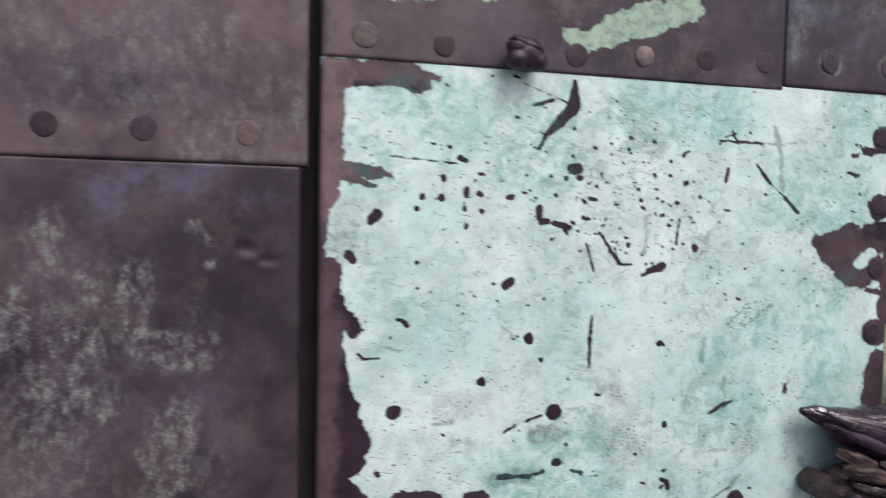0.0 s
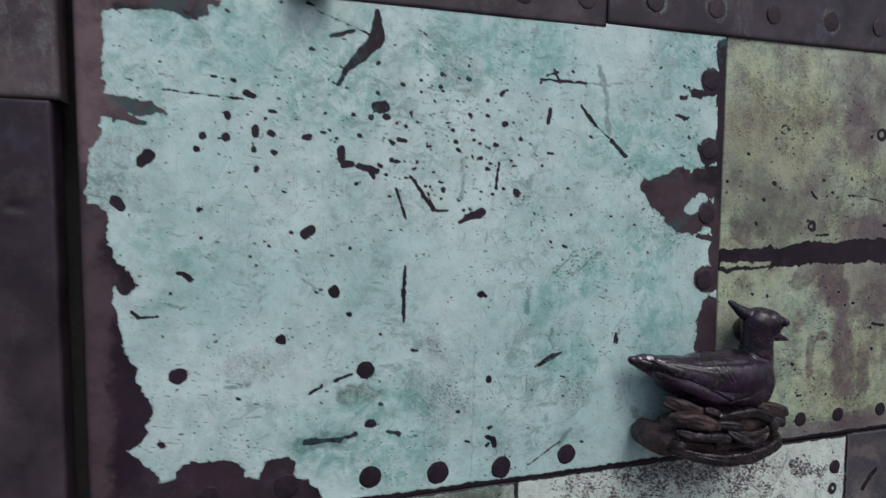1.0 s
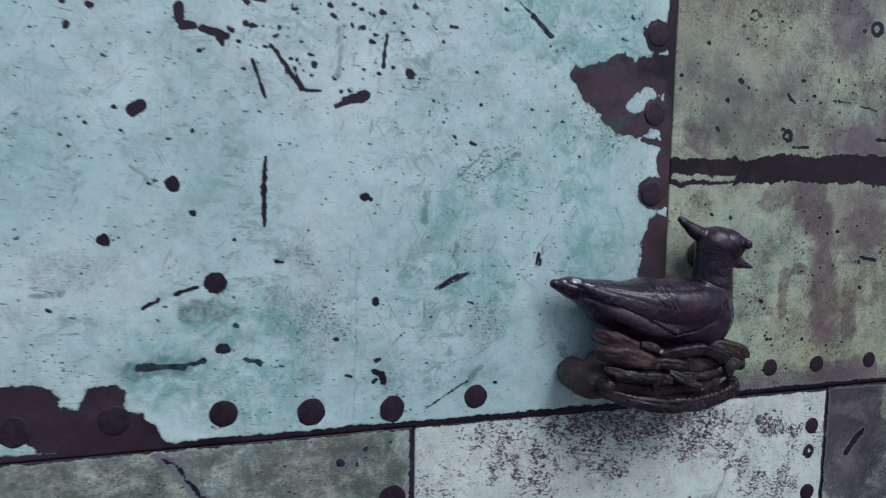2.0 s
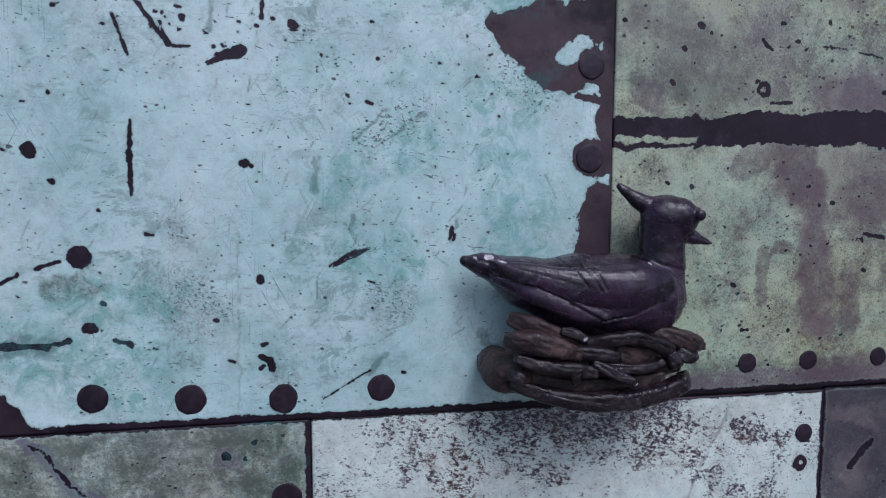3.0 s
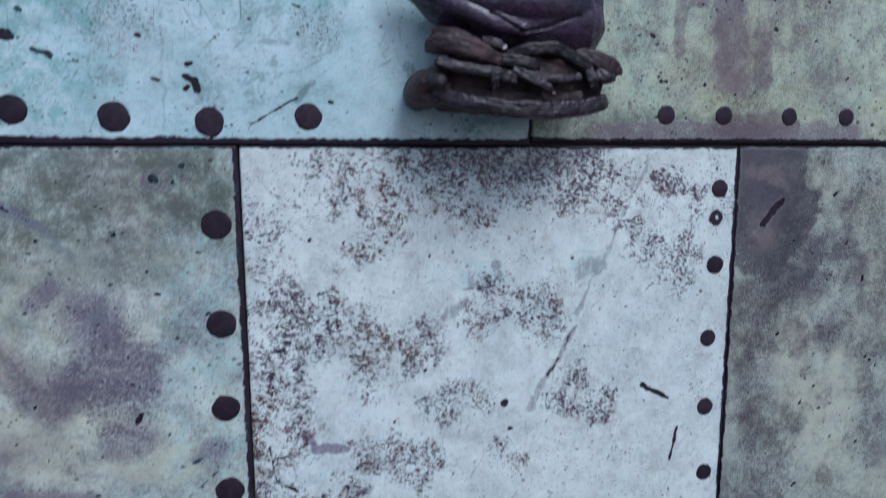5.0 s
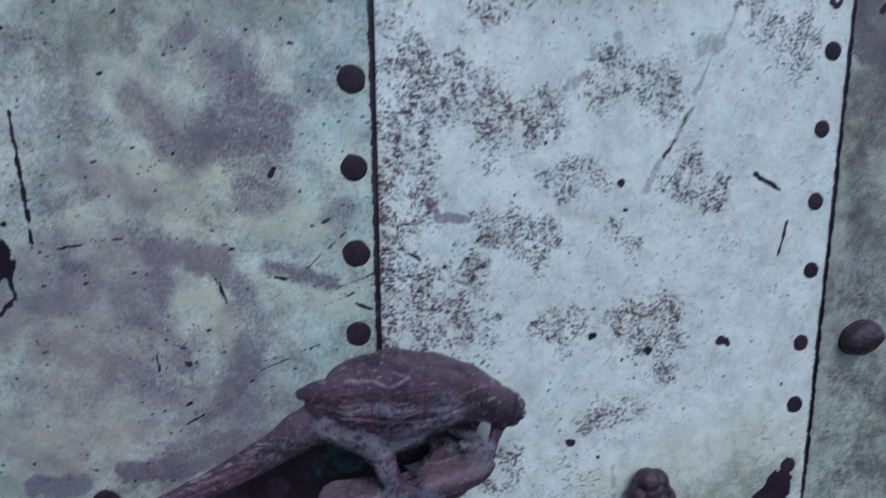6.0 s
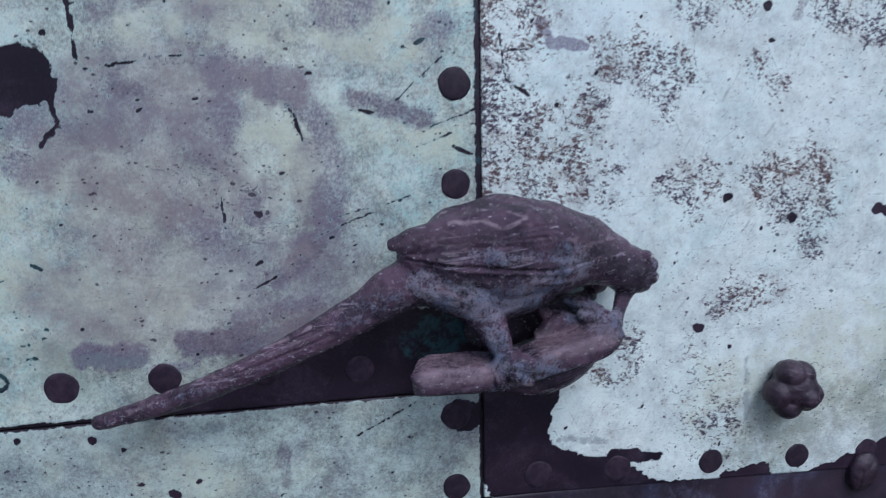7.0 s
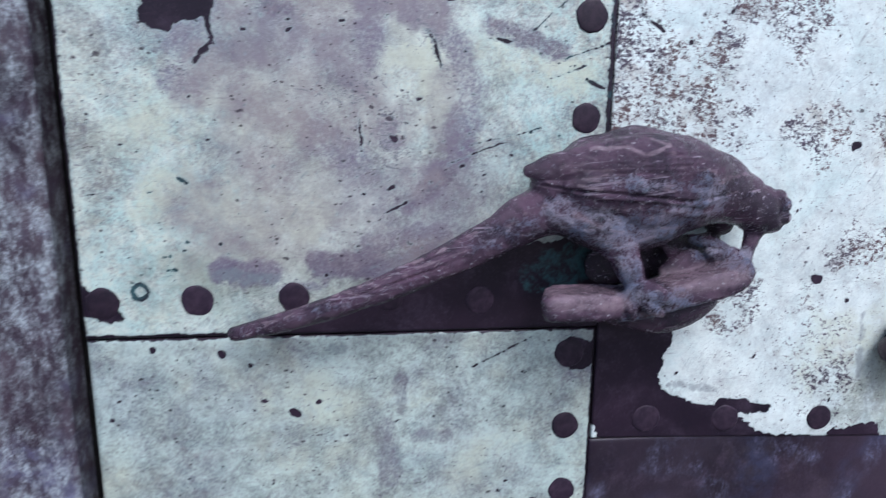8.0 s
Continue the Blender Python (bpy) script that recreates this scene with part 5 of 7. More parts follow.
B2.fleck(0.65, 1.137, 27.7, 0.712, 1.134, 28.6)
B2.fleck(0.761, 1.126, 24.4, 0.727, 1.111, 24.1)
B2.fleck(0.669, 1.119, 18.7, 0.757, 1.095, 14.7)
B2.fleck(0.842, 1.117, 12.7, 0.848, 1.112, 12.7)
B2.fleck(0.877, 1.107, 7.2, 0.879, 1.105, 7.2)
B2.fleck(0.574, 1.084, 18.1, 0.53, 1.109, 17.6)
B2.fleck(0.656, 1.092, 14.1, 0.509, 1.133, 13)
B2.stain(0.62, 1.148, 18.4, 0.740, 1.145, 19.1)
B2.fleck(0.60, 1.140, 20.0, 0.75, 1.135, 22.0)
B2.soft("fleck", (0.62, 1.137, 18, 0.75, 1.130, 20), 1.6, 0.9)
B2.soft("fleck", (0.52, 1.120, 28, 0.90, 1.100, 30), 0.66, 0.8)
B2.soft("fleck", (0.832, 1.118, 8, 0.840, 1.110, 9), 1.6, 0.8)
B2.soft("fleck", (0.872, 1.108, 6, 0.878, 1.104, 6), 1.6, 0.8)
B2.soft("fleck", (0.760, 1.100, 12, 0.800, 1.080, 14), 0.95, 0.9)
B2.soft("violet", (0.492, 0.895, 1.6, 0.503, 0.881, 4.2), 2.6, 0.6)
B2.soft("violet", (0.503, 0.881, 4.2, 0.530, 0.877, 1.0), 2.6, 0.6)
B2.soft("stain", (0.750, 0.978, 1.4, 0.729, 0.942, 2.2), 1.0, 0.6)
B2.soft("stain", (0.729, 0.942, 2.2, 0.704, 0.902, 2.6), 0.8, 0.7)
B2.bare(0.749, 0.976, 0.5, 0.738, 0.957, 0.7)
B2.bare(0.732, 0.947, 0.6, 0.722, 0.931, 0.9)
B2.ring(0.897, 1.079, 4.9, 0.897, 1.079, 2.7)
B2.fleck(0.456, 1.017, 13.3, 0.517, 1.015, 13.7)
B2.fleck(0.651, 1.002, 14.8, 0.715, 1.006, 15.3)
B2.fleck(0.572, 1.086, 13.8, 0.553, 1.055, 11.5)
B2.faint(0.626, 0.999, 6.8, 0.641, 1.008, 4.9)
B2.green(0.64, 1.033, 12.8, 0.662, 1.035, 12.9)
B2.green(0.748, 1.035, 13.5, 0.766, 1.043, 13.6)
B2.fleck(0.742, 0.911, 15.3, 0.76, 0.904, 15.5)
B2.fleck(0.71, 0.772, 24.5, 0.729, 0.764, 24.9)
B2.fleck(0.603, 0.771, 9.3, 0.627, 0.751, 9.5)
B2.fleck(0.839, 1.044, 17.7, 0.846, 1.038, 17.8)
B2.fleck(0.638, 0.925, 8.8, 0.666, 0.902, 8.1)
B2.fleck(0.734, 0.926, 7.2, 0.729, 0.925, 7.2)
B2.fleck(0.5, 0.823, 14.4, 0.539, 0.832, 11.7)
B2.fleck(0.563, 0.876, 11.6, 0.594, 0.866, 11.9)
B2.fleck(0.609, 0.773, 12.6, 0.641, 0.774, 12.8)
B2.faint(0.822, 1.14, 1.4, 0.75, 0.989, 1.7)
B2.haze("fleck", 0.045, -0.2, 0.7, 0.6, 5)
B2.fields["fleck"] = np.maximum(B2.fields["fleck"], 0.36)
B2.soft("fleck", (0.46, 1.08, 24, 0.46, 0.68, 26), 0.75, 1.0)
B2.soft("fleck", (0.452, 1.00, 14, 0.452, 0.70, 18), 1.0, 1.4)
B2.haze("green", 0.12, 0.1, 0.7, 0.5, 6)
B2.build("copper_sheet", M_PALE, wall_right, "copper sheet with pale blue-white patina and brown flecks")
B3 = Plate(0.9198, 1.25, 0.40, 1.150, -0.0024, 0.0025, 17)
B3.rim(top=2.5, left=2.0, rough=0.5)
B3.specks(160, 0.93, 1.2, 0.5, 1.14, 1.3, 40, 1.5)
B3.stain(0.935, 1.129, 21.8, 0.96, 1.107, 27.9)
B3.stain(0.938, 1.087, 16.7, 0.952, 1.065, 16.9)
B3.bare(0.953, 1.072, 4.5, 0.972, 1.094, 4.0)
B3.grit(0.945, 1.075, 12, 0.985, 1.105, 12)
B3.faint(0.948, 1, 2.3, 1.027, 1.032, 2.4)
B3.stain(1, 0.957, 13.4, 1.005, 0.944, 13.5)
B3.stain(1.058, 1.035, 16.8, 1.067, 1.016, 13.6)
B3.stain(1.037, 0.949, 6.8, 1.042, 0.943, 6.9)
B3.stain(0.952, 0.866, 9.4, 0.957, 0.847, 9.5)
B3.violet(0.936, 1.122, 36.1, 0.948, 1.067, 24.8)
B3.violet(0.955, 0.997, 19.1, 1.01, 1.009, 19.6)
B3.cream(1.019, 0.936, 33.7, 1.044, 0.846, 35.3)
B3.haze("stain", 0.05, 0.3, 0.9, 0.4, 5)
B3.haze("violet", 0.05, 0.1, 0.7, 0.9, 10)
B3.haze("cream", 0.06, 0.1, 0.7, 0.7, 11)
B3.soft("violet", (0.93, 1.13, 46, 0.965, 1.08, 34), 2.6, 1.0)
B3.soft("moss", (0.95, 1.13, 40, 0.98, 1.09, 30), 1.3, 1.0)
B3.build("copper_sheet", M_MOSS, wall_right, "copper sheet with mossy grey verdigris")
B4 = Plate(0.049, 0.4462, 0.30, 0.609, -0.0009, 0.002, 18, "left")
B4.specks(160, 0.06, 0.44, 0.4, 0.6, 1.0, 0, 1.2)
B4.rim(top=1.3, right=1.5, rough=0.4)
B4.scratches(40, 0.06, 0.43, 0.42, 0.60, (28, 20, -30, 75), 1)
B4.mark(0.149, 0.595, 3.8, 0.149, 0.594, 3.4)
B4.mark(0.17, 0.585, 2.1, 0.17, 0.585, 1.7)
B4.mark(0.179, 0.555, 2.2, 0.18, 0.555, 2.2)
B4.mark(0.202, 0.544, 3.6, 0.204, 0.543, 3.6)
B4.mark(0.221, 0.553, 1.8, 0.222, 0.553, 1.8)
B4.mark(0.098, 0.6, 2, 0.098, 0.599, 2)
B4.mark(0.344, 0.578, 0.6, 0.392, 0.602, 0.6)
B4.faint(0.233, 0.598, 3.5, 0.243, 0.598, 3.5)
B4.stain(0.286, 0.576, 3.6, 0.286, 0.542, 3.7)
B4.stain(0.431, 0.575, 14.7, 0.438, 0.605, 19.3)
B4.bare(0.434, 0.588, 14.6, 0.445, 0.589, 9.8)
B4.stain(0.273, 0.527, 6.7, 0.278, 0.481, 6.9)
B4.stain(0.301, 0.521, 5.8, 0.324, 0.519, 4.9)
B4.haze("stain", 0.06, 0.0, 0.8, 0.6, 5)
B4.haze("violet", 0.05, 0.2, 0.8, 0.6, 10)
B4.haze("cream", 0.05, -0.1, 0.6, 0.8, 11)
B4.build("copper_sheet", M_FOOT, wall_right, "copper sheet with pale green verdigris")
D = Plate(0.4472, 0.9185, 0.30, 0.5085, -0.0024, 0.003, 19, slope=0.0)
D.haze("stain", 0.03, -0.1, 0.6, 1.0, 5)
D.haze("green", 0.05, -0.1, 0.5, 0.9, 6)
D.build("copper_sheet", M_SHEET_DEEP, wall_right, "dark purple copper sheet")

# sheets beyond the joint
L1 = Plate(-0.42, 0.0265, 1.530, 1.86, 0.0016, 0.003, 21, "right", dent=1.2)
L1.haze("stain", 0.05, -0.3, 0.5, 0.9, 3)
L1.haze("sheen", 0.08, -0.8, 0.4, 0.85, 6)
L1.build("copper_sheet", M_SHEET_LEFT, wall_left, "purple-brown copper sheet with dull bloom")
L2 = Plate(-0.42, 0.0205, 0.98, 1.5295, 0.0, 0.002, 22, "right", dent=1.2)
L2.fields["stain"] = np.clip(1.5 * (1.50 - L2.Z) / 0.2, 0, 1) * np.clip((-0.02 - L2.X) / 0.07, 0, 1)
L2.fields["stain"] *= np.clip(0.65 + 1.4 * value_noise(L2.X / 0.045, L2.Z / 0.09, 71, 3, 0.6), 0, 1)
L2.dimple(-0.027, 1.451, 0.010, 0.006, 2.0)
L2.dimple(-0.010, 1.441, 0.008, 0.005, 1.6)
L2.soft("stain", (-0.077, 1.468, 4, -0.059, 1.456, 3), 1.5, 0.3)
for x, z, r, u, w, q in ((-0.197, 1.468, 13, -0.192, 1.432, 13), (-0.165, 1.424, 11, -0.162, 1.404, 10), (-0.124, 1.429, 11, -0.125, 1.375, 12), (-0.226, 1.405, 14, -0.226, 1.373, 14), (-0.199, 1.324, 16, -0.151, 1.306, 15), (-0.113, 1.359, 14, -0.071, 1.353, 13), (-0.090, 1.295, 16, -0.098, 1.240, 18), (-0.173, 1.380, 11, -0.147, 1.363, 10), (-0.075, 1.472, 3.6, -0.077, 1.470, 3.2), (-0.059, 1.435, 4.8, -0.055, 1.439, 4)):
    L2.soft("stain", (x, z, r, u, w, q), 1.5, 0.8)  # pale runs of bloom
L2.soft("green", (-0.150, 1.497, 15, -0.059, 1.524, 11), 1.3, 0.8)
L2.haze("green", 0.06, 0.1, 0.8, 0.8, 4)
L2.haze("sheen", 0.09, -0.4, 0.6, 0.5, 6)
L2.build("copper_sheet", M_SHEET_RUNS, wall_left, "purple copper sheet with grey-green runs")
L3 = Plate(-0.42, 0.0345, 0.30, 0.9785, 0.0, 0.003, 23, "right")
L3.haze("stain", 0.06, -0.9, 0.3, 1.3, 3)
L3.haze("green", 0.05, -0.2, 0.5, 1.0, 4)
L3.haze("sheen", 0.07, -0.4, 0.5, 0.5, 6)
L3.build("copper_sheet", M_SHEET_PALE, wall_left, "purple copper sheet with grey bloom")

# ---- rivets ----


def rivet_mesh(name, radius, height, material, seed, dome=0.35):
    """A hammered rivet head, slightly uneven, its face towards -y."""
    bm = bmesh.new()
    rng = random.Random(seed)
    n, rows = 20, []
    wob = [1 + rng.uniform(-0.035, 0.035) for _ in range(n)]
    for r, h in ((1.06, 0.0), (1.04, 0.55), (0.97, 0.85), (0.85, 1.0), (0.5, 1.0 + dome * 0.5)):
        ring = []
        for k in range(n):
            a = 2 * math.pi * k / n
            q = radius * r * wob[k]
            ring.append(bm.verts.new((q * math.cos(a), -height * h + rng.uniform(-1, 1) * height * 0.05, q * math.sin(a))))
        rows.append(ring)
    top = bm.verts.new((0, -height * (1 + dome * 0.7), 0))
    for a, b in zip(rows, rows[1:]):
        for k in range(n):
            bm.faces.new((a[k], a[(k + 1) % n], b[(k + 1) % n], b[k]))
    for k in range(n):
        bm.faces.new((rows[-1][k], rows[-1][(k + 1) % n], top))
    for f in bm.faces:
        f.smooth = True
    me = bpy.data.meshes.new(name)
    bm.to_mesh(me)
    bm.free()
    me.materials.append(material)
    return me


RIVETS = [rivet_mesh("rivet", 0.0112, 0.0013, M_RIVET, k) for k in range(3)]
RIVETS_SMALL = [rivet_mesh("rivet", 0.0088, 0.0013, M_RIVET, k + 5) for k in range(3)]
RIVETS_SHEET = [rivet_mesh("rivet", 0.0112, 0.0012, M_RIVET_SHEET, k + 15) for k in range(2)]
RIVET_PALE = rivet_mesh("rivet", 0.0115, 0.0011, M_RIVET_PALE, 9)
RIVET_RUST = rivet_mesh("rivet", 0.0105, 0.0030, M_RIVET_RUST, 10, 0.8)
turns = random.Random(4)


def rivet(plate, x, z, mesh=None, small=False):
    ob = new("rivet", mesh or turns.choice(RIVETS_SMALL if small else RIVETS))
    ob.parent = plate.ob
    j = int(np.clip((z - plate.z0) / (plate.z1 - plate.z0) * (plate.nz - 1), 0, plate.nz - 1))
    i = int(np.clip((x - plate.x0) / (plate.x1 - plate.x0) * (plate.nx - 1), 0, plate.nx - 1))
    y = plate.ob.data.vertices[j * plate.nx + i].co.y
    ob.matrix_local = pose(x, y + 0.0003, z, turns.uniform(-3, 3), turns.uniform(0, 360), turns.uniform(-3, 3))
    s = turns.uniform(0.95, 1.05)
    ob.scale = (s, 1, s)
    return ob


for x in (-0.197, -0.116):
    rivet(L1, x, 1.558, RIVETS_SHEET[0])
rivet(L1, -0.028, 1.558, RIVET_PALE)
rivet(T1, 0.078, 1.656, RIVET_PALE)
for x, z in ((0.156, 1.652), (0.294, 1.653), (0.444, 1.660), (0.517, 1.662)):
    rivet(T1, x, z, RIVETS_SHEET[1])
rivet(T1, 0.370, 1.658, RIVET_RUST)
for x in (0.601, 0.682, 0.764, 0.85, 0.93):
    rivet(T2, x, 1.668, RIVETS_SHEET[0])
for x, z in ((0.076, 1.172), (0.136, 1.173), (0.205, 1.176), (0.286, 1.175), (0.357, 1.170), (0.428, 1.167), (0.505, 1.172)):
    rivet(A, x, z)
for z in (1.588, 1.510, 1.436, 1.360):
    rivet(A, 0.680, z)
for x in (0.836, 0.898, 0.972, 1.040, 1.11):
    rivet(R, x, 1.178, small=True)
for z in (1.084, 1.000, 0.926, 0.851, 0.777, 0.700):
    rivet(B1, 0.428, z)
for x, z in ((0.066, 0.638), (0.134, 0.639), (0.205, 0.640), (0.277, 0.640), (0.349, 0.635)):
    rivet(B1, x, z)
for x, z in ((0.899, 1.108), (0.898, 1.032), (0.895, 0.957), (0.896, 0.884), (0.899, 0.812), (0.896, 0.733), (0.895, 0.663), (0.895, 0.591)):
    rivet(B2, x, z, small=True)
for x, z in ((0.496, 0.526), (0.568, 0.523), (0.657, 0.520), (0.743, 0.516), (0.816, 0.513)):
    rivet(B2, x, z)
for z in (0.588, 0.524, 0.463, 0.40):
    rivet(B4, 0.425, z)

# ---- cast figures ----
TRACE = bpy.context.evaluated_depsgraph_get


def tube(bm, chain, flat=1.0, sides=18, steps=6, square=1.0, blunt=1.0):
    """A rounded body along a chain of (x, y, z, radius), its ends domed; square under 1 gives it flat sides, blunt under 1 flat ends."""

    def shaped(v):
        return math.copysign(abs(v) ** square, v)

    pts = [Vector(c[:3]) for c in chain]
    rad = [c[3] for c in chain]
    dense = []
    for k in range(len(pts) - 1):
        p0, p1, p2, p3 = pts[max(k - 1, 0)], pts[k], pts[k + 1], pts[min(k + 2, len(pts) - 1)]
        for s in range(steps):
            t = s / steps
            c = 0.5 * ((2 * p1) + (p2 - p0) * t + (2 * p0 - 5 * p1 + 4 * p2 - p3) * t * t + (3 * p1 - p0 - 3 * p2 + p3) * t**3)
            e = t * t * (3 - 2 * t)
            dense.append((c, rad[k] * (1 - e) + rad[k + 1] * e))
    dense.append((pts[-1], rad[-1]))
    first, last = dense[0], dense[-1]
    d0, d1 = (dense[1][0] - first[0]).normalized(), (last[0] - dense[-2][0]).normalized()
    cap0 = [(first[0] - d0 * first[1] * blunt * math.sin(a), first[1] * math.cos(a)) for a in (1.3, 0.85, 0.4)]
    cap1 = [(last[0] + d1 * last[1] * blunt * math.sin(a), last[1] * math.cos(a)) for a in (0.4, 0.85, 1.3)]
    dense = cap0 + dense + cap1
    rows = []
    for k, (c, r) in enumerate(dense):
        d = (dense[min(k + 1, len(dense) - 1)][0] - dense[max(k - 1, 0)][0]).normalized()
        side = d.cross(Vector((0, 1, 0)))
        side = side.normalized() if side.length > 1e-4 else Vector((1, 0, 0))
        up = side.cross(d).normalized()
        rows.append([bm.verts.new(c + side * r * shaped(math.cos(a)) + up * r * flat * shaped(math.sin(a))) for a in (2 * math.pi * i / sides for i in range(sides))])
    for a, b in zip(rows, rows[1:]):
        for i in range(sides):
            bm.faces.new((a[i], a[(i + 1) % sides], b[(i + 1) % sides], b[i]))
    bm.faces.new(rows[0])
    bm.faces.new(rows[-1])


def lump(bm, x, y, z, rx, ry, rz, turn=0.0):
    bmesh.ops.create_icosphere(bm, subdivisions=4, radius=1, matrix=pose(x, y, z, 0, turn, 0) @ Matrix.Diagonal((rx, ry, rz, 1)))


def fused(name, bm, voxel, smooth):
    """One closed skin over overlapping forms; returns its mesh."""
    bmesh.ops.recalc_face_normals(bm, faces=bm.faces)
    raw = bpy.data.meshes.new(name + " raw")
    bm.to_mesh(raw)
    bm.free()
    tmp = new(name + " raw", raw)
    skin = tmp.modifiers.new("skin", "REMESH")
    skin.mode, skin.voxel_size, skin.use_smooth_shade = "VOXEL", voxel, True
    ease = tmp.modifiers.new("ease", "SMOOTH")
    ease.factor, ease.iterations = 0.5, smooth
    bpy.context.view_layer.update()
    me = bpy.data.meshes.new_from_object(tmp.evaluated_get(TRACE()))
    bpy.data.objects.remove(tmp)
    me.name = name
    return me


def carve(me, grooves, rough, cell, seed, worn=(), fret=0.0, dust=(), ledges=(), deep=()):
    """Presses grooves (x, z, u, w, width mm, depth mm) into the front and roughens the skin; worn: strokes rubbed pale,
    a few of them painted highlights;
    ledges (x, z, u, w, height mm, reach mm): the skin stands proud on the upper side of the stroke; deep: strokes of
    dark burnished bronze and of painted shade."""
    n = len(me.vertices)
    co, no = np.empty(n * 3, np.float32), np.empty(n * 3, np.float32)
    me.vertices.foreach_get("co", co)
    me.vertices.foreach_get("normal", no)
    co, no = co.reshape(-1, 3).astype(float), no.reshape(-1, 3)
    X, Y, Z = co.T
    front = np.clip(np.maximum(-no[:, 1], no[:, 2]) * 2, 0, 1)

    def away(x, z, u, w):
        t = np.clip(((X - x) * (u - x) + (Z - z) * (w - z)) / ((u - x) ** 2 + (w - z) ** 2), 0, 1)
        return np.hypot(X - x - t * (u - x), Z - z - t * (w - z)) * 1e3

    push = rough * (value_noise(X / cell + Y / cell * 0.7, Z / cell - Y / cell * 0.6, seed, 3, 0.55))
    fine = cell / 3.6
    push += fret * value_noise(X / fine + Y / fine * 0.7, Z / fine - Y / fine * 0.6, seed + 2, 3, 0.7)
    for x, z, u, w, width, depth in grooves:
        d = away(x, z, u, w) + 0.5 * value_noise(X / 0.006, Z / 0.006, seed + 5, 2)
        push -= front * depth * np.exp(-((d / width) ** 2))
    for x, z, u, w, high, far in ledges:
        jag = 0.6 * value_noise(X / 0.005, Z / 0.005, seed + 7, 2)
        over = ((Z - z) * (u - x) - (X - x) * (w - z)) / math.hypot(u - x, w - z) * 1e3 + jag
        along = ((X - x) * (u - x) + (Z - z) * (w - z)) / ((u - x) ** 2 + (w - z) ** 2)
        ends = np.clip((along + 0.12) / 0.12, 0, 1) * np.clip((1.12 - along) / 0.12, 0, 1)
        push += front * ends * high * np.clip(over / 0.9 + 0.5, 0, 1) * np.exp(-((np.maximum(over, 0) / far) ** 2))
    rub = np.zeros(n)
    for x, z, u, w, width, amount in worn:
        d = away(x, z, u, w) + 1.2 * value_noise(X / 0.005, Z / 0.005, seed + 6, 2)
        rub = np.maximum(rub, amount * np.exp(-((d / width) ** 4)) * np.clip(front + 0.3, 0, 1))
    bloom = np.zeros(n)
    for x, z, u, w, width, amount in dust:
        d = away(x, z, u, w) + 2.5 * value_noise(X / 0.012, Z / 0.012, seed + 8, 3)
        bloom = np.maximum(bloom, amount * np.exp(-((d / width) ** 4)))
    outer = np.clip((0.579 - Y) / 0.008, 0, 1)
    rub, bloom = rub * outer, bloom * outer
    # skin close to the wall is coloured dark in place of its shade
    burnt_or_shaded = 1 - outer
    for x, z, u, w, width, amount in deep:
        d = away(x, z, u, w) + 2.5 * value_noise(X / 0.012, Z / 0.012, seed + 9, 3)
        burnt_or_shaded = np.maximum(burnt_or_shaded, amount * np.exp(-((d / width) ** 4)))
    co = co + no * (push * 1e-3)[:, None]
    me.vertices.foreach_set("co", co.astype(np.float32).ravel())
    at = me.attributes.new("worn", "FLOAT", "POINT")
    at.data.foreach_set("value", rub.astype(np.float32))
    at = me.attributes.new("dust", "FLOAT", "POINT")
    at.data.foreach_set("value", bloom.astype(np.float32))
    at = me.attributes.new("deep", "FLOAT", "POINT")
    at.data.foreach_set("value", burnt_or_shaded.astype(np.float32))
    me.polygons.foreach_set("use_smooth", np.ones(len(me.polygons), bool))
    me.update()


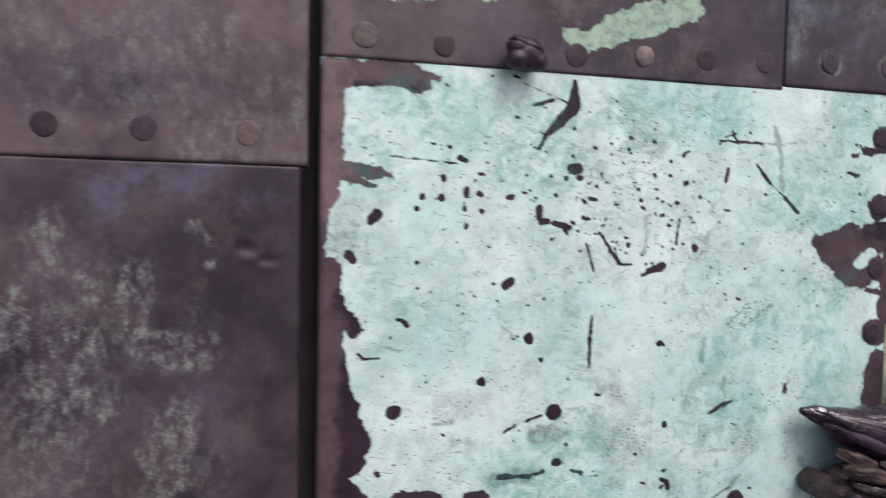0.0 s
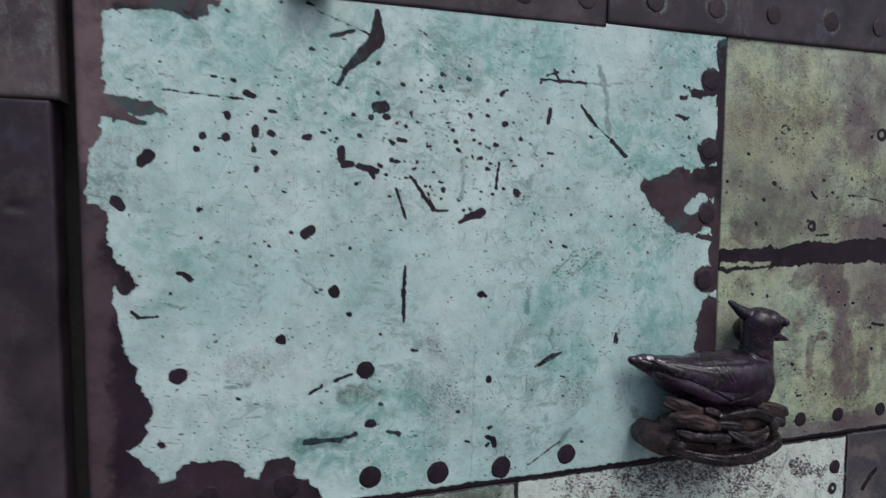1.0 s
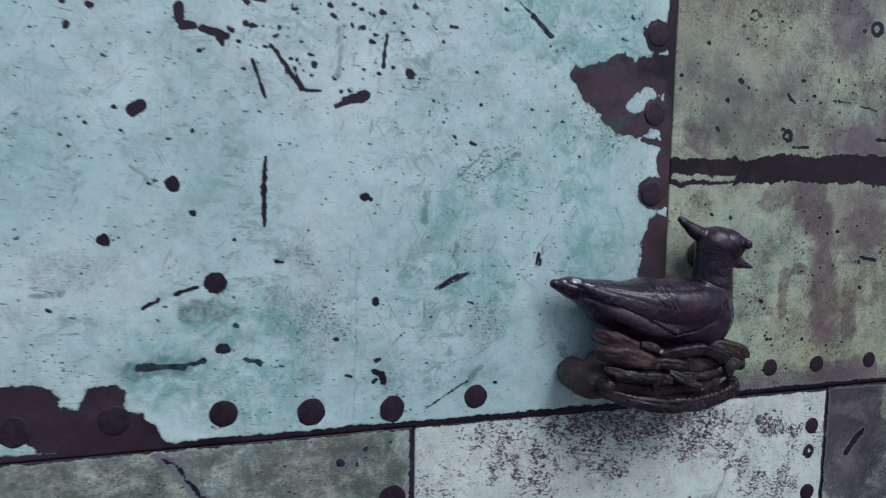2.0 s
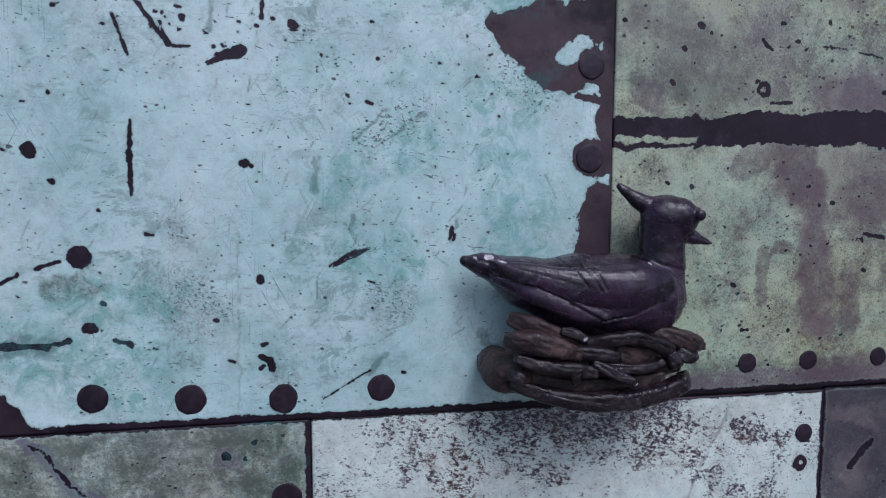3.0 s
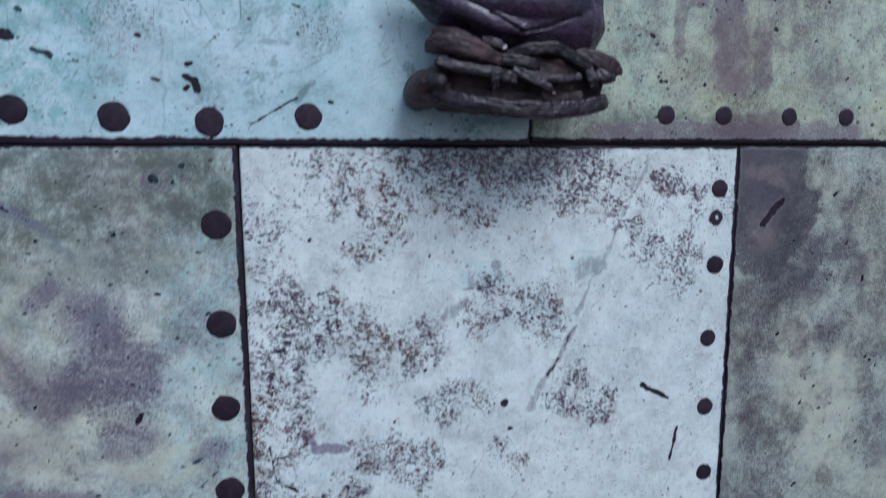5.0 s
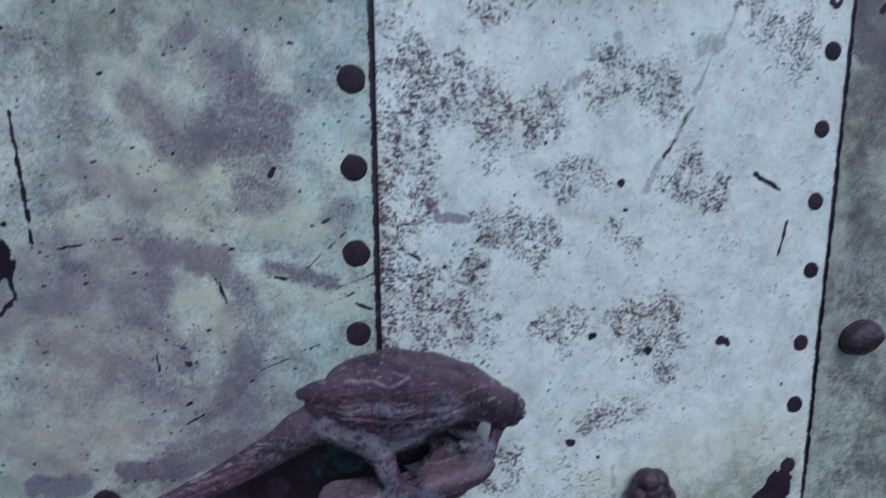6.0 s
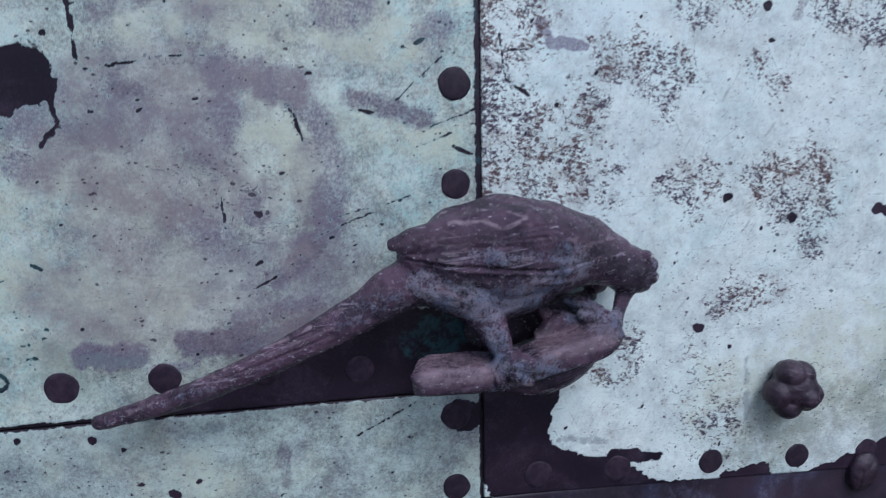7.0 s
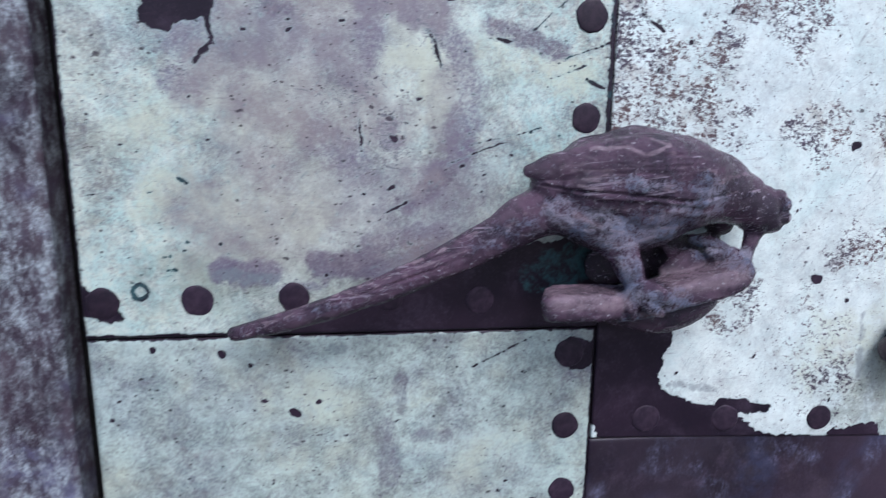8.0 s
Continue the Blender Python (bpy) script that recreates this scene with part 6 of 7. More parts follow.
def nesting_bird():
    bm = bmesh.new()
    tube(bm, [(0.570, 0.577, 1.2780, 0.0045), (0.588, 0.574, 1.2735, 0.0105), (0.620, 0.570, 1.2600, 0.0215), (0.658, 0.568, 1.2510, 0.0330), (0.695, 0.567, 1.2465, 0.0372), (0.7165, 0.568, 1.2465, 0.0330)], 0.92, 30)
    tube(bm, [(0.726, 0.569, 1.250, 0.0275), (0.7315, 0.570, 1.271, 0.0205), (0.7325, 0.570, 1.290, 0.0190), (0.7335, 0.570, 1.310, 0.0198)], 0.86, 26)
    # round head, crest drawn out behind, bill slanting down
    lump(bm, 0.7360, 0.570, 1.3120, 0.0222, 0.0180, 0.0178, 10)
    lump(bm, 0.7450, 0.567, 1.3070, 0.0130, 0.0150, 0.0140, 0)
    tube(bm, [(0.7280, 0.571, 1.3175, 0.0105), (0.7135, 0.572, 1.3240, 0.0072), (0.7025, 0.573, 1.3315, 0.0044), (0.6965, 0.574, 1.3365, 0.0030)], 0.9)
    tube(bm, [(0.7470, 0.567, 1.2990, 0.0090), (0.7570, 0.566, 1.2955, 0.0064), (0.7660, 0.565, 1.2925, 0.0034), (0.7725, 0.564, 1.2905, 0.0014)], 0.8)
    tube(bm, [(0.7450, 0.566, 1.3030, 0.0060), (0.7560, 0.565, 1.2990, 0.0036), (0.7600, 0.565, 1.2970, 0.0018)], 0.9)
    lump(bm, 0.7440, 0.567, 1.3125, 0.0170, 0.0165, 0.0155, 20)
    lump(bm, 0.7535, 0.558, 1.3140, 0.0062, 0.0080, 0.0068)
    lump(bm, 0.7540, 0.5505, 1.3140, 0.0042, 0.0032, 0.0046)
    # the folded wing lies on the flank, a second fold under it
    tube(bm, [(0.590, 0.561, 1.2745, 0.0045), (0.620, 0.549, 1.2680, 0.0095), (0.658, 0.541, 1.2605, 0.0150), (0.698, 0.539, 1.2580, 0.0170), (0.720, 0.545, 1.2605, 0.0130)], 0.55)
    tube(bm, [(0.592, 0.563, 1.2660, 0.0045), (0.622, 0.548, 1.2535, 0.0080), (0.650, 0.541, 1.2420, 0.0075), (0.672, 0.540, 1.2365, 0.0060)], 0.7)
    tube(bm, [(0.668, 0.541, 1.2370, 0.006), (0.690, 0.538, 1.2400, 0.006), (0.714, 0.541, 1.2490, 0.006)], 0.6)
    # pads that hold the cast to the wall
    lump(bm, 0.690, 0.588, 1.245, 0.055, 0.016, 0.026)
    lump(bm, 0.732, 0.589, 1.300, 0.010, 0.014, 0.016)
    me = fused("bird_statue", bm, 0.0010, 3)
    cuts = [(0.6440, 1.2490, 0.6690, 1.2345, 0.8, 1.6), (0.6690, 1.2345, 0.6900, 1.2385, 0.8, 1.3), (0.6900, 1.2385, 0.7150, 1.2490, 0.9, 1.0)]
    cuts += [(0.640, 1.2825, 0.6560, 1.2600, 0.5, 0.9), (0.6520, 1.2815, 0.6650, 1.2580, 0.6, 1.1), (0.6580, 1.2815, 0.6690, 1.2590, 0.6, 0.9)]
    cuts += [(0.5900, 1.2790, 0.6500, 1.2690, 0.5, 0.5), (0.6000, 1.2760, 0.6450, 1.2640, 0.5, 0.5), (0.575, 1.2740, 0.590, 1.2660, 1.0, 0.9), (0.5780, 1.2800, 0.5960, 1.2740, 0.7, 0.8)]
    cuts += [(0.7180, 1.2760, 0.7440, 1.2700, 1.6, 0.7), (0.7455, 1.3180, 0.7490, 1.3080, 1.0, 1.0), (0.7480, 1.2985, 0.7700, 1.2925, 0.5, 0.7)]
    ledges = [(0.5880, 1.2775, 0.6080, 1.2640, 1.3, 7.0), (0.6080, 1.2640, 0.6180, 1.2620, 1.3, 7.0), (0.6180, 1.2620, 0.6440, 1.2500, 1.4, 8.0), (0.6440, 1.2500, 0.6690, 1.2355, 1.2, 9.0), (0.6690, 1.2355, 0.7150, 1.2490, 0.8, 8.0), (0.6100, 1.2500, 0.6500, 1.2320, 0.9, 5.0)]
    worn = [(0.585, 1.2815, 0.589, 1.2810, 1.5, 1.0), (0.5945, 1.2785, 0.5975, 1.2780, 1.0, 0.95), (0.611, 1.2795, 0.613, 1.2792, 0.8, 0.95), (0.7125, 1.2765, 0.7145, 1.2760, 1.0, 1.0), (0.576, 1.2815, 0.577, 1.2815, 0.9, 0.95), (0.7060, 1.2775, 0.7300, 1.2715, 1.4, 0.30)]
    worn += [(0.6220, 1.2620, 0.6420, 1.2525, 0.8, 0.35), (0.6100, 1.2645, 0.6160, 1.2640, 0.9, 0.45), (0.6480, 1.2500, 0.6600, 1.2425, 0.6, 0.30), (0.6700, 1.2380, 0.6950, 1.2420, 0.7, 0.22), (0.6960, 1.2580, 0.7060, 1.2620, 1.2, 0.30)]
    carve(me, cuts, 0.55, 0.016, 81, worn, 0.28, (), ledges)
    me.materials.append(M_BIRD)
    return tagged(new("bird_statue", me), "dark bronze statue of a crested bird sitting on a nest", "statue")


nesting_bird()


def twig(parent, chain, seed, material, knots=0, flat=1.0, name="twig", square=0.5, label=""):
    """A stub of cast wood: flattened sides, a few knots and cracks along it."""
    rng = random.Random(seed)
    bm = bmesh.new()
    bent = []
    for x, y, z, r in chain:
        bent.append((x, y + rng.uniform(-1, 1) * r * 0.2, z + rng.uniform(-1, 1) * r * 0.12, r * rng.uniform(0.94, 1.08)))
    tube(bm, bent, flat, 16, 5, square, 0.5)
    for _ in range(knots):
        x, y, z, r = bent[rng.randrange(len(bent))]
        a = rng.uniform(-0.6, 0.6)
        tube(bm, [(x, y - r * 0.3, z, r * 0.55), (x + r * 0.8 * math.cos(a), y - r * 0.7, z + r * 0.6 * math.sin(a) - r * 0.2, r * 0.36)], 0.9, 10)
    me = fused(name, bm, 0.0009, 1)
    cracks = []
    for (x, _, z, r), (u, _, w, q) in zip(bent, bent[1:]):
        for off in (0.35,):
            cracks.append((x, z + off * r, u, w + rng.uniform(-0.5, 0.5) * q, 0.6, rng.uniform(0.0, 0.7)))
    if name == "hollow_log":
        cracks.append((0.5950, 1.1860, 0.5962, 1.1860, 4.4, 6.0))
    tips = [(bent[0][0], bent[0][2], bent[0][0] + 0.002, bent[0][2], 1.3, rng.uniform(0.1, 0.5)), (bent[-1][0] - 0.002, bent[-1][2], bent[-1][0], bent[-1][2] + 0.001, 1.2, rng.uniform(0.2, 0.95))]
    carve(me, cracks, 1.5, 0.012, seed, tips, 0.55)
    me.materials.append(material)
    ob = new(name, me)
    ob.parent = parent
    return tagged(ob, label)


nest = tagged(new("nest"), "brown cast-bronze nest of heaped twigs fixed to the wall", "nest")
twig(nest, [(0.610, 0.570, 1.194, 0.020), (0.648, 0.563, 1.1985, 0.0250), (0.694, 0.563, 1.1990, 0.0250), (0.740, 0.570, 1.200, 0.018)], 1, M_TWIG, name="core", square=0.9)
twig(nest, [(0.5965, 0.590, 1.1900, 0.0140), (0.5965, 0.568, 1.1910, 0.0150), (0.5995, 0.552, 1.1930, 0.0145), (0.6090, 0.545, 1.1965, 0.0125)], 2, M_TWIG, 0, 1.0, "hollow_log", 0.9, "rounded brown log stub with a hollow")
twig(nest, [(0.600, 0.546, 1.1875, 0.0046), (0.6225, 0.536, 1.1808, 0.0062), (0.6490, 0.532, 1.1755, 0.0072), (0.6804, 0.531, 1.1740, 0.0072), (0.7119, 0.534, 1.1765, 0.0072), (0.7353, 0.542, 1.1808, 0.0066), (0.7440, 0.550, 1.1840, 0.0050)], 3, M_TWIG_DARK, 1)
twig(nest, [(0.609, 0.548, 1.1925, 0.0048), (0.6293, 0.543, 1.1885, 0.0056), (0.6582, 0.541, 1.1850, 0.0055), (0.6919, 0.541, 1.1855, 0.0052), (0.722, 0.546, 1.1868, 0.0055)], 12, M_TWIG, 1)
twig(nest, [(0.5955, 0.543, 1.2225, 0.0056), (0.6035, 0.535, 1.2228, 0.0074), (0.6161, 0.531, 1.2208, 0.0083), (0.6330, 0.531, 1.2165, 0.0072), (0.6480, 0.533, 1.2122, 0.0052)], 4, M_TWIG, 1, label="thick brown twig rubbed pink-brown on top")
twig(nest, [(0.604, 0.562, 1.2340, 0.0060), (0.6184, 0.552, 1.2285, 0.0078), (0.6391, 0.546, 1.2220, 0.0066), (0.6643, 0.546, 1.2155, 0.0050)], 10, M_TWIG, 0)
twig(nest, [(0.6379, 0.541, 1.2275, 0.0036), (0.6461, 0.537, 1.2265, 0.0044), (0.6543, 0.537, 1.2217, 0.0032)], 13, M_TWIG_DARK, 1)
twig(nest, [(0.6000, 0.533, 1.2100, 0.0038), (0.6138, 0.529, 1.2062, 0.0042), (0.6316, 0.528, 1.2027, 0.0046), (0.6476, 0.528, 1.1997, 0.0056), (0.6600, 0.530, 1.1980, 0.0044)], 5, M_TWIG_DARK, 0)
twig(nest, [(0.6430, 0.527, 1.1995, 0.0044), (0.6427, 0.526, 1.1942, 0.0038), (0.6434, 0.528, 1.1892, 0.0026)], 16, M_TWIG_DARK, 0)
twig(nest, [(0.5980, 0.538, 1.1977, 0.0044), (0.6021, 0.533, 1.1952, 0.0050), (0.6050, 0.534, 1.1940, 0.0034)], 15, M_TWIG_DARK, 0)
twig(nest, [(0.6575, 0.539, 1.2176, 0.0032), (0.6734, 0.535, 1.2212, 0.0050), (0.6920, 0.533, 1.2216, 0.0054), (0.7089, 0.535, 1.2172, 0.0054), (0.7253, 0.540, 1.2095, 0.0050)], 6, M_TWIG_DARK, 0)
twig(nest, [(0.7160, 0.552, 1.2225, 0.0056), (0.7320, 0.547, 1.2190, 0.0074), (0.7462, 0.548, 1.2140, 0.0078), (0.7560, 0.553, 1.2105, 0.0060)], 9, M_TWIG, 2, label="knotted twig end standing out of the nest")
twig(nest, [(0.7360, 0.546, 1.2060, 0.0050), (0.7450, 0.543, 1.2020, 0.0048), (0.7505, 0.546, 1.2035, 0.0036)], 11, M_TWIG_DARK, 0)
twig(nest, [(0.7255, 0.541, 1.2065, 0.0050), (0.7290, 0.538, 1.1998, 0.0058), (0.7300, 0.541, 1.1940, 0.0042)], 14, M_TWIG_DARK, 0)
twig(nest, [(0.6490, 0.535, 1.2127, 0.0046), (0.6630, 0.532, 1.2115, 0.0056), (0.6737, 0.532, 1.2092, 0.0054), (0.6785, 0.535, 1.2082, 0.0036)], 7, M_TWIG_DARK, 1)
twig(nest, [(0.6833, 0.545, 1.2068, 0.0074), (0.6994, 0.544, 1.2050, 0.0078), (0.7174, 0.547, 1.2055, 0.0068)], 17, M_TWIG, 0, label="dusty brown block of wood between the twigs")
twig(nest, [(0.6588, 0.534, 1.2045, 0.0032), (0.6785, 0.531, 1.2003, 0.0040), (0.6992, 0.531, 1.1992, 0.0040), (0.7160, 0.535, 1.2020, 0.0032)], 18, M_TWIG_DARK, 0)
twig(nest, [(0.6590, 0.530, 1.2045, 0.0036), (0.6724, 0.525, 1.1985, 0.0046), (0.6848, 0.525, 1.1922, 0.0036), (0.6925, 0.528, 1.1875, 0.0020)], 8, M_TWIG_DARK, 0)


def perched_bird():
    bm = bmesh.new()
    # dome of body and shoulders
    tube(bm, [(0.398, 0.566, 0.728, 0.020), (0.420, 0.564, 0.731, 0.034), (0.452, 0.563, 0.7305, 0.0420), (0.486, 0.564, 0.730, 0.0362), (0.514, 0.565, 0.7275, 0.0275), (0.536, 0.563, 0.7200, 0.0205)], 0.95, 32)
    lump(bm, 0.5490, 0.561, 0.7130, 0.0185, 0.0175, 0.0185, 25)
    lump(bm, 0.5560, 0.560, 0.7050, 0.0125, 0.0140, 0.0110, 20)
    lump(bm, 0.5600, 0.553, 0.7225, 0.0066, 0.0062, 0.0056)
    lump(bm, 0.5655, 0.553, 0.7165, 0.0052, 0.0058, 0.0058)
    lump(bm, 0.5660, 0.554, 0.7075, 0.0056, 0.0058, 0.0056)
    lump(bm, 0.5610, 0.555, 0.7005, 0.0050, 0.0060, 0.0046)
    # wing cap whose hind tip stands free
    tube(bm, [(0.3755, 0.562, 0.7400, 0.0042), (0.392, 0.555, 0.7425, 0.0105), (0.420, 0.546, 0.745, 0.0180), (0.455, 0.541, 0.745, 0.0230), (0.492, 0.545, 0.739, 0.0210), (0.520, 0.553, 0.731, 0.0150)], 0.72, 24)
    # belly
    tube(bm, [(0.400, 0.560, 0.712, 0.018), (0.435, 0.555, 0.706, 0.0250), (0.462, 0.555, 0.708, 0.0235), (0.490, 0.557, 0.716, 0.0195), (0.520, 0.561, 0.721, 0.0150)], 0.9)
    # tail
    tube(bm, [(0.402, 0.565, 0.716, 0.0210), (0.376, 0.565, 0.706, 0.0175), (0.350, 0.5645, 0.6910, 0.0142), (0.297, 0.5625, 0.6660, 0.0110), (0.245, 0.563, 0.6455, 0.0087), (0.200, 0.570, 0.6300, 0.0072), (0.164, 0.578, 0.6195, 0.0056)], 0.75, 22, 6, 0.85)
    # leg and foot
    tube(bm, [(0.438, 0.548, 0.692, 0.0170), (0.4425, 0.541, 0.679, 0.0104), (0.4490, 0.538, 0.662, 0.0076)], 1.0)
    tube(bm, [(0.441, 0.534, 0.652, 0.0060), (0.452, 0.531, 0.658, 0.0092), (0.463, 0.530, 0.655, 0.0078), (0.475, 0.533, 0.6495, 0.0040)], 0.9)
    tube(bm, [(0.449, 0.530, 0.656, 0.0050), (0.456, 0.526, 0.648, 0.0042), (0.466, 0.527, 0.6435, 0.0028)], 0.9)
    tube(bm, [(0.446, 0.531, 0.655, 0.0046), (0.444, 0.528, 0.647, 0.0040), (0.446, 0.530, 0.640, 0.0026)], 0.9)
    # bough, flat on top
    tube(bm, [(0.390, 0.550, 0.6455, 0.0088), (0.398, 0.548, 0.6465, 0.0102), (0.425, 0.548, 0.6465, 0.0104), (0.455, 0.548, 0.6470, 0.0096), (0.492, 0.548, 0.6560, 0.0096), (0.518, 0.546, 0.6640, 0.0100), (0.5335, 0.549, 0.6720, 0.0078)], 1.8, 28, 6, 0.35, 0.5)
    tube(bm, [(0.452, 0.575, 0.632, 0.012), (0.487, 0.574, 0.630, 0.0160), (0.515, 0.577, 0.6400, 0.0150), (0.530, 0.582, 0.655, 0.010)], 1.3)
    # bill reaching down, and the catch under it
    tube(bm, [(0.5500, 0.560, 0.698, 0.0080), (0.5445, 0.557, 0.688, 0.0056), (0.5410, 0.554, 0.680, 0.0052), (0.5370, 0.552, 0.671, 0.0064)], 1.0)
    lump(bm, 0.529, 0.552, 0.678, 0.0100, 0.0090, 0.0078, 20)
    lump(bm, 0.516, 0.556, 0.6800, 0.0062, 0.0065, 0.0052)
    tube(bm, [(0.485, 0.566, 0.664, 0.006), (0.500, 0.562, 0.674, 0.0085), (0.512, 0.562, 0.668, 0.0065)], 0.9)
    # two fillings near the wall, added so the hollow looks shaded
    tube(bm, [(0.492, 0.588, 0.672, 0.012), (0.510, 0.586, 0.676, 0.013), (0.524, 0.587, 0.680, 0.010), (0.533, 0.589, 0.686, 0.006)], 0.8)
    tube(bm, [(0.446, 0.592, 0.664, 0.016), (0.470, 0.592, 0.668, 0.020), (0.494, 0.592, 0.674, 0.017)], 0.45)
    for k in range(4):  # ruffled feathers of the catch
        tube(bm, [(0.486 + 0.007 * k, 0.574, 0.682 - 0.002 * k, 0.0030), (0.493 + 0.007 * k, 0.566, 0.674 - 0.001 * k, 0.0042), (0.499 + 0.007 * k, 0.562, 0.665, 0.0030)], 0.9, 12)
    tube(bm, [(0.508, 0.574, 0.688, 0.004), (0.518, 0.568, 0.686, 0.006), (0.530, 0.563, 0.681, 0.005)], 0.8)
    # stays to the wall; the first is added to plug and darken a gap
    lump(bm, 0.536, 0.588, 0.697, 0.010, 0.014, 0.009)
    lump(bm, 0.440, 0.588, 0.735, 0.045, 0.016, 0.026)
    lump(bm, 0.553, 0.590, 0.712, 0.009, 0.014, 0.009)
    lump(bm, 0.196, 0.589, 0.6260, 0.008, 0.013, 0.004, -20)
    me = fused("bird_statue", bm, 0.0010, 3)
    cuts = [(0.374, 0.732, 0.400, 0.7285, 1.0, 2.6), (0.400, 0.7285, 0.440, 0.727, 1.0, 1.8), (0.440, 0.727, 0.480, 0.722, 1.2, 2.4), (0.480, 0.722, 0.515, 0.726, 1.2, 1.6)]
    cuts += [(0.405 + 0.012 * k, 0.7370 + 0.004 * k, 0.470 + 0.010 * k, 0.7380 + 0.0045 * k, 0.6, 0.45) for k in range(5)]
    cuts += [(0.200 + 0.02 * k, 0.641 + 0.0068 * k, 0.300 + 0.012 * k, 0.6765 + 0.0045 * k, 0.55, 0.55) for k in range(4)]
    cuts += [(0.190 + 0.03 * k, 0.632 + 0.0095 * k, 0.290 + 0.014 * k, 0.6650 + 0.0050 * k, 0.55, 0.5) for k in range(4)]
    worn = [(0.412, 0.757, 0.432, 0.7585, 1.3, 0.66), (0.432, 0.7585, 0.446, 0.753, 1.2, 0.66), (0.446, 0.753, 0.462, 0.760, 1.2, 0.6), (0.462, 0.760, 0.450, 0.764, 1.0, 0.5), (0.40, 0.742, 0.425, 0.743, 1.0, 0.4)]
    # pale rubbed bough; the strokes near 1.0 paint white highlights on the head
    worn += [(0.392, 0.652, 0.436, 0.652, 6.5, 0.66), (0.480, 0.660, 0.526, 0.672, 6.5, 0.60), (0.5630, 0.7240, 0.5640, 0.7245, 1.1, 1.0), (0.5685, 0.7080, 0.5690, 0.7060, 1.3, 1.0), (0.5660, 0.7170, 0.5664, 0.7160, 0.9, 0.95), (0.404, 0.712, 0.420, 0.704, 2.0, 0.5)]
    worn += [(0.225, 0.6505, 0.300, 0.6780, 0.7, 0.5), (0.255, 0.6580, 0.335, 0.6860, 0.6, 0.45), (0.452, 0.642, 0.464, 0.643, 2.0, 0.6)]
    dust = [(0.395, 0.712, 0.430, 0.700, 15.0, 1.0), (0.430, 0.695, 0.470, 0.705, 15.0, 0.9), (0.470, 0.708, 0.505, 0.722, 11.0, 1.0), (0.490, 0.735, 0.505, 0.725, 9.0, 1.0), (0.425, 0.735, 0.480, 0.733, 5.0, 0.8), (0.440, 0.690, 0.445, 0.655, 9.0, 1.0), (0.452, 0.655, 0.480, 0.652, 9.0, 0.9), (0.51, 0.682, 0.535, 0.678, 10.0, 1.0), (0.44, 0.640, 0.53, 0.650, 6.0, 0.8), (0.34, 0.690, 0.38, 0.705, 10.0, 0.5), (0.565, 0.712, 0.566, 0.725, 6.0, 0.7), (0.17, 0.622, 0.30, 0.665, 4.0, 0.4)]
    rng = random.Random(5)
    for k in range(30):  # short oblique feather strokes on the tail
        t = rng.random()
        x, z = 0.185 + 0.20 * t, 0.629 + 0.080 * t + rng.uniform(-1, 1) * (0.003 + 0.006 * t)
        worn.append((x, z, x + rng.uniform(0.003, 0.007), z + rng.uniform(-0.001, 0.004), rng.uniform(0.4, 0.8), rng.uniform(0.3, 0.7)))
    for k in range(40):  # rubbed streaks along wing and belly
        x, z = rng.uniform(0.39, 0.52), rng.uniform(0.69, 0.765)
        cuts.append((x, z, x + rng.uniform(0.008, 0.028), z + rng.uniform(-0.004, 0.003), rng.uniform(0.5, 1.0), rng.uniform(-0.3, 0.4)))
        x, z = rng.uniform(0.39, 0.53), rng.uniform(0.69, 0.765)
        worn.append((x, z, x + rng.uniform(0.003, 0.018), z + rng.uniform(-0.003, 0.003), rng.uniform(0.4, 1.1), rng.uniform(0.2, 0.55)))
    ledges = [(0.372, 0.7310, 0.398, 0.7270, 1.8, 9.0), (0.398, 0.7270, 0.420, 0.7230, 1.2, 8.0), (0.420, 0.7230, 0.452, 0.7225, 1.2, 8.0), (0.452, 0.7225, 0.492, 0.7180, 1.2, 7.0), (0.492, 0.7180, 0.512, 0.7250, 0.9, 7.0), (0.470, 0.7120, 0.520, 0.7090, 0.8, 6.0)]
    # dark bronze on the head; painted shade under tail, belly and bough
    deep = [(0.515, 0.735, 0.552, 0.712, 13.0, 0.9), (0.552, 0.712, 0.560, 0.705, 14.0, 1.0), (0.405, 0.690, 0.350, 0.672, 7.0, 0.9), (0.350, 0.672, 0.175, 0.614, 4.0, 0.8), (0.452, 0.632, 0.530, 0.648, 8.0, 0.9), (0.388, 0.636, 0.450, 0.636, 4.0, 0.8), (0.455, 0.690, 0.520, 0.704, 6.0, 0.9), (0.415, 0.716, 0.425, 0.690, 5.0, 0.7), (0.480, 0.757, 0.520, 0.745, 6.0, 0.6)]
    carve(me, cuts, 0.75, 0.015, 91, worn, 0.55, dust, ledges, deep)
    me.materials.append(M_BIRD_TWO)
    return tagged(new("bird_statue", me), "dusty brown bronze statue of a long-tailed bird perched on a bough", "statue")


perched_bird()

# ---- bolt heads ----


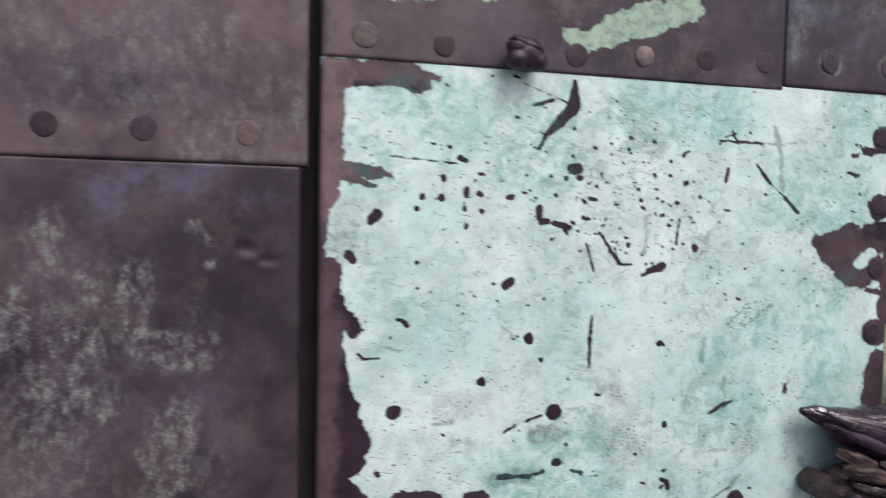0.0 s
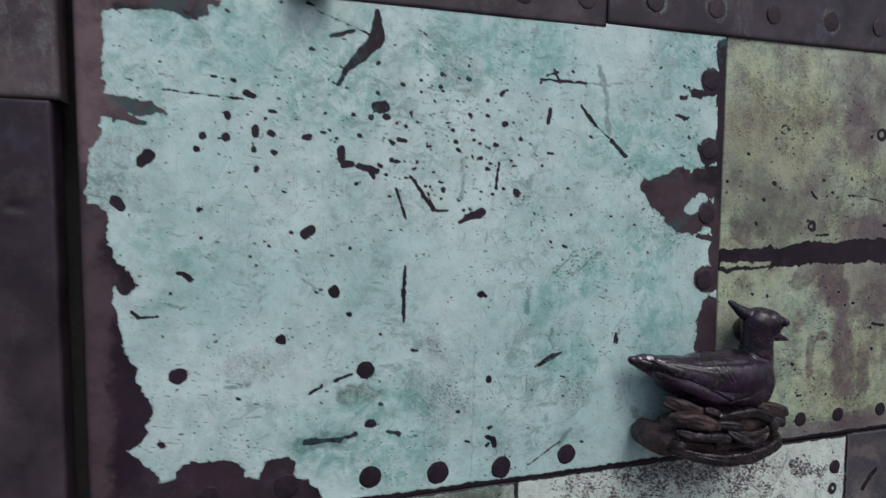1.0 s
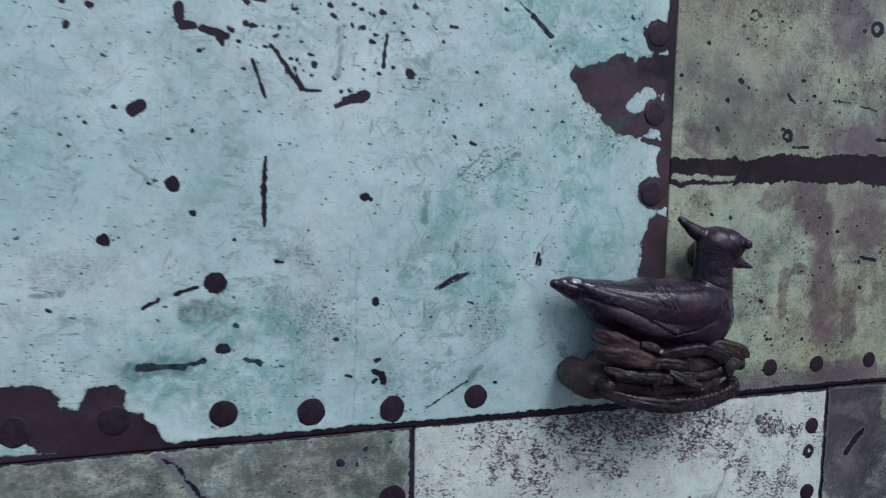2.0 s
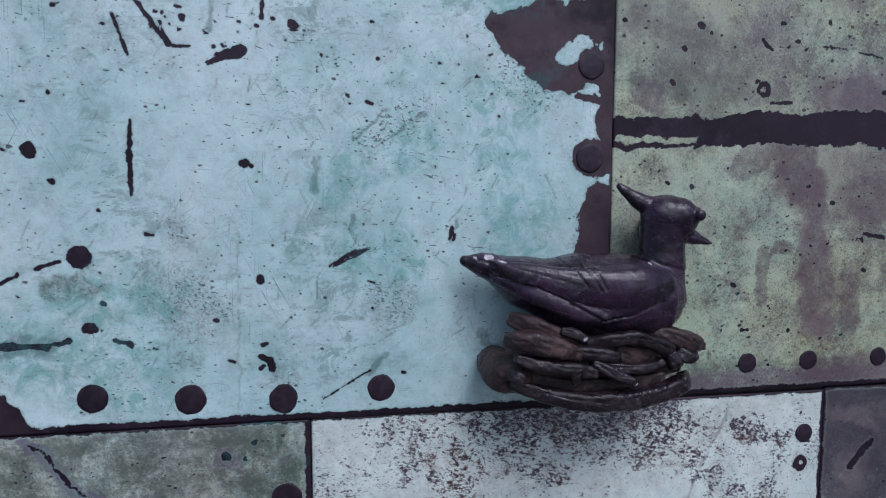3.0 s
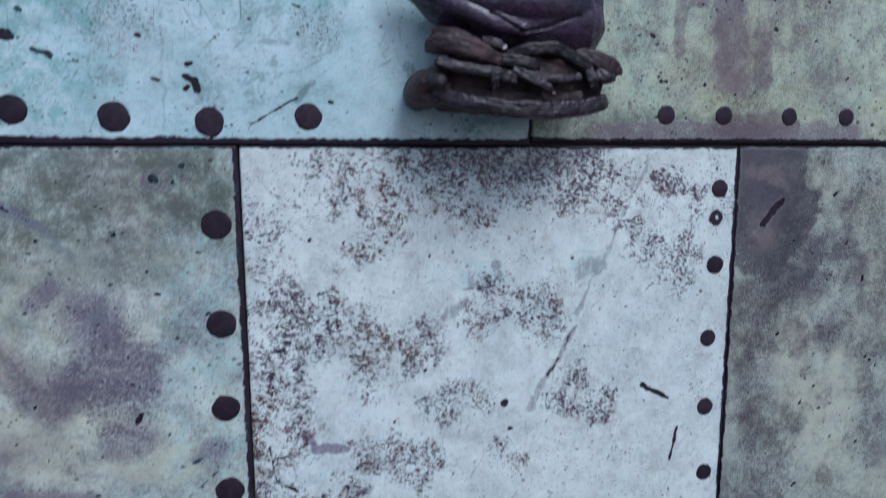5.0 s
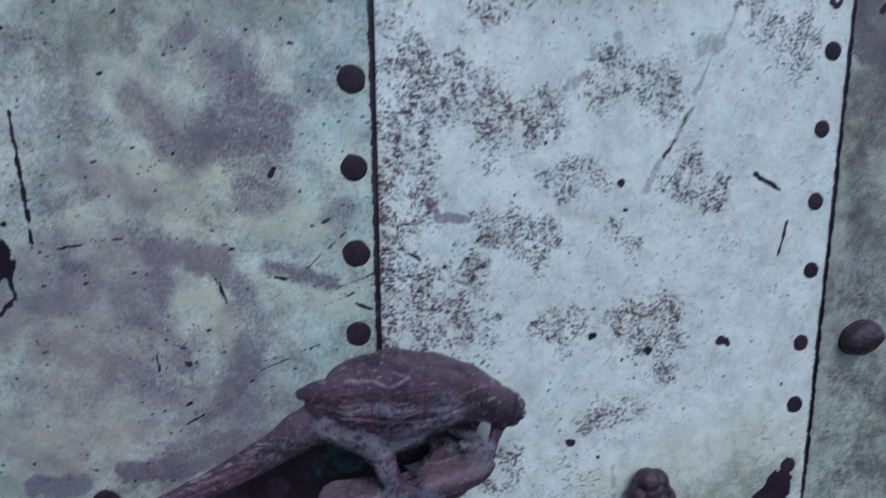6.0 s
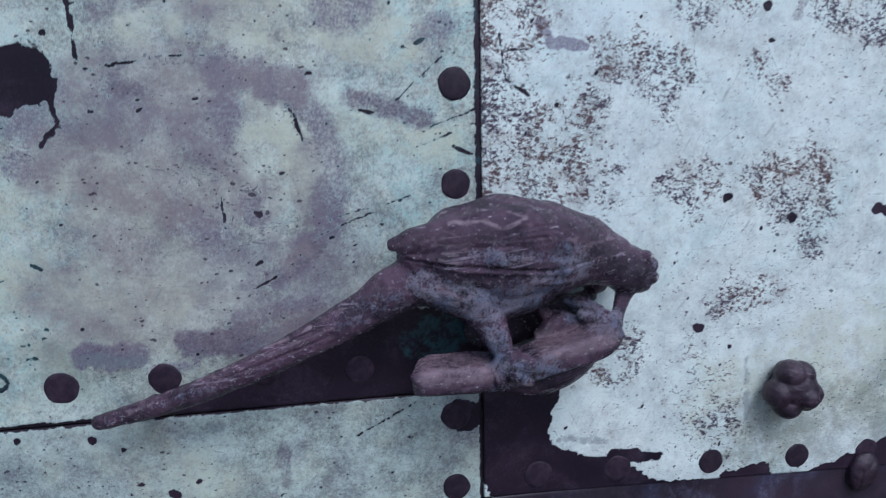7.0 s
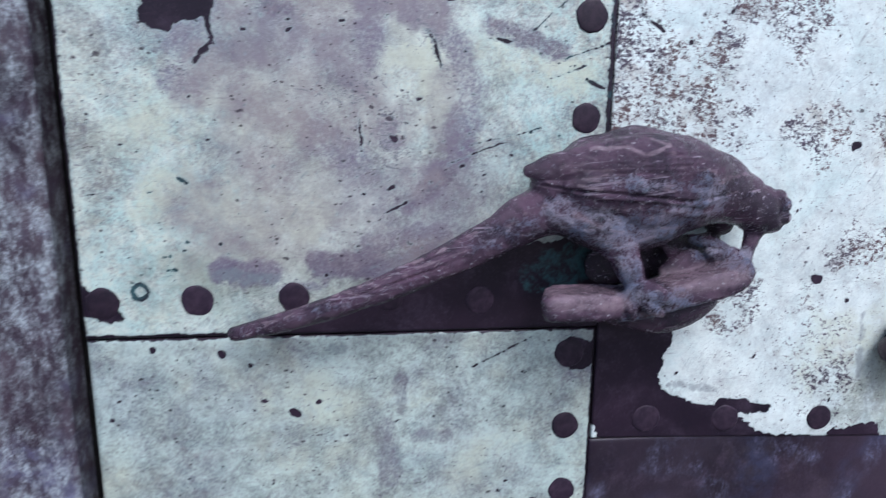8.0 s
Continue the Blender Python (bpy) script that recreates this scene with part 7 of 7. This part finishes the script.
def knob(name, x, z, y, radius, lobes, seed, label, slot=False, squash=0.8):
    bm = bmesh.new()
    rng = random.Random(seed)
    lump(bm, x, y, z, radius * 0.78, radius * squash * 0.8, radius * 0.78)
    for k in range(lobes):
        a = 2 * math.pi * (k + rng.uniform(-0.3, 0.3)) / lobes
        q = radius * rng.uniform(0.42, 0.53)
        lump(bm, x + radius * 0.56 * math.cos(a), y - rng.uniform(0.0, 0.25) * radius, z + radius * 0.56 * math.sin(a), q, q, q)
    if lobes > 3:
        lump(bm, x + radius * 0.18, y - radius * 0.56, z - radius * 0.15, radius * 0.32, radius * 0.26, radius * 0.32)
    tube(bm, [(x, 0.603, z, radius * 0.55), (x, y, z, radius * 0.6)], 1.0)
    me = fused(name, bm, 0.0010, 1)
    cuts = [(x - radius, z + radius * 0.55, x + radius, z - radius * 0.05, 1.1, 2.2)] if slot else []
    carve(me, cuts, 0.7, 0.009, seed, (), 0.3)
    me.materials.append(M_KNOB)
    return tagged(new(name, me), label, "bolt", "bolt heads on the wall")


knob("bolt", 0.7215, 0.5895, 0.587, 0.0262, 6, 31, "brown lobed bolt head on the pale sheet")
knob("bolt", 0.2340, 1.6455, 0.581, 0.0225, 3, 32, "dark lumpy bolt head with a slanting slot", True)


def dome_bolt(x, z, rx, rz, turn, height, label, seed):
    """A smooth cast bolt head on a low collar."""
    bm = bmesh.new()
    y = 0.603
    lump(bm, x, y, z, rx * 0.92, height * 0.55, rz * 0.92, turn)
    lump(bm, x - rx * 0.05, y - height * 0.4, z + rz * 0.05, rx * 0.86, height * 0.62, rz * 0.86, turn)
    lump(bm, x + rx * 0.2, y - height * 0.6, z + rz * 0.15, rx * 0.52, height * 0.48, rz * 0.5, turn)
    me = fused("bolt", bm, 0.0010, 2)
    carve(me, [(x - rx * 0.5, z - rz, x - rx * 0.45, z + rz * 0.3, 1.0, 0.8)], 0.9, 0.012, seed, (), 0.3)
    me.materials.append(M_KNOB)
    return tagged(new("bolt", me), label, "bolt", "bolt heads on the wall")


dome_bolt(0.9680, 0.7340, 0.0275, 0.0205, -18, 0.022, "dark smooth bolt head on mossy sheet", 33)
dome_bolt(0.8130, 0.4920, 0.0165, 0.0230, 8, 0.013, "dark worn bolt head beside the rivets", 34)
